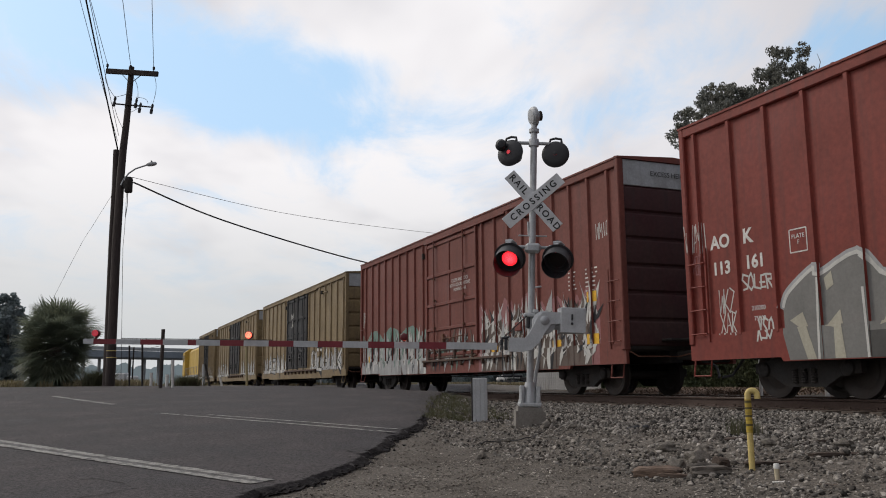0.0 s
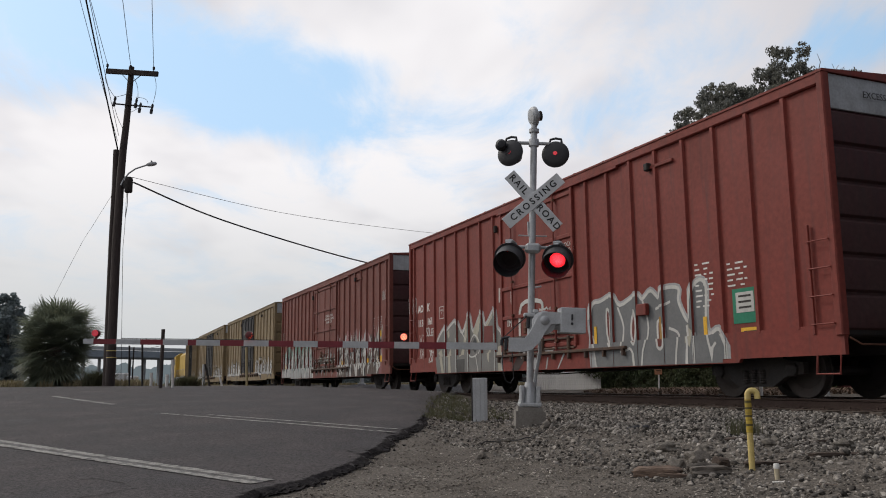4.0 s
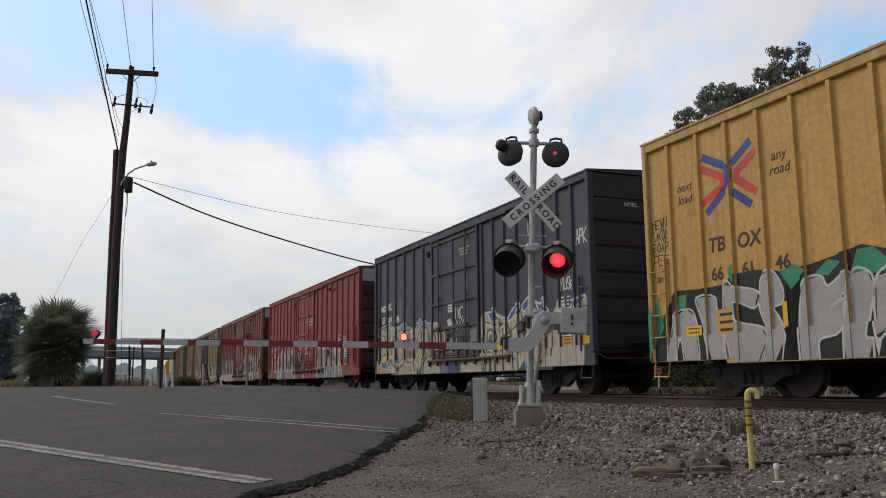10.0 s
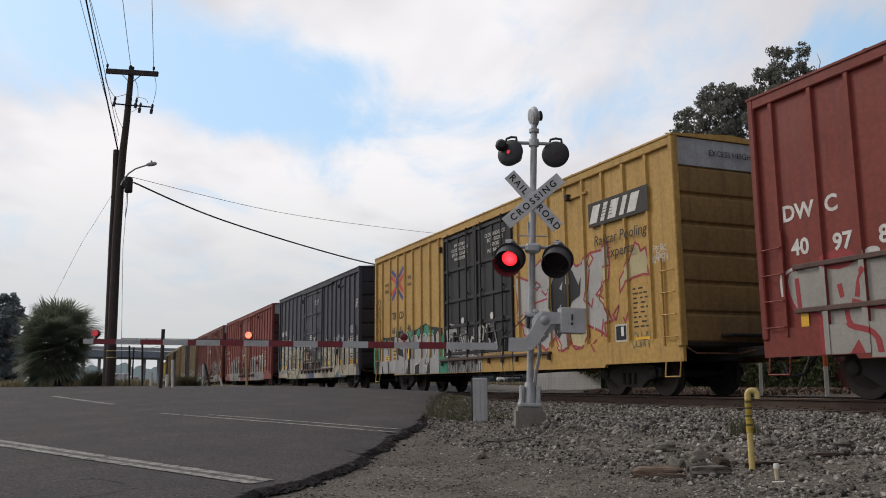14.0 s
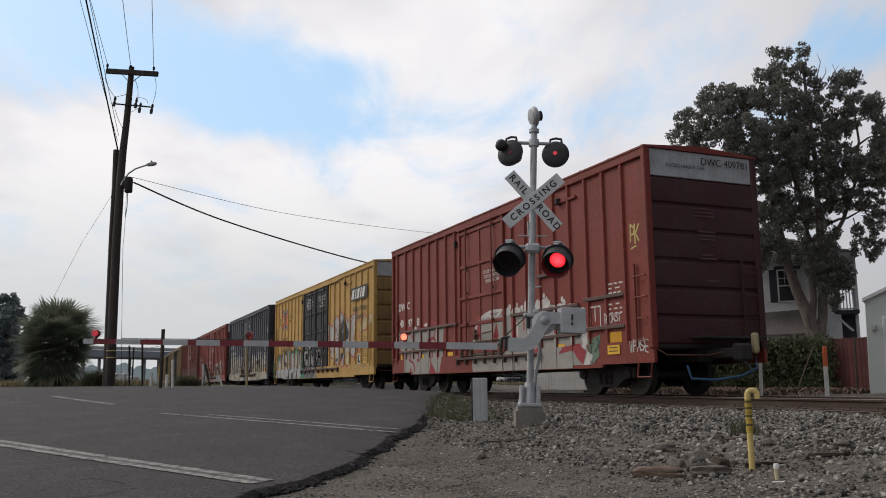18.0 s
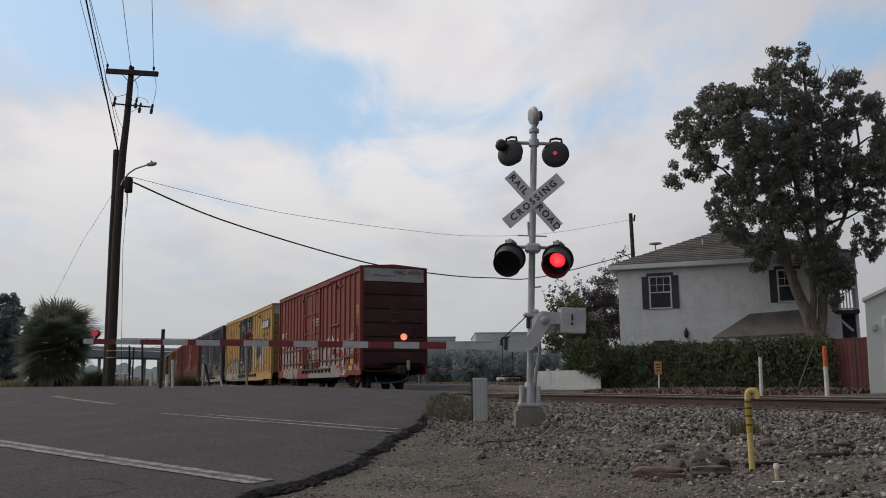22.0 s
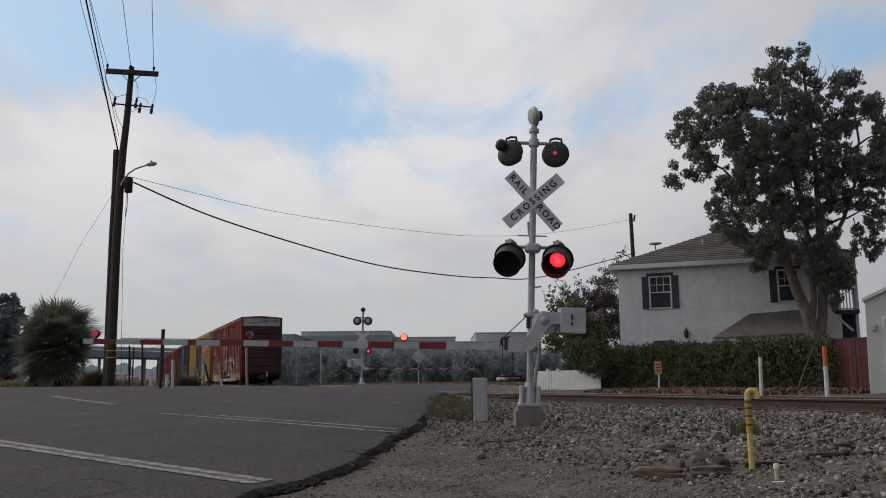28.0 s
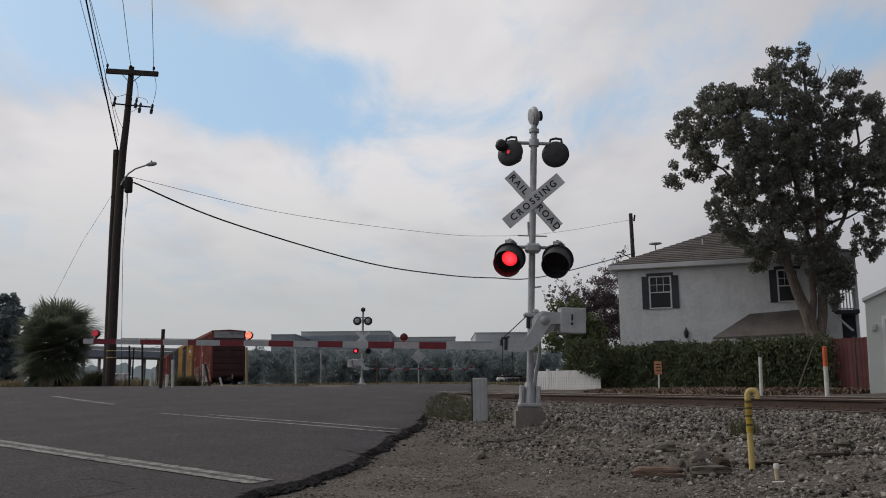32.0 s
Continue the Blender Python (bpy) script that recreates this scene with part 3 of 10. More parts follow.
tagged(part("ballast", ballast(66000, 6.5, 11.2, 0.010, 0.030, 0.95, bias=0.8, pile=0.8), STONE, smooth=0), "grey and brown crushed stone ballast along the track", "ballast", kind="stuff")
tagged(part("ballast", ballast(17000, 4.8, 8.2, 0.009, 0.030, 0.85, s0=-2, pile=0.4), STONE, smooth=0), "scattered crushed stone at the foot of the ballast", "ballast", kind="stuff")
tagged(part("ballast", ballast(4500, 11.2, 15.5, 0.02, 0.05, 0.75), STONE, smooth=0), "grey crushed stone ballast between and behind the rails", "ballast", kind="stuff")
tagged(part("ballast", ballast(9000, 10.2, 11.36, 0.013, 0.032, 0.9, s1=22, pile=0.9), STONE, smooth=0), "crushed stone heaped against the near rail", "ballast", kind="stuff")
tagged(part("gravel", ballast(24000, 2.0, 8.2, 0.006, 0.020, 0.6, s0=1.0, s1=17, over=.02, small=True), GRIT, smooth=0), "small loose gravel scattered on the dirt", "gravel", kind="stuff")


tagged(part("gravel", ballast(20000, 1.5, 6.0, 0.004, 0.015, 0.6, s0=2.0, s1=9.5, over=.02, small=True), GRIT, smooth=0), "fine pale gravel and grit on the dirt", "gravel", kind="stuff")


# ---- weeds and grass ----
def tufts(count, place, hgt, width, lean=0.5, blades=7):
    g = Geo()
    for _ in range(count):
        x, y = place()
        z = ground_z(x, y)
        for _ in range(blades):
            a, h = float(rng.uniform(0, 6.28)), hgt * float(rng.uniform(0.5, 1.2))
            d = Vector((math.cos(a), math.sin(a), 0))
            w = Vector((-math.sin(a), math.cos(a), 0)) * width * 0.5
            b = Vector((x, y, z)) + d * float(rng.uniform(0, 0.06))
            mid = b + Vector((0, 0, h * 0.6)) + d * h * lean * 0.35
            tip = b + Vector((0, 0, h)) + d * h * lean
            g.add([b - w, b + w, mid + w * .7, mid - w * .7, tip], [(0, 1, 2, 3), (3, 2, 4)])
    return g


def u(a, b):
    return float(rng.uniform(a, b))


def roadside(x0, x1, y0, y1, k0, k1):
    """A spot between two slopes x / y, clear of the track."""
    while True:
        x, y = u(x0, x1), u(y0, y1)
        if k0 < x / y < k1:
            return x, y


tagged(part("weeds", tufts(620, lambda: (float(rng.normal(.2, .45)), 15.0 + 7.5 * float(rng.uniform()) ** 1.4), 0.10, 0.012), GREEN_WEED, smooth=0), "low green and yellow weeds beside the road", "weeds", kind="stuff")
tagged(part("dry_grass", tufts(2600, lambda: roadside(-34, -9, 31.5, 46, -2.0, -.34), 0.34, 0.05, blades=5), DRY_GRASS, smooth=0), "straw coloured dry grass beyond the road", "grass", kind="stuff")
tagged(part("dry_grass", tufts(4200, lambda: roadside(-36, 26, 60, 96, -.40, .34), 0.21, 0.10, blades=5), DRY_GRASS, smooth=0), "straw coloured dry grass beyond the crossing", "grass", kind="stuff")
tagged(part("leaf_litter", tufts(2600, lambda: (u(5, 17), u(23.5, 31)), 0.13, 0.05, 1.6, 5), LITTER, smooth=0), "dry brown leaf litter and twigs below the hedge", "leaf litter", kind="stuff")
tagged(part("weeds", tufts(26, lambda: (3.55 + u(-.16, .16), 10.3 + u(-.2, .2)), 0.22, 0.008, 0.35), GREEN_WEED, smooth=0), "thin dry weed growing out of the ballast", "weeds", kind="stuff")
for wx, wy, wh in ((-9.4, 31.4, 0.42), (-12.9, 31.8, 0.65)):
    tagged(part("shrub", tufts(90, lambda: (wx + float(rng.normal(0, .2)), wy + float(rng.normal(0, .2))), wh, 0.03, 0.8, 9), GREEN_WEED, smooth=0), "grey green bushy roadside shrub", "shrub")

# ---------------- the train ----------------
HE, WID = 5.25, 3.01
HALF = WID / 2


def paint(name, base, dust=(0.16, 0.13, 0.11), amount=0.4):
    return surface(name, base, 0.62, dirt=tuple(b * 0.55 + d * 0.25 for b, d in zip(base, dust)), dirt_amount=amount, scale=0.8, fine=11, fine_amount=0.17, bump=0.35, bump_scale=2.2, streaks=0.65, spec=0.3)


RED_CAR = paint("oxide_red_paint", (0.195, 0.036, 0.026))
# the *_END paints are darker versions of the cars' side colours
RED_END = paint("dark_red_end", (0.056, 0.018, 0.020), amount=0.8)
BROWN_CAR = paint("brown_red_paint", (0.165, 0.046, 0.034))
GREY_END = paint("dark_charcoal_end", (0.028, 0.026, 0.033), amount=0.8)
GREY_CAR = paint("charcoal_paint", (0.051, 0.053, 0.069))
GRIMY_RED = paint("grimy_red_brace", (0.105, 0.060, 0.050), amount=0.8)
YELLOW_CAR = paint("rail_yellow_paint", (0.47, 0.285, 0.082))
YELLOW_END = paint("dark_yellow_end", (0.26, 0.155, 0.055), amount=0.8)
# weathered yellow, greyed further for the haze far up the train
HAZED_OLD_YELLOW = paint("faded_yellow_paint", (0.215, 0.155, 0.080), amount=0.8)
LOCO_YELLOW = paint("locomotive_yellow", (0.50, 0.33, 0.06))
LOCO_GREY = paint("locomotive_grey", (0.25, 0.26, 0.27))
DOOR_BLACK = paint("black_door_paint", (0.024, 0.024, 0.027))
GRIMY_STEEL = surface("grimy_rusted_steel", (0.065, 0.042, 0.034), 0.9, dirt=(0.13, 0.075, 0.045), dirt_amount=0.7, scale=5, fine=30, fine_amount=0.4, bump=0.4)
GALV = surface("galvanised_sheet", (0.42, 0.43, 0.44), 0.6, metal=0.2, dirt=(0.25, 0.24, 0.23), dirt_amount=0.6, scale=2, fine=20, streaks=0.3)
RUST = surface("rusty_steel", (0.14, 0.060, 0.035), 0.9, dirt=(0.06, 0.03, 0.022), dirt_amount=0.8, scale=4, fine=30, fine_amount=0.4, bump=0.4)
TXT_WHITE = surface("stencil_white", (0.66, 0.65, 0.62), 0.7, dirt=(0.4, 0.35, 0.32), dirt_amount=0.6, scale=6, fine=40, bump=0)
TXT_BLACK = surface("stencil_black", (0.03, 0.025, 0.02), 0.7, fine=40, bump=0)
REFLECT = surface("yellow_reflector", (0.72, 0.40, 0.02), 0.5, dirt=(0.5, 0.28, 0.03), fine=30, bump=0)
spray_cache = {}


def spray(c):
    """Spray paint of one colour, worn by weather."""
    if c not in spray_cache:
        spray_cache[c] = surface("spray_paint", c, 0.6, dirt=tuple(v * 0.62 for v in c), dirt_amount=0.55, scale=1.3, fine=22, fine_amount=0.1, bump=0.05, streaks=0.22, spec=0.3)
    return spray_cache[c]


WHITE, SILV, MIDGREY, CREAM = (0.54, 0.53, 0.50), (0.36, 0.36, 0.36), (0.17, 0.175, 0.18), (0.40, 0.375, 0.30)
INK, BLUE, REDP, GREENP, PINK = (0.018, 0.018, 0.022), (0.075, 0.10, 0.21), (0.34, 0.045, 0.06), (0.045, 0.24, 0.15), (0.28, 0.12, 0.12)
DKGREEN, RUSTY = (0.045, 0.085, 0.055), (0.30, 0.15, 0.07)

# letter strokes in a unit box, for painted wild lettering
GLYPH = {
    "b": [[(0, 0), (.05, 1), (.8, .9), (.75, .6), (.1, .5), (.95, .4), (.9, .05), (0, 0)]], "c": [[(1, .85), (.5, 1), (0, .6), (.1, .15), (.6, 0), (1, .2)]], "m": [[(0, 0), (.1, 1), (.5, .4), (.9, 1), (1, 0)]], "u": [[(0, 1), (.1, .1), (.9, .1), (1, 1)]],
    "a": [[(0, 0), (.5, 1), (1, 0)], [(.25, .4), (.75, .4)]], "n": [[(0, 0), (0, 1), (1, 0), (1, 1)]],
    "o": [[(.5, 0), (0, .3), (.05, .8), (.5, 1), (.95, .8), (1, .3), (.5, 0)]], "k": [[(0, 0), (0, 1)], [(1, 1), (.05, .45), (1, 0)]],
    "e": [[(1, 1), (0, .95), (0, .05), (1, 0)], [(0, .5), (.8, .5)]], "s": [[(1, .9), (.2, 1), (0, .7), (1, .35), (.8, .02), (0, .08)]],
    "r": [[(0, 0), (0, 1), (.9, .85), (.85, .5), (.05, .45), (1, 0)]], "z": [[(0, 1), (1, .95), (0, .05), (1, 0)]],
    "w": [[(0, 1), (.25, 0), (.5, .7), (.75, 0), (1, 1)]], "y": [[(0, 1), (.5, .5), (1, 1)], [(.5, .5), (.45, 0)]],
    "p": [[(0, 0), (.05, 1), (1, .8), (.9, .5), (.05, .42)]], "t": [[(0, 1), (1, .95)], [(.5, .97), (.55, 0)]], "i": [[(.5, 0), (.5, 1)]],
    "l": [[(0, 1), (.05, .05), (1, 0)]], "h": [[(0, 0), (0, 1)], [(0, .5), (1, .5)], [(1, 0), (1, 1)]], "x": [[(0, 0), (1, 1)], [(0, 1), (1, 0)]],
}


class Skin:
    """The car's near side as steps of depth along it, for paint that follows posts and panels."""

    def __init__(self, length, steps_):
        self.len, self.steps = length, sorted(steps_)
        self.layers = {}

    def cuts(self, a, b):
        """Stretches of one depth between a and b (metres back from the front end)."""
        edges = [a, b]
        for p, q, _ in self.steps:
            edges += [e for e in (p, q) if a < e < b]
        edges = sorted(set(edges))
        for p, q in zip(edges, edges[1:]):
            m = (p + q) / 2
            d = max([s[2] for s in self.steps if s[0] <= m <= s[1]], default=0.0)
            yield p, q, d

    def poly(self, pts, colour, layer):
        """A convex outline in (metres back, height)."""
        g = self.layers.setdefault((layer, colour), Geo())
        a, b = min(p[0] for p in pts), max(p[0] for p in pts)
        if a < 0.03 or b > self.len - 0.03:
            pts = [(min(max(p[0], 0.03), self.len - 0.03), p[1]) for p in pts]
            a, b = max(a, 0.03), min(b, self.len - 0.03)
        if b - a < 1e-4:
            return
        for lo, hi, d in self.cuts(a, b):
            q = pts
            for lim, sg in ((lo, 1), (hi, -1)):
                out = []
                for i in range(len(q)):
                    A, B = q[i], q[(i + 1) % len(q)]
                    ia, ib = (A[0] - lim) * sg >= -1e-9, (B[0] - lim) * sg >= -1e-9
                    if ia:
                        out.append(A)
                    if ia != ib:
                        t = (lim - A[0]) / (B[0] - A[0])
                        out.append((lim, A[1] + t * (B[1] - A[1])))
                q = out
                if len(q) < 3:
                    break
            if len(q) < 3:
                continue
            for below in (False, True):          # the sill stands proud below the panels
                r = []
                for i in range(len(q)):
                    A, B = q[i], q[(i + 1) % len(q)]
                    ia, ib = (A[1] < 1.16) == below, (B[1] < 1.16) == below
                    if ia:
                        r.append(A)
                    if ia != ib:
                        t = (1.16 - A[1]) / (B[1] - A[1])
                        r.append((A[0] + t * (B[0] - A[0]), 1.16))
                if len(r) < 3:
                    continue
                if below:
                    low = 0.635 if 2.4 < (lo + hi) / 2 < self.len - 2.8 else 0.70
                    r = [(o, low if z < .88 else z) for o, z in r]
                y = HALF - 0.07 + (max(d, .045) if below else d) + 0.0015 * layer + 0.002
                vs = [(self.len / 2 - o, y, z) for o, z in r]
                ar = sum(r[i][0] * r[(i + 1) % len(r)][1] - r[(i + 1) % len(r)][0] * r[i][1] for i in range(len(r)))
                if abs(ar) < 1e-6:
                    continue
                f = tuple(range(len(r)))
                g.add(vs, [f if ar > 0 else f[::-1]])

    def stroke(self, line, width, colour, layer):
        """A ribbon of even width along the points, its joints mitred."""
        pts = [Vector(p) for i, p in enumerate(line) if i == 0 or (Vector(p) - Vector(line[i - 1])).length > 1e-4]
        if len(pts) < 2:
            return
        d = [(b - a).normalized() for a, b in zip(pts, pts[1:])]
        pts[0], pts[-1] = pts[0] - d[0] * width * .28, pts[-1] + d[-1] * width * .28
        left, right = [], []
        for i, p in enumerate(pts):
            a, b = d[max(i - 1, 0)], d[min(i, len(d) - 1)]
            m = Vector((-a.y - b.y, a.x + b.x))
            if m.length < .5:
                m = Vector((-b.y, b.x)) * 2
            m.normalize()
            off = m * width * .5 / max(m.dot(Vector((-b.y, b.x))), .45)
            left.append(p + off)
            right.append(p - off)
        for i in range(len(pts) - 1):
            self.poly([tuple(v) for v in (left[i], right[i], right[i + 1], left[i + 1])], colour, layer)

    def shape(self, pts, colour, layer):
        """Any outline, filled."""
        P = [Vector((p[0], p[1], 0)) for p in pts]
        for tri in tessellate_polygon([P]):
            self.poly([pts[i] for i in tri], colour, layer)

    def line(self, pts, width, colour, layer, closed=False, round_=True):
        """A sprayed line that runs smoothly, or with sharp corners, through the points."""
        n = len(pts)
        if round_ and n > 2:
            out = []
            for i in range(n if closed else n - 1):
                a, b, c, d = (pts[(i + k) % n] if closed else pts[min(max(i + k, 0), n - 1)] for k in (-1, 0, 1, 2))
                for k in range(4):
                    t = k / 4
                    out.append(tuple(.5 * (2 * q + (r - p) * t + (2 * p - 5 * q + 4 * r - w) * t * t + (3 * q - p - 3 * r + w) * t ** 3) for p, q, r, w in zip(a, b, c, d)))
            pts = out + [pts[0] if closed else pts[-1]]
        elif closed:
            pts = list(pts) + [pts[0]]
        self.stroke(pts, width, colour, layer)

    def blob(self, c, rx, rz, colour, layer, n=10):
        self.poly([(c[0] + rx * math.cos(6.283 * k / n), c[1] + rz * math.sin(6.283 * k / n)) for k in range(n)], colour, layer)

    def piece(self, text, o0, o1, z0, z1, weights, colours, layer, rnd, slant=0.15, jitter=0.12, bubble=False):
        """A row of fat letters: weights and colours from the outer outline to the core."""
        w = (o1 - o0) / len(text)
        for i, ch in enumerate(text):
            top, bot = z1 + rnd.uniform(-jitter, jitter), z0 + rnd.uniform(-jitter * .6, jitter * .6)
            lean = rnd.uniform(-slant, slant)
            for ln in GLYPH[ch]:
                pts = [(o0 + w * (i + 0.16 + 0.68 * px) + lean * (pz - .5), bot + (top - bot) * pz) for px, pz in ln]
                for k, (wt, col) in enumerate(zip(weights, colours)):
                    self.stroke(pts, wt, col, layer + k)
                    if bubble:
                        for p in pts:
                            self.blob(p, wt * .52, wt * .52, col, layer + k)

    def band(self, o0, o1, z0, top, colour, layer, step=0.07):
        """A painted field from z0 up to top(o)."""
        k = max(1, int((o1 - o0) / step))
        for i in range(k):
            a, b = o0 + (o1 - o0) * i / k, o0 + (o1 - o0) * (i + 1) / k
            self.poly([(a, z0), (b, z0), (b, max(top(b), z0 + .01)), (a, max(top(a), z0 + .01))], colour, layer)

    def tag(self, text, o0, z0, w, h, colour, layer, rnd, width=0.035):
        """A thin scrawled tag."""
        n = len(text)
        for i, ch in enumerate(text):
            for ln in GLYPH[ch]:
                self.stroke([(o0 + w * (i + .1 + .85 * px) / n + rnd.uniform(-.02, .02), z0 + h * pz + rnd.uniform(-.03, .03)) for px, pz in ln], width, colour, layer)

    def build(self, car):
        for (layer, colour), g in sorted(self.layers.items(), key=lambda q: q[0][0]):
            part("graffiti", g, spray(colour), car, smooth=0)["kind"] = "stuff"


def wheelset_mesh():
    g = Geo()
    turn = pose(0, 0, 0, 90, 0, 0)
    for y in (-0.755, 0.755):
        s = 1 if y > 0 else -1
        prof = [(0.10, -.07), (0.13, -.05), (0.30, -.02), (0.37, -.065), (0.455, -.065), (0.458, .05), (0.485, .055), (0.487, .075), (0.37, .078), (0.30, .02), (0.13, .05), (0.10, .07)]
        prof = [(r, h * s * 1.0) for r, h in prof]
        g.lathe(prof if s > 0 else prof, (0, y, 0), turn, 24)
    g.tube([(0, -1.0, 0), (0, 1.0, 0)], 0.085, 12)
    return g.mesh("wheelset", WHEEL_STEEL, 40)


WHEELSET = wheelset_mesh()


def side_frame_mesh():
    g = Geo()
    outline = [(-1.12, .42), (-1.12, .60), (-.72, .66), (-.45, .82), (.45, .82), (.72, .66), (1.12, .60), (1.12, .42), (.70, .36), (.42, .20), (-.42, .20), (-.70, .36)]
    g.prism([(z, x) for x, z in outline], 1, -.06, .06)
    return g


def truck(car, x):
    """A two-axle truck under the car."""
    tr = part("truck", Geo().box((0, 0, 0.62), (0.40, 2.1, 0.26), 0.03).lathe([(.2, .74), (.2, .92)], n=16), STEEL_DARK, car, "dark grimy cast steel truck", at=pose(x, 0, 0))
    for y in (-1.02, 1.02):
        sf = part("side_frame", side_frame_mesh(), STEEL_DARK, tr, at=pose(0, y, 0))
    for y in (-1.095, 1.095):
        for dx in (-.2, 0, .2):
            part("spring", Geo().tube([(dx, y, .26 + .24 * k / 12) for k in range(13)], [.06 if k % 2 else .045 for k in range(13)], 8), STEEL_DARK, tr)
    for dx in (-0.89, 0.89):
        for y in (-1.1, 1.1):
            part("bearing_cap", Geo().lathe([(.12, -.05), (.12, .03), (.08, .06), (.03, .07)], n=14), STEEL_DARK, tr, at=pose(dx, y, .487, -90 if y > 0 else 90))
        ws = part("wheelset", WHEELSET, None, tr, "worn steel wheelset", at=pose(dx, 0, 0.46))
        wheelsets.append((car, ws, dx))
    return tr


wheelsets = []
BAR = {}


def ladder(car, x, y, z0, z1, w, rungs, along, mat):
    g = Geo()
    for e in (-w / 2, w / 2):
        d = (e, 0, 0) if along == "x" else (0, e, 0)
        g.box((d[0], d[1], (z0 + z1) / 2), (.045, .045, z1 - z0), .006)
    ld = part("ladder", g, mat, car, at=pose(x, y, 0))
    for k in range(rungs):
        z = z0 + (z1 - z0) * (k + .35) / rungs
        a = (-w / 2, .0, z) if along == "x" else (0, -w / 2, z)
        b = (w / 2, .0, z) if along == "x" else (0, w / 2, z)
        o = (0, .05, 0) if along == "x" else (-.05, 0, 0)
        part("rung", Geo().tube([a, tuple(p + q for p, q in zip(a, o)), tuple(p + q for p, q in zip(b, o)), b], .013, 6), mat, ld)


def boxcar(label, length, mat, posts, door, door_mat, end_mat, end_top, low_sill=(4.0, 4.0), stick=0.055, group="freight cars of the train"):
    """A high boxcar on its two trucks; posts and doors by metres back from the front end. Its +y side is the near one."""
    car = thing("boxcar", label, "boxcar", group=group)
    hl = length / 2
    X = lambda o: hl - o
    yp = HALF - 0.07
    d0, d1 = door[0], door[-1]
    # side sheets, with the far side plain
    part("side_wall", Geo().box((hl - d0 / 2, yp - .025, 3.0), (d0, .05, 4.1), .004), mat, car)
    part("side_wall", Geo().box((X((d1 + length) / 2), yp - .025, 3.0), (length - d1, .05, 4.1), .004), mat, car)
    part("side_wall", Geo().box((0, -yp + .025, 3.0), (length, .05, 4.1), .004), mat, car)
    part("floor_frame", Geo().box((0, 0, 1.06), (length - .1, 2.7, .16), .02).box((0, 0, .86), (length - .4, .36, .3), .02), STEEL_DARK, car)
    for o in posts:
        part("side_post", Geo().prism([(-.055, 0), (.055, 0), (.035, stick), (-.035, stick)], 2, 1.12, 5.03), mat, car, at=pose(X(o), yp, 0))
    # bottom sill: shallow by the trucks, deep between them
    a, b = low_sill
    zs = [(hl, .69), (hl, 1.16), (-hl, 1.16), (-hl, .69), (-hl + b - 1.75, .69), (-hl + b - 1.7, .62), (hl - a + 1.7, .62), (hl - a + 1.75, .69)]
    part("side_sill", Geo().prism([(z, x) for x, z in zs], 1, yp - .03, yp + .045), mat, car)
    part("side_sill", Geo().prism([(z, x) for x, z in zs], 1, -yp - .045, -yp + .03), mat, car)
    part("top_chord", Geo().box((0, yp + .02, 5.12), (length, .10, .20), .02), mat, car)
    part("top_chord", Geo().box((0, -yp - .02, 5.12), (length, .10, .20), .02), mat, car)
    # roof with cross ridges
    g = Geo().prism([(-HALF - .02, 5.20), (HALF + .02, 5.20), (HALF + .02, 5.24), (0, 5.34), (-HALF - .02, 5.24)], 0, -hl - .02, hl + .02)
    k = int(length / 1.2)
    for i in range(k + 1):
        x = -hl + .1 + i * (length - .2) / k
        g.prism([(-HALF, 5.23), (HALF, 5.23), (HALF, 5.26), (0, 5.365), (-HALF, 5.26)], 0, x - .03, x + .03)
    part("roof", g, mat, car)
    # pressed ends
    for sg in (1, -1):
        g = Geo()
        prof = [(1.0, 0)]
        nz = 6
        for i in range(nz):
            z = 1.04 + i * 0.595
            prof += [(z + .02, 0), (z + .06, .045), (z + .30, .06), (z + .53, .045), (z + .575, 0)]
        prof += [(4.62, 0), (4.62, -.05), (1.0, -.05)]
        pts = [(z, sg * (hl - .06 + d)) for z, d in prof]
        g.prism(pts, 1, -HALF + .06, HALF - .06)
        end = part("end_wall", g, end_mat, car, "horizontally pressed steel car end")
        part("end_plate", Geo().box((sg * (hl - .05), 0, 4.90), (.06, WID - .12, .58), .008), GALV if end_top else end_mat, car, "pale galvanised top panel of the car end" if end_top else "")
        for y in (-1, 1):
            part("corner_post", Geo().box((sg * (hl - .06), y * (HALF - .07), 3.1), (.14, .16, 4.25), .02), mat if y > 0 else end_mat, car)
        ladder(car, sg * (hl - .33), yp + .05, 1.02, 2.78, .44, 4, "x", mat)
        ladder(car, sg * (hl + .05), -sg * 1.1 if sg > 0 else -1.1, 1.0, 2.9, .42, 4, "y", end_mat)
        part("step", Geo().tube([(sg * (hl - .55), HALF - .05, .75), (sg * (hl - .55), HALF, .40), (sg * (hl - .1), HALF, .40), (sg * (hl - .1), HALF - .05, .75)], .02, 6), mat, car)
        cp = part("coupler", Geo().box((sg * (hl + .35), 0, .87), (.9, .18, .2), .03).box((sg * (hl + .88), 0, .87), (.28, .34, .36), .05), STEEL_DARK, car, "dark steel knuckle coupler")
        part("uncoupling_lever", Geo().tube([(sg * (hl + .04), HALF - .1, .95), (sg * (hl + .12), HALF - .25, .84), (sg * (hl + .12), .2, .84), (sg * (hl + .45), .1, .9)], .015, 6), RUST, car)
        part("air_hose", Geo().tube([(sg * (hl + .5), -.25, .75), (sg * (hl + .72), -.3, .6), (sg * (hl + .85), -.25, .42), (sg * (hl + 1.0), -.1, .38)], .028, 8), BLACK, car)
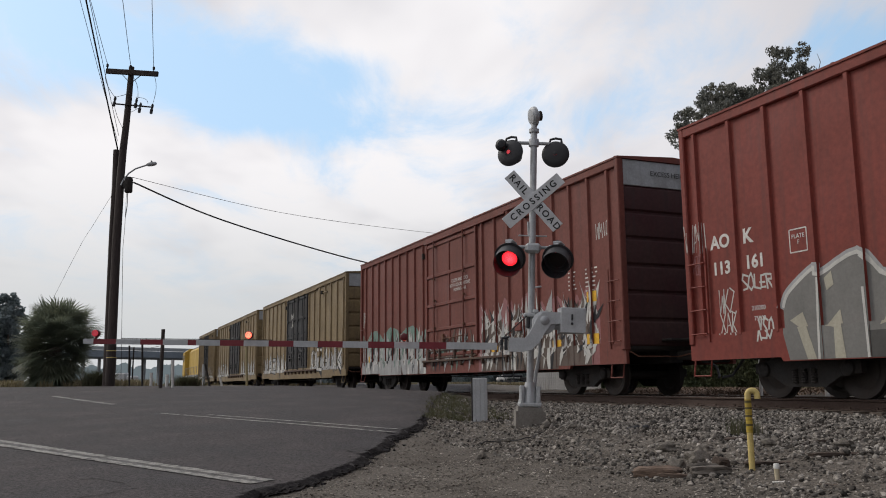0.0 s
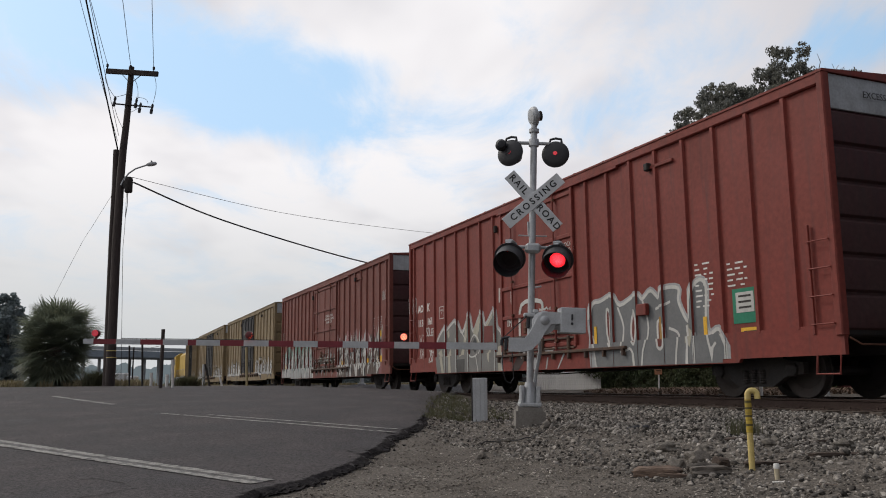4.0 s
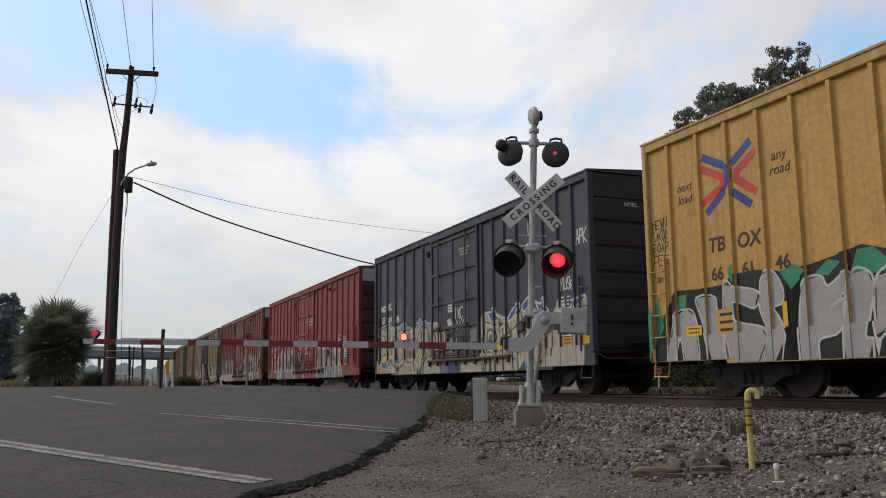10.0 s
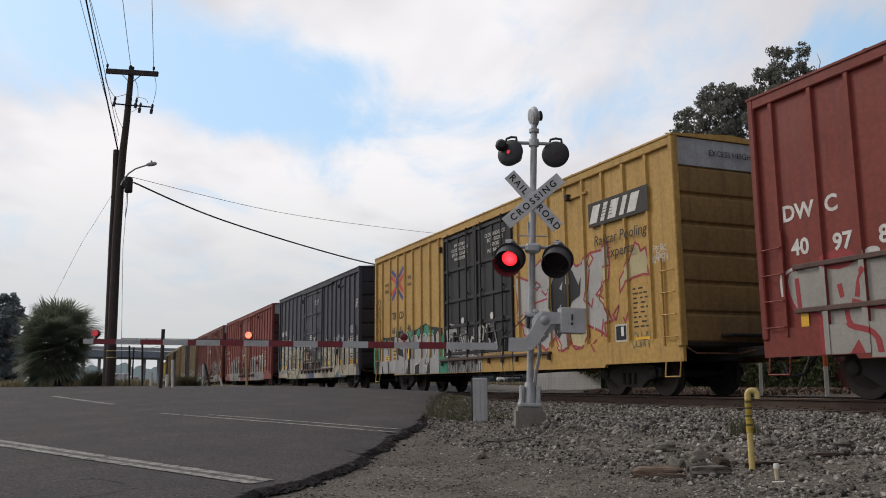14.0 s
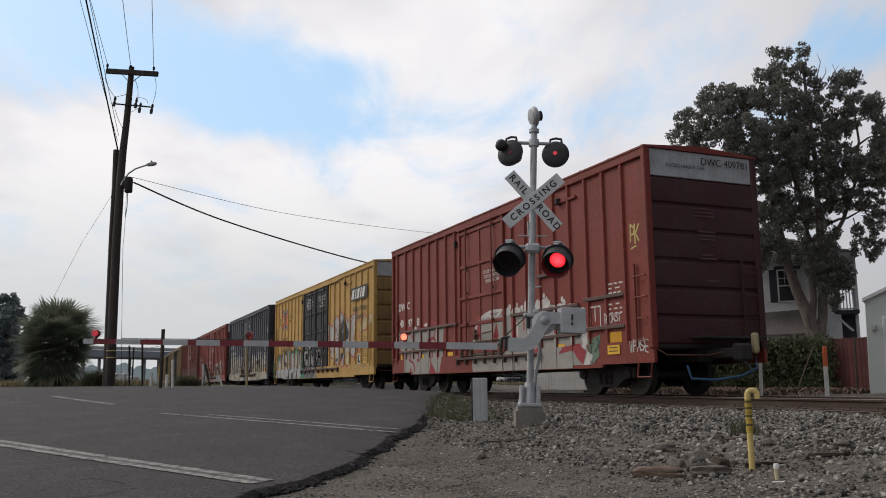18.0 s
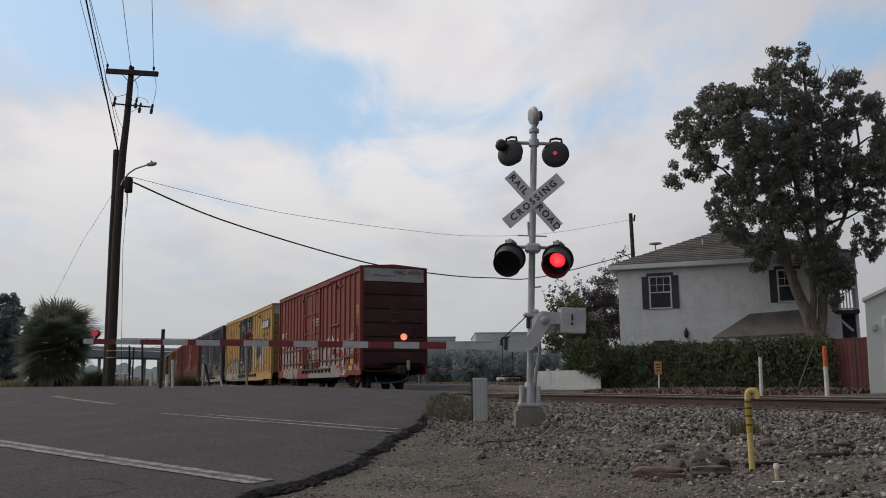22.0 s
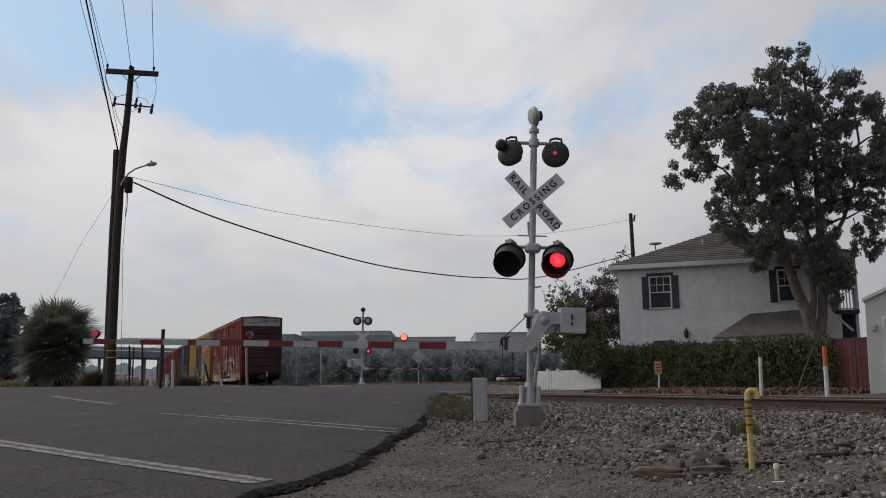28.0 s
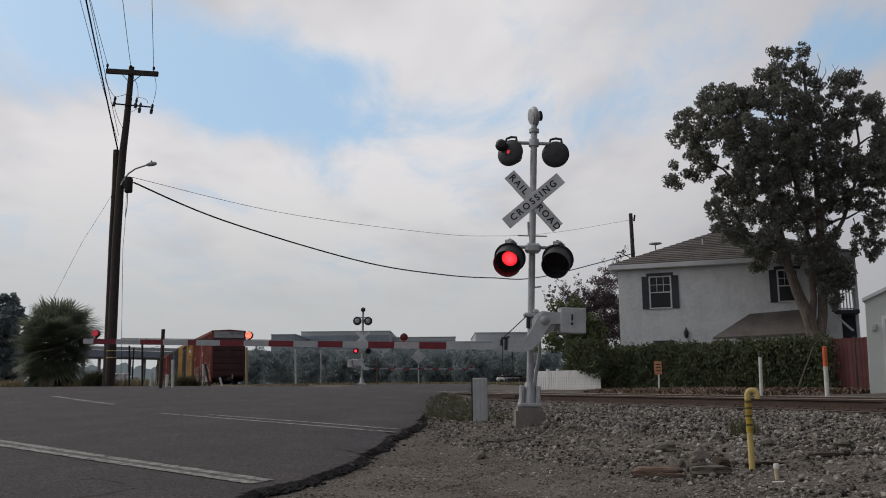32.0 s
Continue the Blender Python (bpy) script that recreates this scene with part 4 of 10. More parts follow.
    # brake wheel on the rear end and its platform
    part("end_platform", Geo().box((-hl - .18, -.3, 1.2), (.36, 1.7, .05), .01), STEEL_DARK, car)
    for x in (hl - 2.35, -hl + 2.35):
        truck(car, x)
    part("brake_cylinder", Geo().tube([(.9, .4, .72), (1.7, .4, .72)], .16, 12).box((-.6, .5, .75), (.8, .4, .35), .04).tube([(-3.5, .25, .66), (3.5, .25, .66)], .025, 6), STEEL_DARK, car)
    # doors
    for k, (o0, o1) in enumerate(zip(door, door[1:])):
        c, w = X((o0 + o1) / 2), o1 - o0
        dr = part("door", Geo().box((0, yp - .01, 3.06), (w - .03, .06, 3.86), .006), door_mat, car, "closed steel car door with lock rods", at=pose(c, 0, 0))
        for dx in (-w / 2 + .06, w / 2 - .06):
            part("door_stile", Geo().box((dx, yp + .035, 3.06), (.10, .07, 3.86), .012), door_mat, dr)
        for z in (1.22, 2.05, 2.85, 3.82, 4.86):
            part("door_rail", Geo().box((0, yp + .03, z), (w - .22, .06, .10), .012), door_mat, dr)
        part("door_stile", Geo().box((w * .02, yp + .026, 3.06), (.08, .05, 3.7), .012), door_mat, dr)
        low = (1.06,) if door_mat is DOOR_BLACK else (1.02, 1.13, 1.36, 1.50)
        for z in low:
            part("door_rail", Geo().box((0, yp + .055, z), (w - .16, .05, .05), .010), GRIMY_STEEL, dr, "grimy lower door rail")
        for dx in (-w * .42, -w * .1, w * .2, w * .43) if len(low) > 1 else ():
            part("door_roller", Geo().box((dx, yp + .075, 1.2), (.09, .09, .42), .02), GRIMY_STEEL, dr)
        for dx in (-w * .28, w * .30):
            rod = part("lock_rod", Geo().tube([(dx, yp + .10, 1.05), (dx, yp + .10, 5.0)], .024, 8), door_mat, dr)
            for z in (1.3, 2.1, 3.0, 3.7, 4.8):
                part("rod_bracket", Geo().box((dx, yp + .085, z), (.10, .07, .07), .012), door_mat if k or door_mat is DOOR_BLACK else RUST, dr)
        part("door_handle", Geo().tube([(-w * .28, yp + .13, 1.75), (-w * .1, yp + .14, 1.72), (w * .12, yp + .13, 1.72)], .02, 6).box((w * .12, yp + .09, 1.72), (.14, .07, .3), .015), door_mat if door_mat is DOOR_BLACK else RUST, dr)
    c, w = X((d0 + d1) / 2), d1 - d0
    part("door_track", Geo().box((c - .9, yp + .09, 1.03), (w + 2.2, .10, .07), .012), GRIMY_STEEL, car)
    part("door_track", Geo().box((c - .9, yp + .06, 5.0), (w + 2.0, .06, .06), .01), mat, car)
    for i in range(9):
        part("track_bracket", Geo().box((c - .9 + (w + 2.0) * (i / 8 - .5), yp + .08, .93), (.07, .10, .14), .012), GRIMY_STEEL, car)
    # stops and latch blocks beside the door
    stop = part("door_stop", Geo().box((X(d1 + 3.35), yp + .03, 4.70), (.85, .05, .07), .01), mat, car)
    part("stop_block", Geo().box((X(d1 + 3.0), yp + .07, 4.72), (.14, .12, .16), .02), STEEL_DARK, stop)
    part("latch_block", Geo().box((X(d0 - .22), yp + .06, 4.62), (.09, .09, .20), .015), STEEL_DARK, car)
    part("jack_box", Geo().box((X(d1 + 2.6), yp + .06, 1.78), (.34, .10, .24), .015), mat, car)
    for o in (d0 - 1.2, d1 + 1.5, d1 + 3.2):
        part("hanger", Geo().box((X(o), yp - .2, .74), (.08, .3, .25), .01), STEEL_DARK, car)
    part("brake_rod", Geo().tube([(hl - 3.2, .9, .62), (0, 1.0, .52), (-hl + 3.2, .9, .62)], .018, 6), STEEL_DARK, car)
    skin = Skin(length, [(o - .05, o + .05, stick) for o in posts] + [(0.0, .14, .11)] + [(length - .14, length, .11)] + [(d0, d1, .03)])
    return car, skin


def side_text(car, length, text, o, z, size, mat, proud=0.0, **k):
    return words(text, size, mat, car, pose(length / 2 - o, HALF - 0.07 + 0.004 + proud, z) @ pose(0, 0, 0, 90, 0, 180), **k)


def end_text(car, length, text, y, z, size, mat):
    return words(text, size, mat, car, pose(-length / 2 - 0.022, y, z) @ pose(0, 0, 0, 90, 0, -90))


def label_plate(car, length, o, z, w, h, mat, bars=0, proud=.006):
    pl = part("plate", Geo().box((length / 2 - o, HALF - .07 + proud, z), (w, .006, h), .001), mat, car)
    for i in range(bars):
        part("print_bar", Geo().box((length / 2 - o, HALF - .07 + proud + .004, z + h * (.5 - (i + .7) / (bars + .6))), (w * .7, .003, h * .10), 0), TXT_BLACK, pl)


def stencil_bars(car, length, o, z, w, rows, pitch=.09, mat=None, rnd=None):
    """Small stencilled data too small to read, as rows of short plain bars."""
    for i in range(rows):
        a = o - w / 2
        while a < o + w / 2 - .05:
            b = min(a + rnd.uniform(.06, .2), o + w / 2)
            part("stencil", Geo().box((length / 2 - (a + b) / 2, HALF - .07 + .004, z - i * pitch), (b - a, .003, .032), 0), mat or TXT_WHITE, car)
            a = b + rnd.uniform(.04, .14)


def reflectors(car, length, spots):
    for o, z, w, h in spots:
        part("reflector", Geo().box((length / 2 - o, HALF - .07 + .014, z), (w, .006, h), .001), REFLECT, car, "yellow reflective strip")


def spaced(a, b, n):
    return [a + (b - a) * i / (n - 1) for i in range(n)]


def spikes(base, amp, freq, seed):
    """A torn, spiky upper edge."""
    def edge(o):
        q = o * freq + seed + .35 * noise.noise((o * .9, seed, 4))
        a, b = abs((q % 1.0) - .5) * 2, abs((q * 1.73 % 1.0) - .5) * 2
        return base + amp * (max(a * a, .8 * b * b) - .4) + amp * .9 * noise.noise((o * 1.1, seed, 0))
    return edge


def clouds(base, amp, freq, seed):
    return lambda o: base + amp * abs(math.sin(o * freq + seed)) + amp * .8 * noise.noise((o * .8, seed, 1))


R1 = random.Random(11)
train = {}

# red car with the grey lettering
L = 18.55
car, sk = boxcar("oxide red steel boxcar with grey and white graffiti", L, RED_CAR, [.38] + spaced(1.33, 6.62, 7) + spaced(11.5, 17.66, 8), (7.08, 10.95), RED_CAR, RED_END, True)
train["a"] = car, L, 13.09 - L / 2
PEWTER = (0.185, 0.18, 0.17)
sk.shape([(2.34, 1.52), (2.49, 1.76), (3.03, 2.09), (3.14, 1.97), (3.9, 2.23), (4.37, 1.82), (4.89, 2.34), (5.15, 1.82), (5.74, 2.34), (5.99, 1.95), (6.58, 2.36), (6.74, 1.86), (6.94, 1.71), (7.04, 1.41), (7.02, 0.72), (6.64, 0.72), (6.51, 0.72), (2.45, 0.72), (2.34, 1.06)], PEWTER, 1)
sk.line([(2.34, 1.52), (2.49, 1.76), (3.03, 2.09), (3.14, 1.97), (3.9, 2.23), (4.37, 1.82), (4.89, 2.34), (5.15, 1.82), (5.74, 2.34), (5.99, 1.95), (6.58, 2.36), (6.74, 1.86), (6.94, 1.71), (7.04, 1.41), (7.02, 0.72)], 0.17, SILV, 0)
sk.line([(2.34, 1.52), (2.49, 1.76), (3.03, 2.09), (3.14, 1.97), (3.9, 2.23), (4.37, 1.82), (4.89, 2.34), (5.15, 1.82), (5.74, 2.34), (5.99, 1.95), (6.58, 2.36), (6.74, 1.86), (6.94, 1.71), (7.04, 1.41), (7.02, 0.72)], 0.06, WHITE, 3)
sk.shape([(2.47, 1.28), (2.74, 1.4), (3.01, 0.75), (2.83, 0.72), (2.65, 1.16)], CREAM, 4)
sk.shape([(3.21, 1.15), (3.49, 1.39), (3.57, 0.72), (3.37, 0.72), (3.38, 1.12)], CREAM, 4)
sk.shape([(3.22, 1.9), (3.37, 2), (3.4, 1.78), (3.26, 1.7)], CREAM, 4)
sk.shape([(4.6, 2.03), (4.87, 2.31), (4.86, 2.05), (4.46, 1.17), (4.21, 1.1), (4.44, 1.48), (4.54, 1.78)], CREAM, 4)
sk.shape([(5.15, 1.8), (5.42, 2.11), (5.75, 2.32), (5.74, 2.05), (5.45, 1.71), (5.62, 1.39), (5.63, 1.2), (5.38, 1.6), (5.25, 1.71)], CREAM, 4)
sk.shape([(5.99, 1.95), (6.51, 2.31), (6.44, 2.15), (6.11, 1.91)], CREAM, 4)
sk.shape([(6.15, 1.16), (6.37, 1.47), (6.34, 1.33), (6.26, 0.88), (6.18, 0.98)], CREAM, 4)
sk.shape([(6.76, 1.3), (7.04, 1.37), (7.03, 0.72), (6.66, 0.72), (6.87, 0.77)], CREAM, 4)
sk.shape([(4.02, 1.03), (4.63, 1.03), (4.59, 0.72), (4.02, 0.72)], (0.075, 0.072, 0.068), 4)
sk.line([(3.96, 2.16), (4.4, 1.79), (4.6, 1.62)], 0.045, WHITE, 5)
sk.line([(4.9, 1.19), (4.83, 1.35), (5.18, 1.72), (5.53, 1.54), (5.59, 1.29), (5.4, 1.11), (5.06, 1.08), (4.9, 1.19)], 0.045, WHITE, 5)
sk.line([(4.84, 1.45), (4.87, 0.72)], 0.045, WHITE, 5)
sk.line([(5.4, 1.11), (5.55, 0.72)], 0.045, WHITE, 5)
sk.line([(6.65, 1.67), (6.66, 1.31), (6.64, 0.72)], 0.045, WHITE, 5)
sk.line([(3.13, 1.91), (3.07, 0.72)], 0.045, WHITE, 5)
sk.line([(3.97, 1.67), (3.99, 0.72)], 0.045, WHITE, 5)
sk.shape([(5.93, 1.93), (6.51, 1.92), (6.47, 1.46), (5.88, 1.46)], (0.155, 0.036, 0.03), 6)
sk.blob((5.27, 1.41), 0.13, 0.22, (0.06, 0.06, 0.06), 6, 12)
sk.line([(8.13, 1.48), (8.25, 2.34), (9.28, 2.35), (9.33, 2)], 0.11, WHITE, 2)
sk.shape([(7.65, 0.85), (8.85, 1.64), (9.29, 1.65), (8.57, 1.03), (8.05, 0.72)], (0.05, 0.032, 0.028), 3)
sk.line([(8.2, 0.97), (8.98, 1.47), (9.27, 1.43), (9.46, 1.14), (9.8, 1.07), (10.02, 1.39)], 0.08, WHITE, 4)
sk.line([(8.73, 2.07), (8.94, 1.79), (8.82, 1.64)], 0.14, (0.12, 0.08, 0.07), 3)
sk.line([(7.12, 3.18), (7.14, 2.39)], 0.09, WHITE, 3)
sk.line([(7.7, 2.74), (7.71, 2.44)], 0.09, WHITE, 3)
sk.line([(6.93, 2.91), (6.92, 2.56)], 0.09, WHITE, 3)
sk.line([(10.18, 1.96), (10.19, 1.76)], 0.09, WHITE, 3)
sk.line([(8.61, 0.72), (8.94, 0.91), (9.2, 0.72)], 0.07, SILV, 4)
sk.line([(9.51, 0.72), (9.59, 0.91)], 0.07, SILV, 4)
sk.line([(10.08, 0.72), (10.37, 0.99)], 0.07, SILV, 4)
sk.shape([(11.5, 1.74), (11.61, 2.06), (11.93, 2.1), (12.39, 2.19), (12.68, 1.95), (13.28, 2.12), (13.48, 2.01), (13.77, 2.16), (14.05, 1.97), (14.16, 2.15), (14.65, 2.12), (14.65, 1.84), (14.93, 1.44), (15.04, 2.02), (15.29, 2.21), (15.46, 2.06), (15.42, 1.45), (15.5, 1.18), (15.74, 1.25), (15.94, 0.98), (15.95, 0.86), (15.46, 0.8), (15.23, 0.72), (14.56, 0.72), (14.16, 0.85), (11.79, 0.81), (11.58, 1.34)], (0.165, 0.168, 0.17), 1)
sk.line([(11.5, 1.74), (11.61, 2.06), (11.93, 2.1), (12.39, 2.19), (12.68, 1.95), (13.28, 2.12), (13.48, 2.01), (13.77, 2.16), (14.05, 1.97), (14.16, 2.15), (14.65, 2.12), (14.65, 1.84), (14.93, 1.44), (15.04, 2.02), (15.29, 2.21), (15.46, 2.06), (15.42, 1.45), (15.5, 1.18), (15.74, 1.25), (15.94, 0.98), (15.95, 0.86), (15.46, 0.8), (15.23, 0.72), (14.56, 0.72), (14.16, 0.85), (11.79, 0.81), (11.58, 1.34)], 0.16, SILV, 0, True)
sk.line([(11.5, 1.74), (11.61, 2.06), (11.93, 2.1), (12.39, 2.19), (12.68, 1.95), (13.28, 2.12), (13.48, 2.01), (13.77, 2.16), (14.05, 1.97), (14.16, 2.15), (14.65, 2.12), (14.65, 1.84), (14.93, 1.44), (15.04, 2.02), (15.29, 2.21), (15.46, 2.06), (15.42, 1.45), (15.5, 1.18), (15.74, 1.25), (15.94, 0.98), (15.95, 0.86)], 0.07, WHITE, 3)
sk.shape([(12.17, 1.89), (12.32, 1.72), (12.3, 1.09), (12.16, 1.36)], (0.155, 0.036, 0.03), 4)
sk.line([(12.17, 1.89), (12.32, 1.72), (12.3, 1.09), (12.16, 1.36)], 0.06, WHITE, 5, True)
sk.shape([(13.22, 1.79), (13.29, 1.43), (13.19, 1.09), (13.06, 1.25), (13.09, 1.6)], (0.155, 0.036, 0.03), 4)
sk.line([(13.22, 1.79), (13.29, 1.43), (13.19, 1.09), (13.06, 1.25), (13.09, 1.6)], 0.06, WHITE, 5, True)
sk.shape([(13.97, 1.5), (14.15, 1.42), (14.16, 1.01), (13.98, 1)], (0.155, 0.036, 0.03), 4)
sk.line([(13.97, 1.5), (14.15, 1.42), (14.16, 1.01), (13.98, 1)], 0.06, WHITE, 5, True)
sk.line([(11.58, 1.34), (11.74, 0.83)], 0.055, WHITE, 5)
sk.line([(12.6, 1.9), (12.79, 1.47), (12.71, 0.96), (13.04, 1), (13.17, 0.84)], 0.055, WHITE, 5)
sk.line([(13.48, 2.01), (13.66, 1.41), (13.44, 0.83)], 0.055, WHITE, 5)
sk.line([(13.93, 1.77), (14.38, 1.87)], 0.055, WHITE, 5)
sk.line([(14.33, 1.35), (14.62, 1.2), (14.5, 0.72)], 0.055, WHITE, 5)
sk.line([(14.86, 1.36), (14.89, 0.95), (14.79, 0.72)], 0.055, WHITE, 5)
sk.line([(15.08, 1.21), (15.09, 0.77), (15.18, 0.72)], 0.055, WHITE, 5)
sk.line([(15.42, 1.45), (15.53, 0.92), (15.69, 1)], 0.055, WHITE, 5)
sk.shape([(14.87, 1.4), (15.06, 1.26), (14.99, 0.95), (14.83, 1.05)], CREAM, 4)
sk.line([(14.09, 1.56), (14.1, 1.18)], 0.12, (0.36, 0.2, 0.05), 6)
sk.tag("the", 7.4, 1.82, .4, .24, WHITE, 4, R1, .045)
sk.tag("crew", 9.15, 1.86, .62, .3, WHITE, 4, R1, .045)
sk.tag("wami", .06, 2.72, .52, .55, WHITE, 1, R1, .022)
sk.tag("yeap", .12, 2.3, .35, .35, PINK, 1, R1, .022)
sk.tag("xak", .82, 1.12, .42, .4, WHITE, 1, R1, .025)
sk.tag("wkz", .80, 1.52, .42, .42, WHITE, 1, R1, .025)
sk.tag("soler", 1.42, 1.88, .72, .26, WHITE, 1, R1, .035)
sk.tag("xso", 1.74, 1.0, .35, .36, WHITE, 2, R1)
sk.build(car)
for tx, o, z, s in (("AO", .92, 2.83, .34), ("K", 1.62, 2.83, .36), ("113", .92, 2.34, .32), ("161", 1.76, 2.36, .32)):
    side_text(car, L, tx, o, z, s, TXT_WHITE, bold=.011)
side_text(car, L, "210200", 1.78, 1.55, .11, TXT_WHITE)
side_text(car, L, "75800", 1.80, 1.37, .11, TXT_WHITE)
side_text(car, L, "CLOSE AND LOCK\nBOTH DOORS BEFORE\nMOVING CAR", 10.2, 3.46, .15, TXT_WHITE, .035)
side_text(car, L, "PLATE\nF", 2.76, 2.60, .10, TXT_WHITE)
for dx, dz, w, h in ((0, .19, .36, .02), (0, -.19, .36, .02), (-.18, 0, .02, .38), (.18, 0, .02, .38)):
    part("stencil_frame", Geo().box((L / 2 - 2.76 + dx, HALF - .066, 2.58 + dz), (w, .003, h), 0), TXT_WHITE, car)
reflectors(car, L, ((1.03, .99, .44, .2), (7.2, 1.35, .1, .4), (11.7, 1.35, .1, .4), (15.4, 1.3, .1, .4)))
label_plate(car, L, 16.46, 1.62, .62, .62, spray((0.03, 0.22, 0.13)), 0)
label_plate(car, L, 16.46, 1.68, .44, .36, spray(WHITE), 3, .012)
label_plate(car, L, 16.55, 1.10, .46, .26, REFLECT, 2)
stencil_bars(car, L, 15.42, 2.5, .5, 9, .1, None, R1)
stencil_bars(car, L, 16.3, 2.4, .5, 5, .1, None, R1)
end_text(car, L, "EXCESS HEIGHT CAR", -.1, 4.9, .16, TXT_BLACK)

# brown red car with spiky silver graffiti
L = 18.6
car, sk = boxcar("brown red steel boxcar with spiky silver graffiti", L, BROWN_CAR, [.6] + spaced(1.4, 6.9, 8) + spaced(11.6, 18.1, 9), (7.25, 11.25), BROWN_CAR, RED_END, True)
train["r"] = car, L, 33.79 - L / 2
sk.band(.2, 7.2, .8, clouds(2.0, .4, 1.6, 2), (0.16, 0.25, 0.21), 0)
sk.band(.2, 7.2, .8, spikes(1.75, .6, 1.9, 3), SILV, 1, .05)
sk.band(11.3, 17.6, .85, spikes(2.25, .5, .7, 8), PINK, 0)
sk.band(11.5, 17.3, .85, spikes(1.95, .6, 1.1, 5), (0.12, 0.09, 0.075), 1, .05)
for o0, o1, zb, zt, k in ((.4, 7.1, .9, 1.95, 200), (11.4, 17.4, .9, 2.15, 260), (7.6, 10.9, .95, 1.75, 60)):
    for i in range(k):
        o, z = R1.uniform(o0, o1), R1.uniform(zb, zt) - .15
        h, w, a = R1.uniform(.25, .7), R1.uniform(.08, .24), R1.uniform(-.35, .35)
        col = R1.choice((WHITE, WHITE, SILV, INK, (0.10, 0.065, 0.05), (0.16, 0.25, 0.21) if o < 11 else WHITE))
        sk.shape([(o, z), (o + w, z + .08), (o + a + w * .4, z + h), (o + w * .2, z + h * .35)], col, 2 + i % 6)
sk.tag("wmik", 17.55, 3.55, .55, .34, WHITE, 1, R1, .025)
sk.tag("nan", .2, 2.6, .35, .6, WHITE, 1, R1)
sk.build(car)
side_text(car, L, "CLOSE AND LOCK\nBOTH DOORS BEFORE\nMOVING CAR", 10.0, 3.35, .15, TXT_WHITE, .035)
reflectors(car, L, ((1.0, 1.2, .14, .4), (5.0, 1.05, .4, .14), (7.0, 1.05, .4, .14), (12.3, 1.25, .4, .16), (15.7, 1.25, .4, .16), (17.3, 1.25, .5, .3), (17.3, 2.25, .4, .24)))
stencil_bars(car, L, 16.5, 2.9, .4, 5, .1, None, R1)
stencil_bars(car, L, 17.3, 2.9, .5, 6, .1, None, R1)
end_text(car, L, "EXCESS HEIGHT CAR", -.1, 4.9, .16, TXT_BLACK)

# charcoal car with the cream and blue band
L = 15.55
car, sk = boxcar("charcoal boxcar with a cream and blue graffiti band", L, GREY_CAR, [.5] + spaced(1.36, 5.08, 5) + spaced(9.72, 14.72, 8), (5.85, 9.5), GREY_CAR, GREY_END, False, (3.6, 3.6))
train["n"] = car, L, -7.5 - L / 2
sk.shape([(0.34, 2.33), (0.81, 2.41), (1.37, 2.44), (1.8, 2.43), (2.1, 2.36), (2.69, 2.37), (3.25, 2.44), (3.51, 2.35), (4.25, 2.21), (4.42, 2.35), (4.81, 2.41), (5.31, 2.24), (5.86, 2.27), (5.7, 0.72), (0.23, 0.72)], (0.40, 0.355, 0.285), 1)
sk.shape([(2.59, 2.34), (2.88, 2.45), (3.43, 2.45), (3.5, 2.3), (3.05, 2.23)], (0.17, 0.225, 0.32), 2)
sk.shape([(4.39, 2.35), (4.5, 2.42), (4.66, 2.48), (4.88, 2.34), (4.73, 2.31), (4.43, 2.13)], (0.17, 0.225, 0.32), 2)
sk.shape([(5.1, 2.37), (5.73, 2.33), (5.65, 2.2), (5.3, 2.19)], (0.17, 0.225, 0.32), 2)
sk.shape([(0.81, 2.39), (1.37, 2.45), (1.47, 2.22), (1.03, 2.26)], (0.17, 0.225, 0.32), 2)
sk.line([(0.46, 2.42), (0.82, 2.48), (1.38, 2.5), (1.7, 2.49), (2.1, 2.36), (2.59, 2.38), (2.98, 2.45), (3.46, 2.47)], 0.04, (0.42, 0.47, 0.55), 3)
sk.line([(4.36, 2.42), (4.52, 2.38), (4.67, 2.53), (4.86, 2.42), (5.03, 2.33), (5.18, 2.42), (5.52, 2.29), (5.8, 2.37)], 0.04, (0.42, 0.47, 0.55), 3)
sk.line([(1.77, 1.16), (1.91, 1.93), (2.49, 2.21), (3.14, 2.2), (3.49, 1.74), (3.45, 1.24), (2.98, 0.93), (2.19, 0.94), (1.77, 1.16)], 0.05, DKGREEN, 4)
sk.line([(2.18, 1.31), (2.35, 1.66), (2.74, 1.74), (3.08, 1.49), (3.01, 1.21), (2.59, 1.08), (2.18, 1.31)], 0.05, DKGREEN, 4)
sk.line([(0.42, 1.8), (0.89, 1.89), (1.31, 1.49), (0.74, 1.37)], 0.05, DKGREEN, 4)
sk.line([(1.01, 2.01), (1.83, 1.45), (1.48, 0.96)], 0.05, DKGREEN, 4)
sk.line([(4.44, 1.66), (4.58, 2.01), (4.94, 2.23), (5.37, 2.13), (5.48, 1.87), (5.48, 1.42), (5.2, 1.04), (4.88, 0.72), (4.55, 1.18), (4.44, 1.66)], 0.05, DKGREEN, 4)
sk.line([(4.48, 1.63), (5.5, 1.62)], 0.05, DKGREEN, 4)
sk.line([(3.58, 2.23), (3.78, 1.55), (3.66, 1.12)], 0.05, DKGREEN, 4)
sk.line([(4, 2.18), (4.19, 1.52)], 0.05, DKGREEN, 4)
sk.line([(0.38, 2.26), (0.57, 1.53), (0.35, 0.77)], 0.05, DKGREEN, 4)
sk.line([(5.56, 2.01), (5.46, 1.62), (5.7, 1.31)], 0.05, DKGREEN, 4)
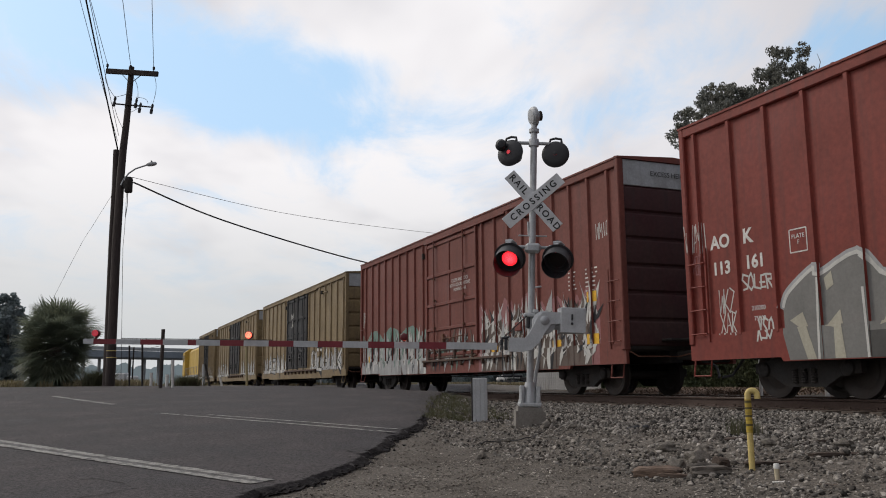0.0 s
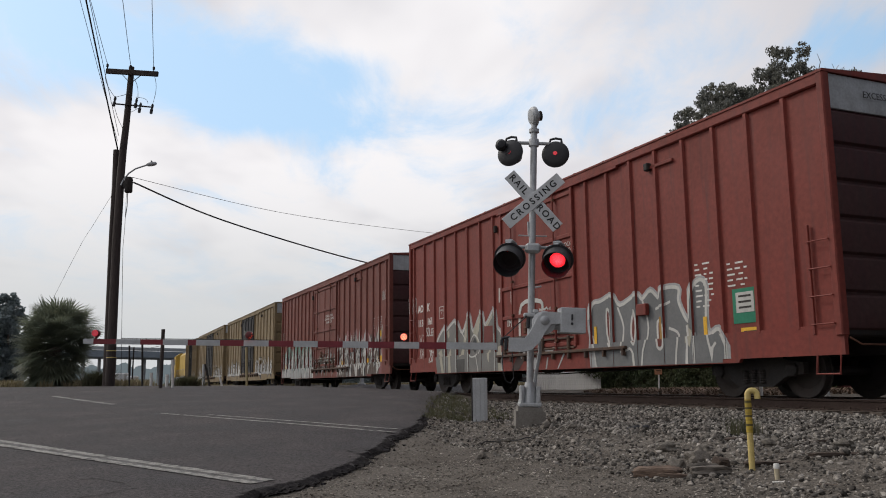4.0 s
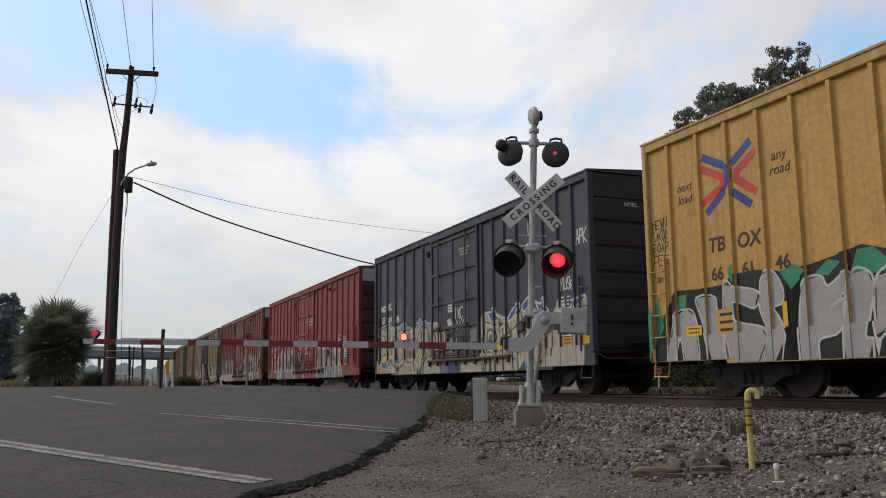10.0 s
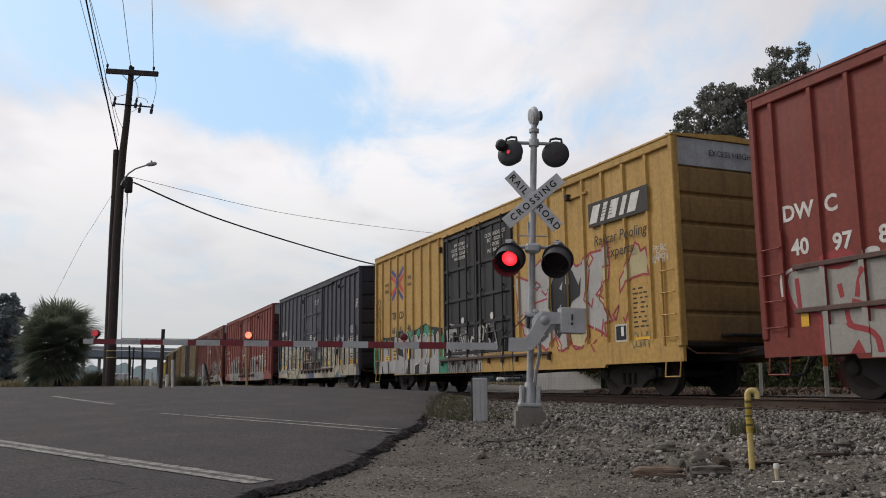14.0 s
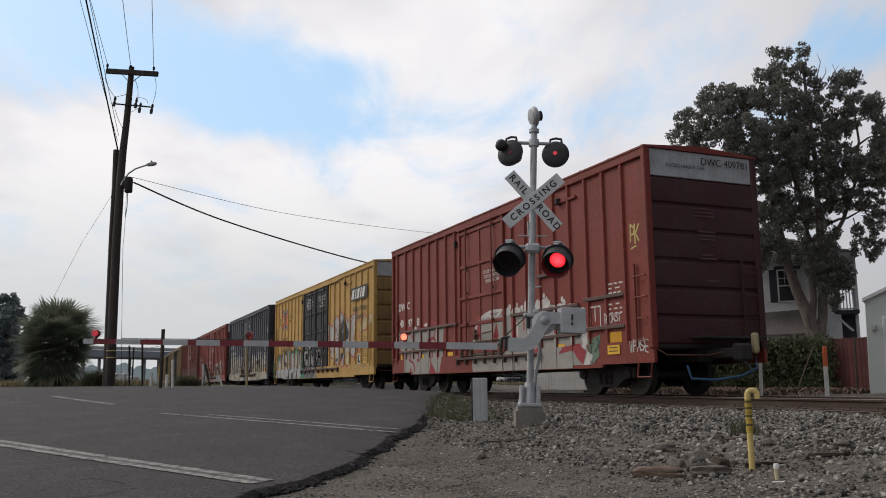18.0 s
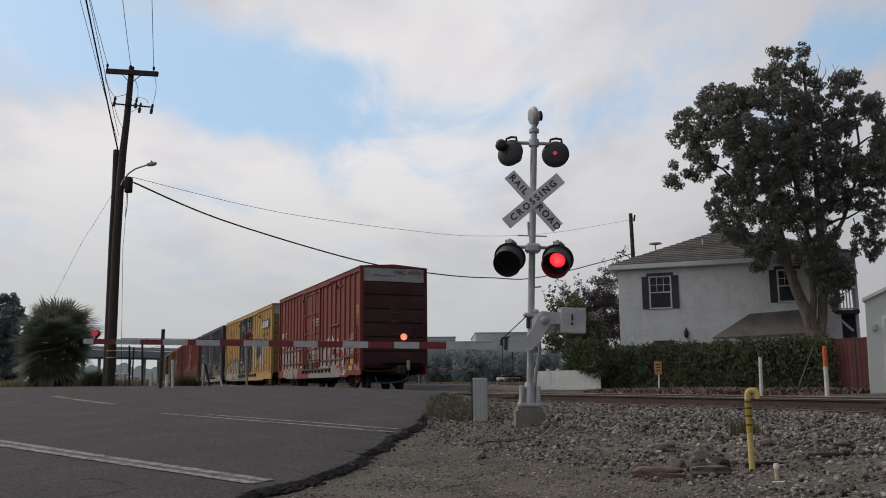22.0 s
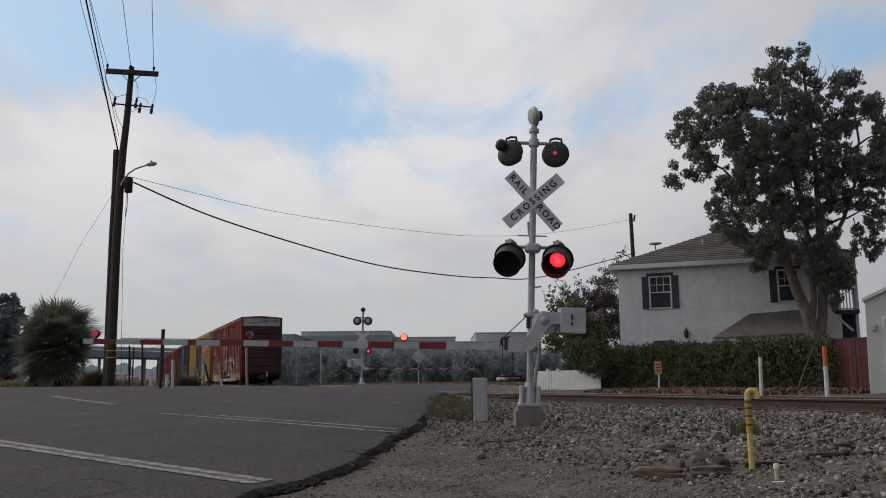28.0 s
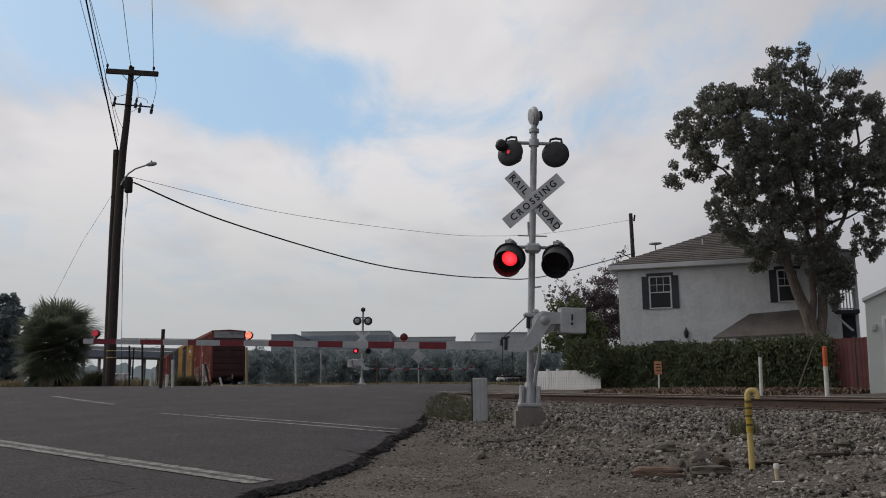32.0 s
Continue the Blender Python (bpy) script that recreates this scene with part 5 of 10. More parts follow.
sk.line([(4.74, 0.81), (5.35, 1.13), (5.7, 1.26)], 0.05, DKGREEN, 4)
sk.line([(1.37, 2.42), (1.67, 2.08), (0.99, 1.76)], 0.05, DKGREEN, 4)
sk.shape([(2.34, 1.54), (2.6, 1.17), (2.77, 1.05), (2.2, 1.05)], BLUE, 5)
sk.shape([(0.6, 0.96), (1.39, 1.11), (1.26, 0.9)], BLUE, 5)
sk.shape([(3.57, 0.72), (3.8, 0.79), (4.13, 0.83), (4.51, 0.72), (4.61, 0.72)], BLUE, 5)
sk.shape([(5.27, 0.72), (5.46, 0.83), (5.65, 0.78), (5.63, 0.72)], BLUE, 5)
sk.shape([(2.74, 0.72), (3.29, 0.78), (3.28, 0.72)], BLUE, 5)
sk.shape([(3.01, 2.18), (3.31, 2.03), (3.41, 1.74), (3.21, 1.93)], (0.50, 0.50, 0.42), 5)
sk.shape([(5.13, 1.85), (5.28, 1.94), (5.34, 1.68), (5.17, 1.65)], (0.50, 0.50, 0.42), 5)
sk.shape([(1.72, 1.95), (1.84, 2.18), (1.9, 1.87)], (0.50, 0.50, 0.42), 5)
sk.shape([(1.93, 0.85), (2.1, 1.02), (2.14, 0.82)], (0.50, 0.50, 0.42), 5)
sk.shape([(4.05, 0.83), (4.22, 0.93), (4.29, 0.79)], (0.50, 0.50, 0.42), 5)
sk.shape([(4.79, 1.32), (5.15, 1.32), (4.98, 1.05)], (0.06, 0.06, 0.055), 5)
sk.blob((4.9, 1.88), 0.13, 0.22, BLUE, 5, 12)
sk.line([(3.51, 1.35), (4.17, 1.33)], 0.26, (0.16, 0.13, 0.11), 5)
sk.shape([(5.64, 2.25), (5.94, 2.33), (6.4, 2.28), (6.54, 1.81), (6.54, 0.72), (5.62, 0.72)], (0.40, 0.355, 0.285), 1)
sk.shape([(6.72, 1.91), (6.9, 2), (7.12, 1.22), (7, 1.12), (6.74, 1.13)], (0.44, 0.33, 0.25), 2)
sk.shape([(7.11, 2.29), (7.38, 2.34), (7.59, 2.15), (7.51, 1.94), (7.29, 2.03)], (0.46, 0.46, 0.42), 3)
sk.shape([(7.16, 1.7), (7.59, 1.77), (7.66, 1.19), (7.28, 1.13)], (0.46, 0.46, 0.42), 3)
sk.shape([(8.48, 1.42), (8.66, 1.52), (8.76, 1.4), (8.58, 1.31)], (0.46, 0.46, 0.42), 3)
sk.shape([(7.82, 1.91), (7.93, 1.48), (7.78, 1.18)], (0.46, 0.46, 0.42), 3)
sk.line([(7.18, 1.97), (7.34, 1.85), (7.55, 1.91)], 0.045, INK, 4)
sk.line([(7.17, 1.84), (7.33, 1.72), (7.59, 1.78)], 0.045, INK, 4)
sk.line([(7.69, 2.24), (7.74, 1.71), (7.63, 1.19)], 0.045, INK, 4)
sk.line([(8.35, 1.55), (8.25, 2.07)], 0.045, INK, 4)
sk.line([(5.92, 2.1), (6.16, 1.61), (5.83, 0.94)], 0.045, INK, 4)
sk.line([(6.21, 2.19), (6.44, 1.71)], 0.045, INK, 4)
sk.line([(6.72, 1.91), (7, 1.12)], 0.045, INK, 4)
sk.shape([(8.31, 1.13), (8.64, 1.31), (8.7, 1.08)], BLUE, 4)
sk.shape([(6.54, 0.72), (6.74, 1.13), (9.63, 1.07), (9.46, 0.72)], (0.15, 0.15, 0.17), 1)
sk.shape([(7.12, 0.72), (7.32, 1.05), (8.09, 1.04), (8.12, 0.72)], (0.05, 0.075, 0.17), 2)
sk.shape([(8.12, 0.72), (8.22, 0.9), (9.61, 0.93), (9.52, 0.72)], (0.40, 0.355, 0.285), 2)
sk.shape([(8.86, 1.8), (9.21, 2.01), (9.53, 2.02), (9.5, 0.99), (8.92, 0.97)], (0.20, 0.21, 0.16), 1)
sk.shape([(9.01, 1.89), (9.2, 2.11), (9.42, 2.18), (9.36, 1.95), (9.13, 1.83)], BLUE, 2)
sk.shape([(9.62, 2.1), (9.83, 2.37), (10.19, 2.27), (10.45, 2.18), (10.68, 1.88), (11.27, 2.09), (11.34, 1.98), (11.96, 2.17), (12.12, 2.31), (12.18, 2.15), (12.81, 2.22), (12.91, 1.96), (13.37, 2.1), (13.53, 1.89), (14.04, 2.33), (14.25, 2.21), (14.33, 1.89), (15.26, 2.28), (15.11, 0.85), (14.33, 0.8), (13.29, 0.72), (9.51, 0.72)], (0.40, 0.355, 0.285), 1)
sk.shape([(10.01, 2.31), (10.33, 2.3), (10.47, 2.42), (10.54, 2.23), (10.73, 2.08), (10.43, 2.02), (10.25, 1.9), (10.18, 2.13)], (0.06, 0.10, 0.27), 3)
sk.line([(10.01, 2.31), (10.33, 2.3), (10.47, 2.42), (10.54, 2.23), (10.73, 2.08), (10.43, 2.02), (10.25, 1.9), (10.18, 2.13)], 0.055, WHITE, 4, True)
sk.shape([(10.77, 2.02), (11.24, 2.07), (10.93, 1.86), (10.6, 1.72)], (0.06, 0.10, 0.27), 3)
sk.line([(10.77, 2.02), (11.24, 2.07), (10.93, 1.86), (10.6, 1.72)], 0.055, WHITE, 4, True)
sk.shape([(11.32, 2.09), (11.6, 2.3), (11.94, 2.41), (11.94, 2.28), (11.66, 2.1), (11.34, 1.96)], (0.06, 0.10, 0.27), 3)
sk.line([(11.32, 2.09), (11.6, 2.3), (11.94, 2.41), (11.94, 2.28), (11.66, 2.1), (11.34, 1.96)], 0.055, WHITE, 4, True)
sk.shape([(12.1, 2.34), (12.5, 2.53), (12.63, 2.36), (12.43, 2.27), (12.22, 2.17)], (0.06, 0.10, 0.27), 3)
sk.line([(12.1, 2.34), (12.5, 2.53), (12.63, 2.36), (12.43, 2.27), (12.22, 2.17)], 0.055, WHITE, 4, True)
sk.shape([(12.82, 2.38), (13.07, 2.3), (13.31, 2.43), (13.34, 2.22), (13.48, 2.07), (13.24, 2.07), (13.02, 1.97), (12.96, 2.17)], (0.06, 0.10, 0.27), 3)
sk.line([(12.82, 2.38), (13.07, 2.3), (13.31, 2.43), (13.34, 2.22), (13.48, 2.07), (13.24, 2.07), (13.02, 1.97), (12.96, 2.17)], 0.055, WHITE, 4, True)
sk.shape([(14.36, 1.84), (14.57, 2.13), (14.79, 2.27), (15.17, 2.31), (15.08, 2.21), (14.77, 2.08), (14.59, 1.86)], (0.06, 0.10, 0.27), 3)
sk.line([(14.36, 1.84), (14.57, 2.13), (14.79, 2.27), (15.17, 2.31), (15.08, 2.21), (14.77, 2.08), (14.59, 1.86)], 0.055, WHITE, 4, True)
sk.line([(9.93, 0.82), (9.95, 1.61), (10.15, 1.82), (10.5, 1.73), (10.51, 1.48), (10.15, 1.35), (10.54, 1.21), (10.56, 0.8)], 0.06, DKGREEN, 4)
sk.line([(10.9, 0.98), (10.77, 1.33), (11.23, 1.64)], 0.06, DKGREEN, 4)
sk.line([(11.77, 1.62), (11.79, 1.16)], 0.06, DKGREEN, 4)
sk.line([(12.1, 2.05), (12.03, 1.65), (12.53, 2.11)], 0.06, DKGREEN, 4)
sk.line([(12.72, 1.98), (12.76, 1.4), (12.63, 1.02)], 0.06, DKGREEN, 4)
sk.line([(11.87, 1.06), (12.19, 1.44), (12.21, 2.04)], 0.06, DKGREEN, 4)
sk.line([(11.26, 1.09), (11.42, 1.5), (11.26, 1.93)], 0.06, DKGREEN, 4)
sk.line([(13.63, 1.7), (13.62, 0.97)], 0.06, DKGREEN, 4)
sk.line([(12.08, 1.85), (12.35, 1.98), (12.42, 2.12)], 0.06, DKGREEN, 4)
sk.shape([(12.89, 1.72), (13.22, 1.83), (13.38, 1.54), (13.32, 0.98), (13.14, 0.94), (12.91, 1.29)], (0.47, 0.43, 0.34), 3)
sk.line([(12.89, 1.72), (13.22, 1.83), (13.38, 1.54), (13.32, 0.98), (13.14, 0.94), (12.91, 1.29)], 0.05, (0.40, 0.25, 0.13), 4, True)
sk.shape([(12.21, 1.44), (12.34, 1.93), (12.66, 2.09), (12.58, 1.21)], (0.47, 0.43, 0.34), 3)
sk.blob((10.2, 1.53), 0.11, 0.15, DKGREEN, 5, 12)
sk.blob((13.04, 1.58), 0.09, 0.16, DKGREEN, 5, 12)
sk.blob((10.22, 0.92), 0.1, 0.12, DKGREEN, 5, 12)
sk.shape([(12.9, 1.12), (13.15, 1.14), (13.05, 0.98)], (0.10, 0.07, 0.06), 5)
sk.shape([(12.24, 0.76), (12.42, 0.98), (12.61, 0.81)], (0.07, 0.10, 0.25), 5)
sk.shape([(12.89, 0.72), (13.16, 0.77), (13.31, 0.72)], (0.07, 0.10, 0.25), 5)
sk.shape([(9.97, 0.72), (10.21, 0.81), (10.34, 0.72)], (0.07, 0.10, 0.25), 5)
sk.shape([(14.43, 0.8), (14.59, 0.85), (14.63, 0.76)], (0.07, 0.10, 0.25), 5)
sk.piece("soea", .35, 5.7, .85, 1.95, (.42, .34, .10), (DKGREEN, (0.45, 0.40, 0.31), (0.36, 0.27, 0.18)), 2, R1, .25, .2)
sk.piece("brin", 9.75, 13.3, .9, 1.95, (.40, .32, .09), (DKGREEN, (0.47, 0.43, 0.34), (0.38, 0.28, 0.19)), 2, R1, .2, .2)
for o0, o1, k in ((.2, 5.8, 60), (9.7, 13.4, 44)):
    for _ in range(k):                        # small glints and shadow ticks in the lettering
        o, z = R1.uniform(o0, o1), R1.uniform(.85, 1.95)
        a, h = R1.uniform(-.12, .12), R1.uniform(.1, .32)
        sk.poly([(o, z), (o + .05, z + .02), (o + a, z + h)], R1.choice(((0.50, 0.49, 0.42), DKGREEN, (0.16, 0.14, 0.11), (0.09, 0.12, 0.24), (0.30, 0.20, 0.13))), 6)
for o in spaced(5.95, 9.45, 34):             # rust runs on the door's lower half
    z = R1.uniform(.85, 2.1)
    sk.poly([(o, z), (o + R1.uniform(.02, .09), z + R1.uniform(-.05, .05)), (o + .04, z + R1.uniform(.1, .5))], R1.choice(((0.20, 0.10, 0.05), (0.13, 0.065, 0.035), (0.16, 0.10, 0.065))), 5)
sk.tag("iwc", 7.72, 2.28, .62, .36, WHITE, 4, R1, .045)
sk.tag("kick", 7.85, 1.98, .6, .24, WHITE, 4, R1)
sk.tag("apk", 14.84, 3.55, .48, .36, WHITE, 1, R1, .045)
sk.tag("musk", 14.08, 2.52, .6, .3, WHITE, 1, R1, .035)
sk.build(car)
for o, z in ((2.7, 2.95), (3.4, 2.75)):
    label_plate(car, L, o, z, .5, .72 if o < 3 else .55, spray((0.10, 0.10, 0.115)), 0, .004)
for tx, o, z in (("NO", .92, 3.14), ("KL", 1.66, 3.17), ("57", .92, 2.69), ("04", 1.65, 2.67), ("96", 2.47, 2.65)):
    side_text(car, L, tx, o, z, .34, TXT_WHITE, .004, bold=.013)
side_text(car, L, "CLOSE AND LOCK\nDOORS BEFORE\nMOVING CAR", 8.5, 4.33, .095, TXT_WHITE, .035)
label_plate(car, L, 7.39, 2.69, .32, .32, spray(WHITE), 3, .04)
for dx, dz, w, h in ((0, .25, .46, .03), (0, -.25, .46, .03), (-.22, 0, .03, .5), (.22, 0, .03, .5), (-.1, .06, .12, .2), (.1, .06, .12, .2), (0, -.12, .3, .04)):
    part("stencil_frame", Geo().box((L / 2 - 14.34 + dx, HALF - .05, 1.67 + dz), (w, .003, h), 0), TXT_WHITE, car)
label_plate(car, L, 14.34, 1.67, .54, .58, spray((0.03, 0.03, 0.033)), 0, .016)
label_plate(car, L, 14.36, 1.27, .46, .22, spray((0.55, 0.26, 0.03)), 2, .02)
label_plate(car, L, 15.1, 1.22, .46, .3, spray((0.60, 0.32, 0.03)), 0, .02)
reflectors(car, L, ((1.0, 1.25, .36, .15), (1.9, 1.3, .4, .14), (5.0, 1.25, .4, .14), (6.1, 1.4, .4, .14), (10.7, 1.3, .36, .14), (12.6, 1.3, .36, .14)))
stencil_bars(car, L, 14.35, 2.35, .5, 5, .09, None, R1)
words("NOKL", .14, TXT_WHITE, car, pose(-L / 2 - .035, .35, 4.45) @ pose(0, 0, 0, 90, 0, -90))
part("placard", Geo().box((-L / 2 - .03, -.55, 4.9), (.02, .8, .3), .004), GALV, car)

# yellow pool car with black doors
L = 18.6
posts = [.78] + spaced(1.66, 6.45, 7) + spaced(11.92, 17.66, 8)
car, sk = boxcar("bright yellow boxcar with black double doors and silver graffiti", L, YELLOW_CAR, posts, (6.88, 9.28, 11.62), DOOR_BLACK, YELLOW_END, True, (3.9, 4.4))
train["t"] = car, L, -25.14 - L / 2
sk.shape([(-0.1, 0.72), (0.39, 1.6), (0.84, 2.07), (1.53, 2.03), (2.23, 2.05), (2.34, 2.2), (2.95, 2.22), (3.43, 2.15), (3.77, 2.02), (4.08, 2.15), (3.93, 0.72)], INK, 1)
sk.shape([(3.65, 1.88), (4.09, 2.14), (4.69, 2.23), (5.19, 2.33), (5.62, 2.2), (6.66, 2.08), (6.69, 1.58), (6.54, 0.72), (3.47, 0.72)], INK, 1)
sk.shape([(-0.07, 1.64), (0.24, 1.98), (0.39, 1.37), (0.23, 1.16), (-0.1, 0.72)], GREENP, 2)
sk.shape([(0.86, 1.95), (1.12, 1.97), (1.08, 1.71), (0.84, 1.7)], GREENP, 2)
sk.shape([(2.3, 2.33), (2.47, 2.38), (2.45, 2.05), (2.31, 2.15)], GREENP, 2)
sk.shape([(3.53, 2.12), (3.85, 2.2), (4.13, 2.07), (3.75, 1.79)], GREENP, 2)
sk.shape([(4.26, 1.99), (4.54, 2.19), (4.79, 2.12), (4.52, 1.93)], GREENP, 2)
sk.shape([(4.95, 1.93), (5.1, 2.26), (5.39, 2.27), (5.58, 2.09), (5.94, 2.06), (5.84, 1.9), (5.24, 1.86)], GREENP, 2)
sk.shape([(6.5, 1.77), (6.69, 1.92), (6.88, 1.68), (7.23, 0.72), (7.15, 0.72), (6.4, 0.72)], GREENP, 2)
sk.shape([(0.51, 0.83), (0.74, 1.57), (1.09, 1.68), (1.34, 1.53), (1.46, 0.72), (1.06, 0.72), (0.93, 1.12), (0.77, 0.82)], (0.34, 0.335, 0.33), 3)
sk.line([(0.51, 0.83), (0.74, 1.57), (1.09, 1.68), (1.34, 1.53), (1.46, 0.72), (1.06, 0.72), (0.93, 1.12), (0.77, 0.82)], 0.035, (0.52, 0.51, 0.48), 4, True)
sk.shape([(1.39, 1.87), (1.91, 1.85), (1.98, 1.48), (2.32, 0.72), (1.79, 0.72), (1.64, 1.09), (1.49, 1.52)], (0.34, 0.335, 0.33), 3)
sk.line([(1.39, 1.87), (1.91, 1.85), (1.98, 1.48), (2.32, 0.72), (1.79, 0.72), (1.64, 1.09), (1.49, 1.52)], 0.035, (0.52, 0.51, 0.48), 4, True)
sk.shape([(2.15, 2.04), (2.44, 1.98), (3.01, 1.83), (2.9, 1.55), (2.44, 1.7), (2.47, 1.36), (3.06, 1.22), (3.2, 1.01), (2.96, 0.72), (2.6, 0.72), (2.18, 0.72)], (0.34, 0.335, 0.33), 3)
sk.line([(2.15, 2.04), (2.44, 1.98), (3.01, 1.83), (2.9, 1.55), (2.44, 1.7), (2.47, 1.36), (3.06, 1.22), (3.2, 1.01), (2.96, 0.72), (2.6, 0.72), (2.18, 0.72)], 0.035, (0.52, 0.51, 0.48), 4, True)
sk.shape([(3.1, 2.06), (3.34, 2.17), (3.56, 1.88), (3.56, 1.6), (3.35, 1.52), (3.48, 1.32), (3.6, 0.99), (3.35, 0.72), (2.99, 0.77), (3.22, 1), (3.02, 1.52), (3.05, 1.79)], (0.34, 0.335, 0.33), 3)
sk.line([(3.1, 2.06), (3.34, 2.17), (3.56, 1.88), (3.56, 1.6), (3.35, 1.52), (3.48, 1.32), (3.6, 0.99), (3.35, 0.72), (2.99, 0.77), (3.22, 1), (3.02, 1.52), (3.05, 1.79)], 0.035, (0.52, 0.51, 0.48), 4, True)
sk.shape([(3.91, 0.72), (3.9, 1.41), (4.07, 1.91), (4.39, 1.94), (4.51, 1.77), (4.89, 1.96), (4.94, 1.71), (4.53, 1.43), (4.86, 1.53), (4.72, 1.05), (4.32, 0.94), (4.25, 0.72)], (0.34, 0.335, 0.33), 3)
sk.line([(3.91, 0.72), (3.9, 1.41), (4.07, 1.91), (4.39, 1.94), (4.51, 1.77), (4.89, 1.96), (4.94, 1.71), (4.53, 1.43), (4.86, 1.53), (4.72, 1.05), (4.32, 0.94), (4.25, 0.72)], 0.04, (0.52, 0.51, 0.48), 4, True)
sk.shape([(4.95, 1.9), (5.24, 1.93), (5.35, 1.68), (5.17, 0.97), (5.29, 0.91), (5.2, 0.72), (4.79, 0.72), (4.76, 0.99)], (0.34, 0.335, 0.33), 3)
sk.line([(4.95, 1.9), (5.24, 1.93), (5.35, 1.68), (5.17, 0.97), (5.29, 0.91), (5.2, 0.72), (4.79, 0.72), (4.76, 0.99)], 0.04, (0.52, 0.51, 0.48), 4, True)
sk.shape([(5.4, 1.82), (5.89, 1.88), (5.95, 1.17), (6.16, 1.62), (6.18, 1.91), (6.47, 1.88), (6.43, 0.72), (5.89, 0.72), (5.72, 0.72), (5.68, 1.66), (5.56, 1.05), (5.33, 0.94)], (0.34, 0.335, 0.33), 3)
sk.line([(5.4, 1.82), (5.89, 1.88), (5.95, 1.17), (6.16, 1.62), (6.18, 1.91), (6.47, 1.88), (6.43, 0.72), (5.89, 0.72), (5.72, 0.72), (5.68, 1.66), (5.56, 1.05), (5.33, 0.94)], 0.04, (0.52, 0.51, 0.48), 4, True)
sk.shape([(7.03, 1.94), (7.34, 2.18), (7.83, 2.08), (7.89, 1.78), (7.51, 1.73), (7.13, 1.53)], (0.37, 0.36, 0.34), 2)
sk.shape([(9.07, 1.91), (9.58, 1.95), (9.54, 1.32), (9.11, 1.35)], (0.37, 0.36, 0.34), 2)
sk.shape([(8.48, 2), (8.65, 2.04), (8.65, 1.43), (8.48, 1.4)], (0.37, 0.36, 0.34), 2)
sk.shape([(7.08, 1.12), (7.53, 1.52), (8.3, 1.58), (9.37, 1.38), (9.66, 1.08), (9.56, 0.76), (7.06, 0.77)], (0.25, 0.245, 0.235), 1)
sk.line([(7.26, 1.3), (7.5, 1.57), (7.66, 1.28), (7.78, 1.57), (7.91, 1.22)], 0.075, (0.50, 0.49, 0.46), 3)
sk.line([(8.04, 1.17), (8.15, 1.57), (8.37, 1.61), (8.39, 1.15)], 0.075, (0.50, 0.49, 0.46), 3)
sk.line([(8.79, 1.13), (8.97, 1.6), (9.27, 1.69), (9.31, 1.24)], 0.075, (0.50, 0.49, 0.46), 3)
sk.line([(7.19, 0.98), (7.8, 1.08), (8.39, 0.97), (8.95, 1.06), (9.52, 0.97)], 0.075, (0.50, 0.49, 0.46), 3)
sk.line([(7.12, 1.55), (7.07, 1.12)], 0.075, (0.50, 0.49, 0.46), 3)
sk.line([(7.53, 1.52), (7.69, 1.19), (7.87, 1.49)], 0.05, INK, 4)
sk.line([(8.19, 1.16), (8.26, 1.46)], 0.05, INK, 4)
sk.line([(8.93, 1.56), (9.02, 1.16)], 0.05, INK, 4)
sk.line([(9.07, 1.6), (9.25, 1.5), (9.25, 1.2)], 0.05, INK, 4)
sk.line([(7.33, 1.12), (8.68, 1.07)], 0.05, INK, 4)
sk.blob((9.44, 0.85), 0.08, 0.11, WHITE, 4, 12)
sk.blob((9.44, 0.85), 0.035, 0.05, INK, 5, 12)
sk.blob((9.57, 0.87), 0.08, 0.11, WHITE, 4, 12)
sk.blob((9.57, 0.87), 0.035, 0.05, INK, 5, 12)
sk.shape([(7.2, 0.72), (7.26, 0.72), (9.8, 0.72), (9.96, 0.72)], (0.40, 0.39, 0.36), 2)
sk.shape([(11.78, 3.15), (12.53, 2.92), (12.73, 3.23), (13.12, 3.41), (13.31, 3.19), (13.86, 3.52), (14.1, 3.26), (14.33, 3.43), (14.79, 3.03), (14.99, 3.05), (15.4, 3.26), (15.9, 3.26), (16.14, 3.4), (16.18, 2.88), (15.91, 2.83), (15.94, 2.5), (15.62, 2.27), (15.92, 2.05), (16.2, 1.65), (15.96, 1.58), (16.05, 1.31), (15.6, 1.48), (15.18, 1.61), (15.29, 1.36), (15.01, 1.1), (14.74, 1.07), (14.42, 1.28), (14.37, 1.48), (14.41, 1.13), (14.12, 1.05), (13.71, 1.38), (13.37, 1.09), (12.83, 1.33), (12.48, 1.19), (12.5, 1.46), (12.15, 1.54), (12.08, 1.78), (11.82, 1.97), (11.94, 2.31), (11.8, 2.91)], (0.40, 0.39, 0.375), 1)
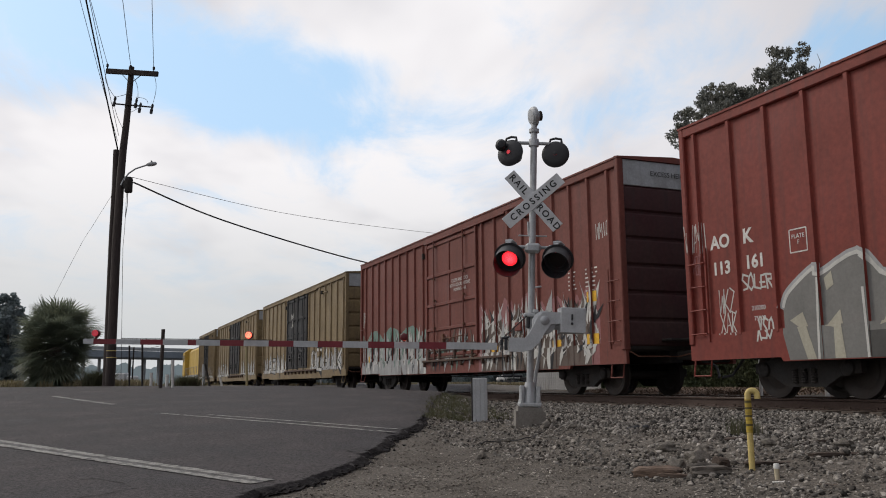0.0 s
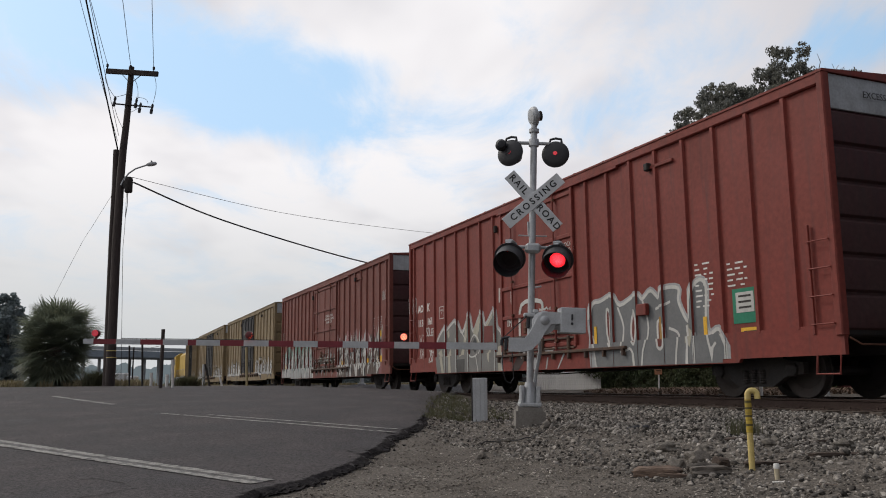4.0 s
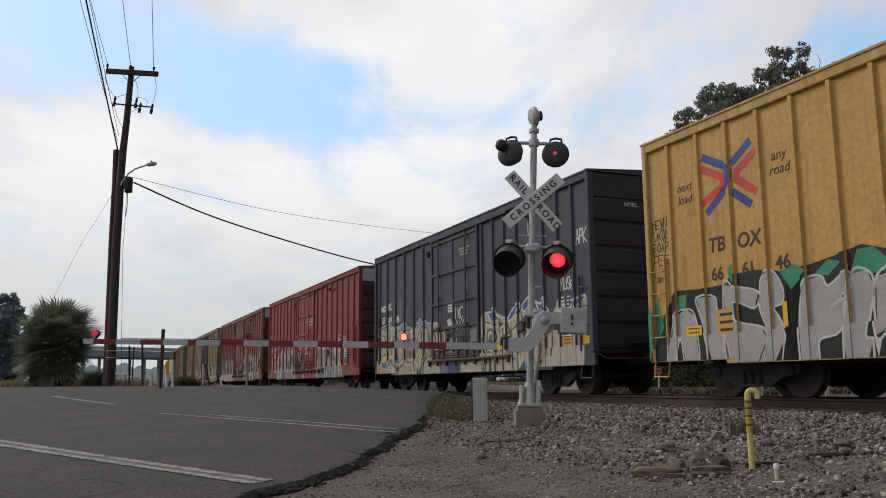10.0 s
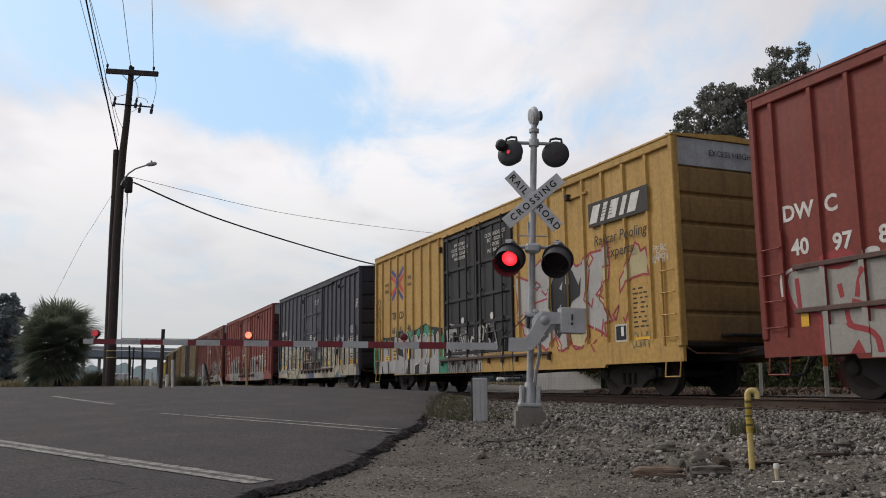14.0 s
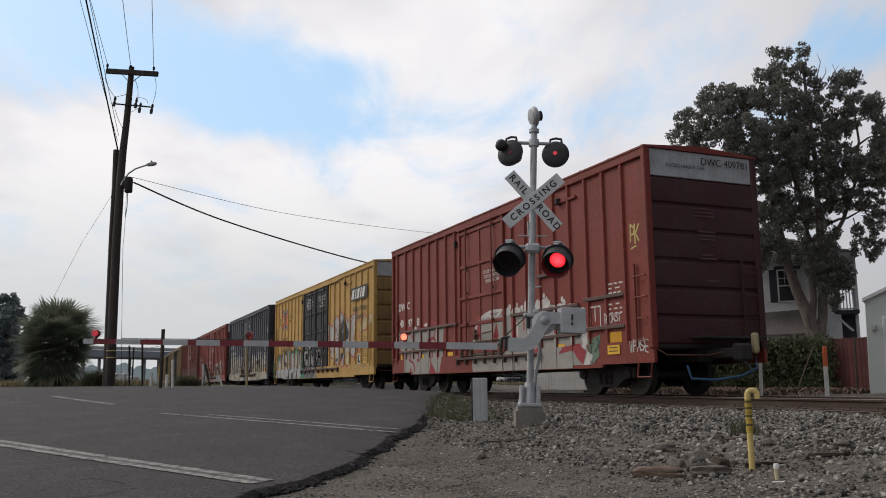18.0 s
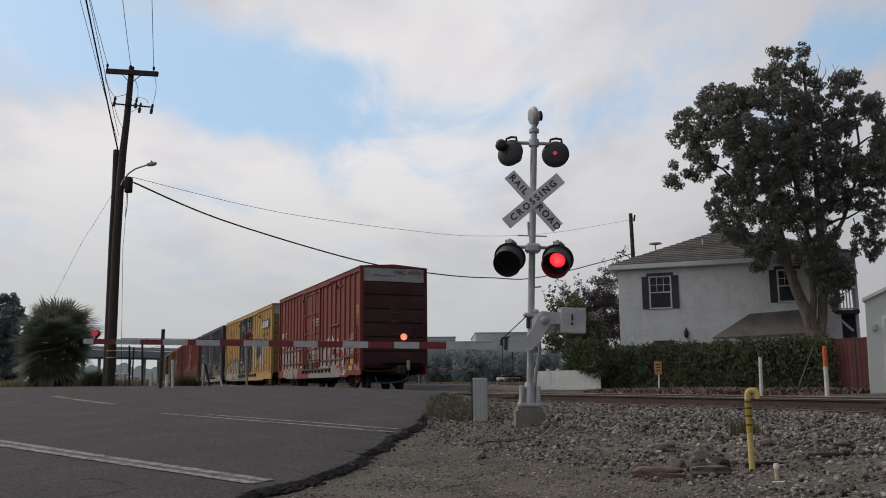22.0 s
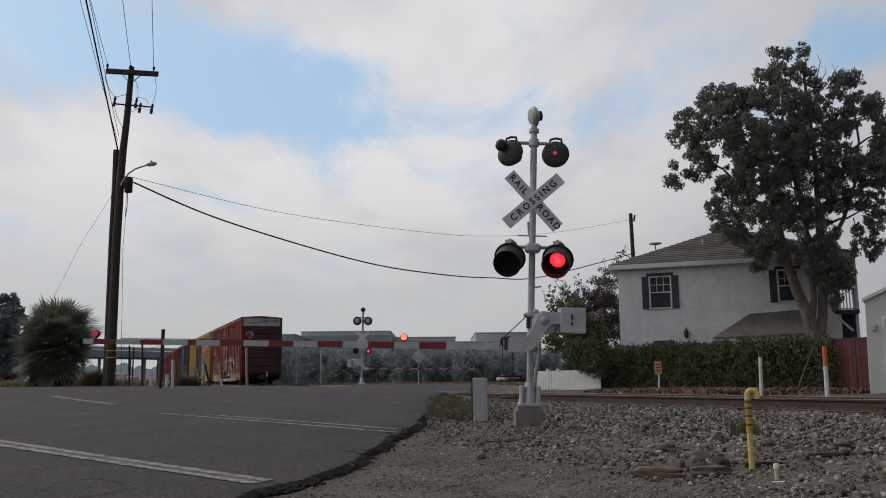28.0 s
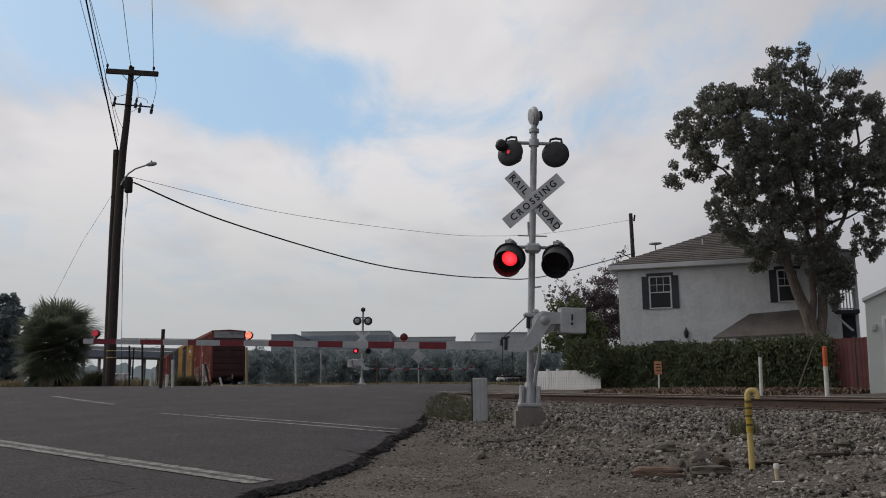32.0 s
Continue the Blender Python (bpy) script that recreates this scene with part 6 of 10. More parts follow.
sk.line([(11.78, 3.15), (12.53, 2.92), (12.73, 3.23), (13.12, 3.41), (13.31, 3.19), (13.86, 3.52), (14.1, 3.26), (14.33, 3.43), (14.79, 3.03), (14.99, 3.05), (15.4, 3.26), (15.9, 3.26), (16.14, 3.4), (16.18, 2.88), (15.91, 2.83), (15.94, 2.5), (15.62, 2.27), (15.92, 2.05), (16.2, 1.65), (15.96, 1.58), (16.05, 1.31), (15.6, 1.48), (15.18, 1.61), (15.29, 1.36), (15.01, 1.1), (14.74, 1.07), (14.42, 1.28), (14.37, 1.48), (14.41, 1.13), (14.12, 1.05), (13.71, 1.38), (13.37, 1.09), (12.83, 1.33), (12.48, 1.19), (12.5, 1.46), (12.15, 1.54), (12.08, 1.78), (11.82, 1.97), (11.94, 2.31), (11.8, 2.91)], .06, (0.33, 0.05, 0.06), 2, True, False)
sk.shape([(12.87, 1.17), (12.5, 1.46), (12.79, 1.83), (13.03, 1.7), (12.92, 1.43)], (0.50, 0.43, 0.24), 3)
sk.line([(12.87, 1.17), (12.5, 1.46), (12.79, 1.83), (13.03, 1.7), (12.92, 1.43)], .04, (0.33, 0.05, 0.06), 4, True, False)
sk.shape([(11.82, 1.97), (12.23, 2.13), (12.22, 1.77)], (0.50, 0.43, 0.24), 3)
sk.line([(11.82, 1.97), (12.23, 2.13), (12.22, 1.77)], .04, (0.33, 0.05, 0.06), 4, True, False)
sk.shape([(14.44, 1.43), (14.8, 1.69), (15.25, 1.6), (15.29, 1.36), (15.01, 1.1), (14.55, 1.17)], (0.50, 0.43, 0.24), 3)
sk.line([(14.44, 1.43), (14.8, 1.69), (15.25, 1.6), (15.29, 1.36), (15.01, 1.1), (14.55, 1.17)], .04, (0.33, 0.05, 0.06), 4, True, False)
sk.shape([(15.97, 2.85), (16.17, 2.88), (16.12, 2.57), (15.96, 2.5), (15.63, 2.29), (15.96, 2.13), (15.92, 2.05), (16.1, 1.84), (15.73, 2.16)], (0.50, 0.43, 0.24), 3)
sk.line([(15.97, 2.85), (16.17, 2.88), (16.12, 2.57), (15.96, 2.5), (15.63, 2.29), (15.96, 2.13), (15.92, 2.05), (16.1, 1.84), (15.73, 2.16)], .04, (0.33, 0.05, 0.06), 4, True, False)
sk.shape([(15.28, 3.04), (15.4, 3.25), (15.54, 3.12), (15.35, 2.94)], (0.50, 0.43, 0.24), 3)
sk.line([(15.28, 3.04), (15.4, 3.25), (15.54, 3.12), (15.35, 2.94)], .04, (0.33, 0.05, 0.06), 4, True, False)
sk.shape([(13.72, 1.48), (13.93, 1.31), (14.12, 1.07), (13.95, 1.08)], (0.50, 0.43, 0.24), 3)
sk.line([(13.72, 1.48), (13.93, 1.31), (14.12, 1.07), (13.95, 1.08)], .04, (0.33, 0.05, 0.06), 4, True, False)
sk.shape([(14.33, 3.38), (14.48, 3.09), (14.64, 2.91), (14.88, 2.57), (14.99, 2.75), (14.93, 2.32), (14.58, 2.21), (14.34, 1.94), (14.17, 1.6), (13.93, 1.36), (13.72, 1.53), (13.78, 1.89), (13.54, 2.13), (13.59, 2.66), (13.77, 2.95), (14.09, 3.16)], INK, 5)
sk.shape([(12.83, 1.39), (13.6, 1.56), (13.49, 1.48), (13.11, 1.31)], (0.05, 0.05, 0.055), 4)
sk.shape([(14.01, 2.58), (14.17, 2.74), (14.11, 2.52)], (0.42, 0.41, 0.39), 6)
sk.shape([(13.89, 2.04), (14.08, 2.19), (13.99, 1.91)], (0.42, 0.41, 0.39), 6)
sk.shape([(14.44, 3.05), (14.46, 2.63), (14.38, 2.65)], (0.42, 0.41, 0.39), 6)
sk.line([(11.78, 2.68), (11.94, 2.37)], .045, (0.33, 0.05, 0.06), 4, False, False)
sk.line([(12.87, 2.87), (13.06, 2.77), (12.89, 2.65), (12.78, 2.77), (12.87, 2.87)], .045, (0.33, 0.05, 0.06), 4, False, False)
sk.line([(12.66, 2.32), (13.49, 2.4)], .045, (0.33, 0.05, 0.06), 4, False, False)
sk.line([(15.37, 2.88), (15.26, 2.42), (15.17, 2.19), (15.41, 2.01), (15.48, 2.2)], .045, (0.33, 0.05, 0.06), 4, False, False)
sk.line([(13.83, 3.15), (13.61, 2.87)], .045, (0.33, 0.05, 0.06), 4, False, False)
sk.line([(13.15, 2.61), (13.33, 2.48), (13.54, 2.61)], .045, (0.33, 0.05, 0.06), 4, False, False)
sk.line([(15.77, 1.33), (15.86, 1.69)], .045, (0.33, 0.05, 0.06), 4, False, False)
sk.line([(15.96, 1.58), (16.36, 1.68), (16.48, 1.96), (16.23, 1.76), (16.36, 1.64)], .045, (0.33, 0.05, 0.06), 4, False, False)
sk.line([(16.63, 1.68), (16.74, 1.51), (16.87, 1.76)], .045, (0.33, 0.05, 0.06), 4, False, False)
sk.line([(15.56, 1.25), (15.39, 1.15), (15.53, 0.99)], .045, (0.33, 0.05, 0.06), 4, False, False)
sk.shape([(16.89, 2.85), (17.15, 3.24), (17.28, 3.16), (17.33, 3.03), (17.51, 3.08), (17.65, 2.49), (17.4, 2.53), (17.04, 2.5), (16.72, 2.4), (16.54, 2.23), (16.54, 2.52)], (0.46, 0.39, 0.22), 1)
sk.line([(16.89, 2.85), (17.15, 3.24), (17.28, 3.16), (17.33, 3.03), (17.51, 3.08), (17.65, 2.49), (17.4, 2.53), (17.04, 2.5), (16.72, 2.4), (16.54, 2.23), (16.54, 2.52)], .05, (0.33, 0.05, 0.06), 2, True, False)
sk.piece("spuos", 7.1, 9.2, 1.2, 1.72, (.13, .07), (INK, (0.50, 0.49, 0.46)), 4, R1, .35, .2)
sk.piece("rsa", 9.4, 10.7, 1.15, 1.8, (.13, .07), (INK, (0.48, 0.47, 0.44)), 4, R1, .35, .25)
for _ in range(46):                           # drips and chipped paint over the lower doors
    o, z = R1.uniform(7.0, 11.2), R1.uniform(1.0, 1.7)
    sk.poly([(o, z), (o + R1.uniform(.03, .12), z + .02), (o + .03, z + R1.uniform(.08, .35))], R1.choice((INK, (0.5, 0.49, 0.46), (0.30, 0.29, 0.28), (0.08, 0.08, 0.08))), 6)
sk.tag("tnezuornasalen", 6.95, .80, 2.3, .16, INK, 3, R1, .03)
# crossed-track emblem as plain bands
sk.line([(1.81, 4.51), (2.16, 4.33), (2.42, 4.18), (2.46, 3.96), (2.3, 3.75), (1.86, 3.45)], .15, (0.05, 0.07, 0.25), 1)
sk.line([(1.78, 4.29), (2.29, 4.03), (2.31, 3.88), (1.75, 3.63)], .15, (0.58, 0.07, 0.06), 1, False, False)
sk.line([(2.58, 4.24), (3.02, 4.51)], .15, (0.05, 0.07, 0.25), 1)
sk.line([(3.13, 4.3), (2.68, 4.06), (2.65, 3.91), (3.11, 3.59)], .15, (0.58, 0.07, 0.06), 1, False, False)
sk.line([(2.57, 3.68), (2.96, 3.4)], .15, (0.05, 0.07, 0.25), 1)
for _ in range(40):                           # grey brush marks inside the silver lettering
    o, z = R1.uniform(11.9, 16.2), R1.uniform(1.2, 2.9)
    a, h = R1.uniform(-.15, .15), R1.uniform(.15, .5)
    if any(abs(o - c) < .55 for c in (12.3, 12.9, 15.2)):
        sk.poly([(o, z), (o + .06, z + .03), (o + a, z + h)], R1.choice(((0.33, 0.325, 0.32), (0.30, 0.30, 0.31), (0.44, 0.43, 0.40))), 3)
sk.tag("peak", 17.75, 2.92, .42, .14, WHITE, 1, R1, .02)
sk.tag("karen", 17.72, 2.72, .5, .15, WHITE, 1, R1, .02)
for i, w_ in enumerate(("hewn", "sakor", "roap", "pee")):
    sk.tag(w_, .15, 3.38 - i * .25, .5, .2, INK, 1, R1, .02)
sk.tag("ouwn", 16.95, 1.0, .6, .34, (0.16, 0.17, 0.10), 1, R1, .025)
sk.build(car)
side_text(car, L, "2016", .40, 2.33, .16, TXT_BLACK, .002)
side_text(car, L, "next\nload", 1.22, 3.94, .25, TXT_BLACK, shear=.2)
side_text(car, L, "any\nroad", 3.68, 3.98, .25, TXT_BLACK, shear=.2)
for tx, o, z, s in (("TB", 2.04, 2.79, .38), ("OX", 2.86, 2.77, .38), ("66", 2.02, 2.25, .33), ("61", 2.82, 2.25, .33), ("46", 3.62, 2.26, .33)):
    side_text(car, L, tx, o, z, s, TXT_BLACK, shear=.12 if tx in ("TB", "OX") else 0, bold=.008)
# dark maker's plate with pale slanted bars
ox = L / 2 - 16.62
part("emblem_plate", Geo().box((ox, HALF - .008, 4.10), (2.25, .006, .56), 0), TXT_BLACK, car, "dark sign panel with pale slanted shapes")
for dx, w in ((.85, .30), (.48, .16), (.12, .30), (-.26, .16), (-.62, .30)):
    part("emblem_bar", Geo().prism([(3.90, ox + dx + w / 2 + .09), (3.90, ox + dx - w / 2 + .09), (4.30, ox + dx - w / 2 - .09), (4.30, ox + dx + w / 2 - .09)], 1, HALF - .004, HALF), TXT_WHITE, car)
for i in range(4):
    part("emblem_line", Geo().box((ox + .42, HALF - .002, 4.0 + i * .07), (.5, .004, .02), 0), TXT_BLACK, car)
side_text(car, L, "Railcar Pooling\nExperts", 16.65, 3.30, .33, TXT_BLACK, .055, shear=.15)
side_text(car, L, "IMPORTANT\nCLOSE THIS DOOR\nBEFORE CLOSING\nMAIN DOOR", 8.15, 4.36, .145, TXT_WHITE, .035)
side_text(car, L, "CLOSE AND LOCK\nBOTH DOORS\nBEFORE\nMOVING CAR", 10.6, 4.3, .155, TXT_WHITE, .035)
for o in (8.35, 10.35):
    part("dial", Geo().lathe([(.10, 0), (.10, .006)], (L / 2 - o, HALF - .02, 2.2), pose(0, 0, 0, -90), 18), TXT_WHITE, car)
    label_plate(car, L, o, 1.9, .3, .3, spray((0.10, 0.10, 0.11)), 2, .05)
label_plate(car, L, 16.54, 1.33, .44, .42, spray(WHITE), 0, .016)
label_plate(car, L, 16.54, 1.35, .36, .30, spray(INK), 0, .022)
part("stencil", Geo().box((L / 2 - 16.6, HALF - .044, 1.38), (.1, .004, .2), 0), TXT_WHITE, car)
label_plate(car, L, 1.3, 1.25, .44, .2, REFLECT, 2, .016)
label_plate(car, L, 2.2, 1.35, .5, .5, spray((0.52, 0.30, 0.06)), 3, .012)
label_plate(car, L, 17.3, 1.1, .5, .26, REFLECT, 2, .016)
reflectors(car, L, ((3.6, 1.4, .1, .42), (6.8, 1.35, .12, .45), (9.6, 2.3, .1, .5), (12.55, 1.3, .12, .5), (14.9, 1.6, .1, .4)))
stencil_bars(car, L, 17.25, 2.25, .5, 9, .1, TXT_BLACK, R1)
stencil_bars(car, L, 11.4, 3.2, .5, 4, .1, None, R1)
end_text(car, L, "EXCESS HEIGHT CAR", -.2, 4.9, .17, TXT_BLACK)

# the last car
L = 15.7
posts = [.5] + spaced(1.35, 5.75, 7) + spaced(9.6, 14.78, 8)
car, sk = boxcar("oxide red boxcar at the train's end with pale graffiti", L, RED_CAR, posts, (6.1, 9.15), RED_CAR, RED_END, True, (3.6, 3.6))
train["d"] = car, L, -45.86 - L / 2
DUSTY = (0.30, 0.27, 0.26)
sk.shape([(6.95, 1.25), (7.21, 1.91), (7.76, 2.17), (9.01, 2.33), (9.52, 2.21), (10.34, 2.23), (10.94, 2.31), (11.75, 2.2), (12.25, 2.11), (12.71, 1.94), (13.03, 1.82), (13.1, 1.41), (13.18, 1.19), (13.27, 1.01), (13.41, 0.82), (13.23, 0.72), (7.02, 0.72)], (0.315, 0.295, 0.268), 1)
sk.blob((9.27, 2.24), 0.14, 0.12, (0.56, 0.545, 0.52), 2, 12)
sk.blob((9.78, 2.22), 0.2, 0.1, (0.56, 0.545, 0.52), 2, 12)
sk.blob((10.49, 2.29), 0.24, 0.16, (0.56, 0.545, 0.52), 2, 12)
sk.blob((10.94, 2.26), 0.16, 0.16, (0.56, 0.545, 0.52), 2, 12)
sk.blob((11.29, 2.27), 0.26, 0.14, (0.56, 0.545, 0.52), 2, 12)
sk.blob((12, 2.12), 0.22, 0.1, (0.56, 0.545, 0.52), 2, 12)
sk.blob((12.6, 2.01), 0.28, 0.16, (0.56, 0.545, 0.52), 2, 12)
sk.blob((12.98, 1.82), 0.18, 0.18, (0.56, 0.545, 0.52), 2, 12)
sk.blob((13.04, 1.55), 0.13, 0.24, (0.56, 0.545, 0.52), 2, 12)
sk.blob((13.1, 1.3), 0.12, 0.26, (0.56, 0.545, 0.52), 2, 12)
sk.blob((10.69, 2.48), 0.06, 0.07, (0.56, 0.545, 0.52), 2, 12)
sk.blob((11.24, 2.48), 0.06, 0.07, (0.56, 0.545, 0.52), 2, 12)
sk.blob((11.37, 2.37), 0.07, 0.08, (0.56, 0.545, 0.52), 2, 12)
sk.blob((12.12, 2.31), 0.06, 0.07, (0.56, 0.545, 0.52), 2, 12)
sk.blob((12.21, 2.23), 0.07, 0.08, (0.56, 0.545, 0.52), 2, 12)
sk.blob((13.04, 1.96), 0.1, 0.08, (0.56, 0.545, 0.52), 2, 12)
sk.blob((9.36, 2.35), 0.09, 0.08, (0.56, 0.545, 0.52), 2, 12)
sk.blob((10.06, 2.28), 0.08, 0.07, (0.56, 0.545, 0.52), 2, 12)
sk.blob((9.79, 2.38), 0.05, 0.06, (0.56, 0.545, 0.52), 2, 12)
sk.shape([(9.57, 2.15), (9.75, 1.97), (9.82, 1.53), (9.62, 1.3), (9.52, 1.77)], (0.30, 0.042, 0.048), 3)
sk.shape([(10.11, 2.15), (10.3, 1.81), (10.13, 1.64)], (0.30, 0.042, 0.048), 3)
sk.shape([(11.31, 2.01), (11.53, 1.89), (11.47, 1.53), (11.31, 1.71)], (0.30, 0.042, 0.048), 3)
sk.shape([(10.44, 1.36), (10.87, 1.8), (10.89, 1.6), (10.65, 1.39)], (0.30, 0.042, 0.048), 3)
sk.shape([(11.79, 1.5), (11.89, 1.71), (12.68, 1.72), (12.23, 1.93), (12.94, 1.83), (13.08, 1.55), (12.99, 1.42), (12.72, 1.52)], (0.30, 0.042, 0.048), 3)
sk.shape([(11.96, 0.99), (12.16, 1.15), (12.86, 1.21), (13.19, 1.01), (13.04, 0.83), (12.77, 0.89), (12.62, 1.05)], (0.30, 0.042, 0.048), 3)
sk.shape([(10.64, 0.94), (10.85, 1.25), (11.15, 1.31), (11.06, 1.07), (10.78, 0.95)], (0.30, 0.042, 0.048), 3)
sk.shape([(12.36, 0.74), (13.06, 0.85), (13.06, 0.72), (11.98, 0.72)], (0.30, 0.042, 0.048), 3)
sk.shape([(7.34, 2.21), (7.66, 2.27), (7.54, 1.7), (7.35, 1.47)], (0.30, 0.042, 0.048), 3)
sk.shape([(8.4, 1.64), (8.62, 1.97), (8.74, 1.61), (8.47, 1.28)], (0.30, 0.042, 0.048), 3)
sk.shape([(8.6, 2.18), (9.01, 2.29), (9.07, 2.19)], (0.30, 0.042, 0.048), 3)
sk.shape([(12.83, 1.43), (13.08, 1.41), (13.19, 1.13), (13.02, 1.2)], (0.56, 0.545, 0.52), 4)
sk.shape([(13.06, 0.72), (13.27, 1.01), (13.46, 0.9), (13.25, 0.72)], (0.56, 0.545, 0.52), 4)
sk.shape([(9.75, 1.97), (9.85, 1.69), (9.79, 1.37), (9.73, 1.64)], (0.56, 0.545, 0.52), 4)
sk.shape([(10.89, 1.75), (10.93, 1.6), (10.83, 1.43)], (0.56, 0.545, 0.52), 4)
sk.line([(7.06, 1.22), (7.16, 1.79), (7.61, 2.16), (8.17, 2.3), (8.64, 2.31), (9.1, 2.29)], 0.09, (0.56, 0.545, 0.52), 3)
sk.line([(7.86, 2.16), (8.16, 2.22), (8.44, 2.12), (8.91, 2.25)], 0.07, (0.56, 0.545, 0.52), 4)
sk.line([(6.51, 0.72), (9.23, 0.72), (12.11, 0.72)], 0.09, (0.30, 0.042, 0.048), 4)
sk.shape([(13.3, 1.27), (13.71, 1.36), (13.73, 0.9), (13.46, 0.81), (13.32, 1.01)], (0.135, 0.19, 0.14), 2)
sk.line([(13.44, 1.17), (13.38, 0.92)], 0.06, (0.05, 0.07, 0.055), 3)
sk.line([(13.6, 1.28), (13.69, 1.11), (13.55, 0.99)], 0.06, (0.05, 0.07, 0.055), 3)
sk.shape([(0.65, 2.11), (1.06, 2.12), (1.48, 2.12), (2.04, 2.11), (2.51, 2.15), (2.96, 2.19), (3.49, 2.16), (4.09, 2.17), (4.77, 2.16), (4.61, 0.72), (2.31, 0.72), (1.91, 0.72), (1.85, 0.79), (1.29, 0.81), (1.26, 1.32), (0.73, 1.41), (0.56, 1.85)], (0.315, 0.295, 0.268), 1)
sk.line([(1.26, 0.86), (1.19, 1.32), (0.73, 1.43), (0.56, 1.85), (0.68, 2.11), (2.05, 2.13), (2.96, 2.19), (4.09, 2.17), (4.69, 2.16)], 0.08, (0.30, 0.042, 0.048), 2)
sk.line([(0.51, 1.69), (0.51, 2.02), (0.74, 2.13)], 0.05, (0.56, 0.545, 0.52), 3)
sk.blob((1.63, 2.16), 0.34, 0.16, (0.30, 0.042, 0.048), 2, 12)
sk.blob((3.26, 2.22), 0.34, 0.18, (0.30, 0.042, 0.048), 2, 12)
sk.blob((3.83, 2.25), 0.32, 0.14, (0.30, 0.042, 0.048), 2, 12)
sk.blob((2.26, 2.2), 0.14, 0.07, (0.56, 0.545, 0.52), 3, 12)
sk.blob((1.1, 2.11), 0.18, 0.06, (0.56, 0.545, 0.52), 3, 12)
sk.blob((3.27, 2.27), 0.2, 0.06, (0.56, 0.545, 0.52), 3, 12)
sk.line([(1.62, 1.75), (1.65, 1.59)], 0.09, (0.30, 0.042, 0.048), 3)
sk.line([(1.93, 1.57), (1.99, 1.81), (2.1, 1.95)], 0.09, (0.30, 0.042, 0.048), 3)
sk.line([(0.81, 1.4), (0.78, 1.93)], 0.09, (0.30, 0.042, 0.048), 3)
sk.line([(1.85, 1.48), (2.25, 1.38), (2.76, 1.36)], 0.09, (0.30, 0.042, 0.048), 3)
sk.line([(2.53, 1.62), (2.71, 1.55), (3.04, 1.57), (2.64, 1.51)], 0.09, (0.30, 0.042, 0.048), 3)
sk.line([(2.56, 1.28), (2.58, 1.09), (2.73, 1.13)], 0.09, (0.30, 0.042, 0.048), 3)
sk.line([(3.94, 1.79), (3.84, 1.79), (3.61, 1.74), (3.38, 1.67)], 0.09, (0.30, 0.042, 0.048), 3)
sk.line([(3.94, 1.79), (4.09, 1.65), (4.1, 1.43)], 0.09, (0.30, 0.042, 0.048), 3)
sk.line([(3.35, 1.4), (3.59, 1.52), (3.8, 1.59), (3.78, 1.46)], 0.09, (0.30, 0.042, 0.048), 3)
sk.line([(4.33, 1.49), (4.32, 1.24), (4.39, 1.11)], 0.09, (0.30, 0.042, 0.048), 3)
sk.line([(3.11, 0.72), (3.29, 0.73), (3.83, 0.72)], 0.09, (0.30, 0.042, 0.048), 3)
sk.line([(2.37, 0.72), (2.32, 0.82), (2.15, 1.02), (1.79, 1.13), (1.72, 1.34)], 0.09, (0.30, 0.042, 0.048), 3)
sk.line([(3.79, 1.33), (3.76, 1.02)], 0.09, (0.30, 0.042, 0.048), 3)
sk.line([(4.13, 2.08), (3.95, 1.84)], 0.09, (0.30, 0.042, 0.048), 3)
sk.shape([(3.52, 0.77), (3.76, 1.02), (4.24, 0.72), (3.62, 0.72)], (0.30, 0.042, 0.048), 3)
sk.shape([(1.76, 0.84), (1.93, 0.91), (2.18, 0.72), (1.91, 0.72)], (0.30, 0.042, 0.048), 3)
sk.shape([(4.56, 0.89), (4.64, 0.97), (4.61, 0.72), (4.49, 0.72)], (0.30, 0.042, 0.048), 3)
sk.tag("pk", 14.98, 3.25, .34, .36, (0.50, 0.42, 0.14), 1, R1, .045)
sk.stroke([(15.02, 3.12), (15.2, 3.16)], .04, (0.50, 0.42, 0.14), 1)
sk.tag("wpase", 14.86, .92, .66, .26, WHITE, 2, R1, .028)
sk.tag("roast", 13.98, 1.60, .56, .18, WHITE, 2, R1, .026)
sk.build(car)
for z, a, b in ((2.13, .75, 5.9), (1.42, .75, 5.9), (2.11, 9.5, 12.9), (1.42, 9.4, 12.95), (2.98, 11.0, 12.4), (2.18, 13.15, 14.75), (1.50, 13.15, 14.75)):
    part("side_brace", Geo().box((L / 2 - (a + b) / 2, HALF - .03, z), (b - a, .06, .085), .012), GRIMY_RED, car, "grimy horizontal brace across the posts")
for tx, o, z in (("DW", .90, 3.04), ("C", 1.58, 3.05), ("40", .90, 2.45), ("97", 1.74, 2.42), ("81", 2.58, 2.41)):
    side_text(car, L, tx, o, z, .37, TXT_WHITE, bold=.010)
side_text(car, L, "CLOSE AND LOCK\nDOORS BEFORE\nMOVING CAR", 8.4, 3.35, .14, TXT_WHITE, .035)
for dx, dz, w, h in ((0, .24, .44, .03), (0, -.24, .44, .03), (-.21, 0, .03, .48), (.21, 0, .03, .48), (0, .06, .03, .3)):
    part("stencil_frame", Geo().box((L / 2 - 13.55 + dx, HALF - .062, 1.76 + dz), (w, .003, h), 0), TXT_WHITE, car)
label_plate(car, L, 14.3, 1.26, .5, .26, spray((0.60, 0.30, 0.02)), 0)
label_plate(car, L, 14.3, 1.0, .46, .2, REFLECT, 2, .06)
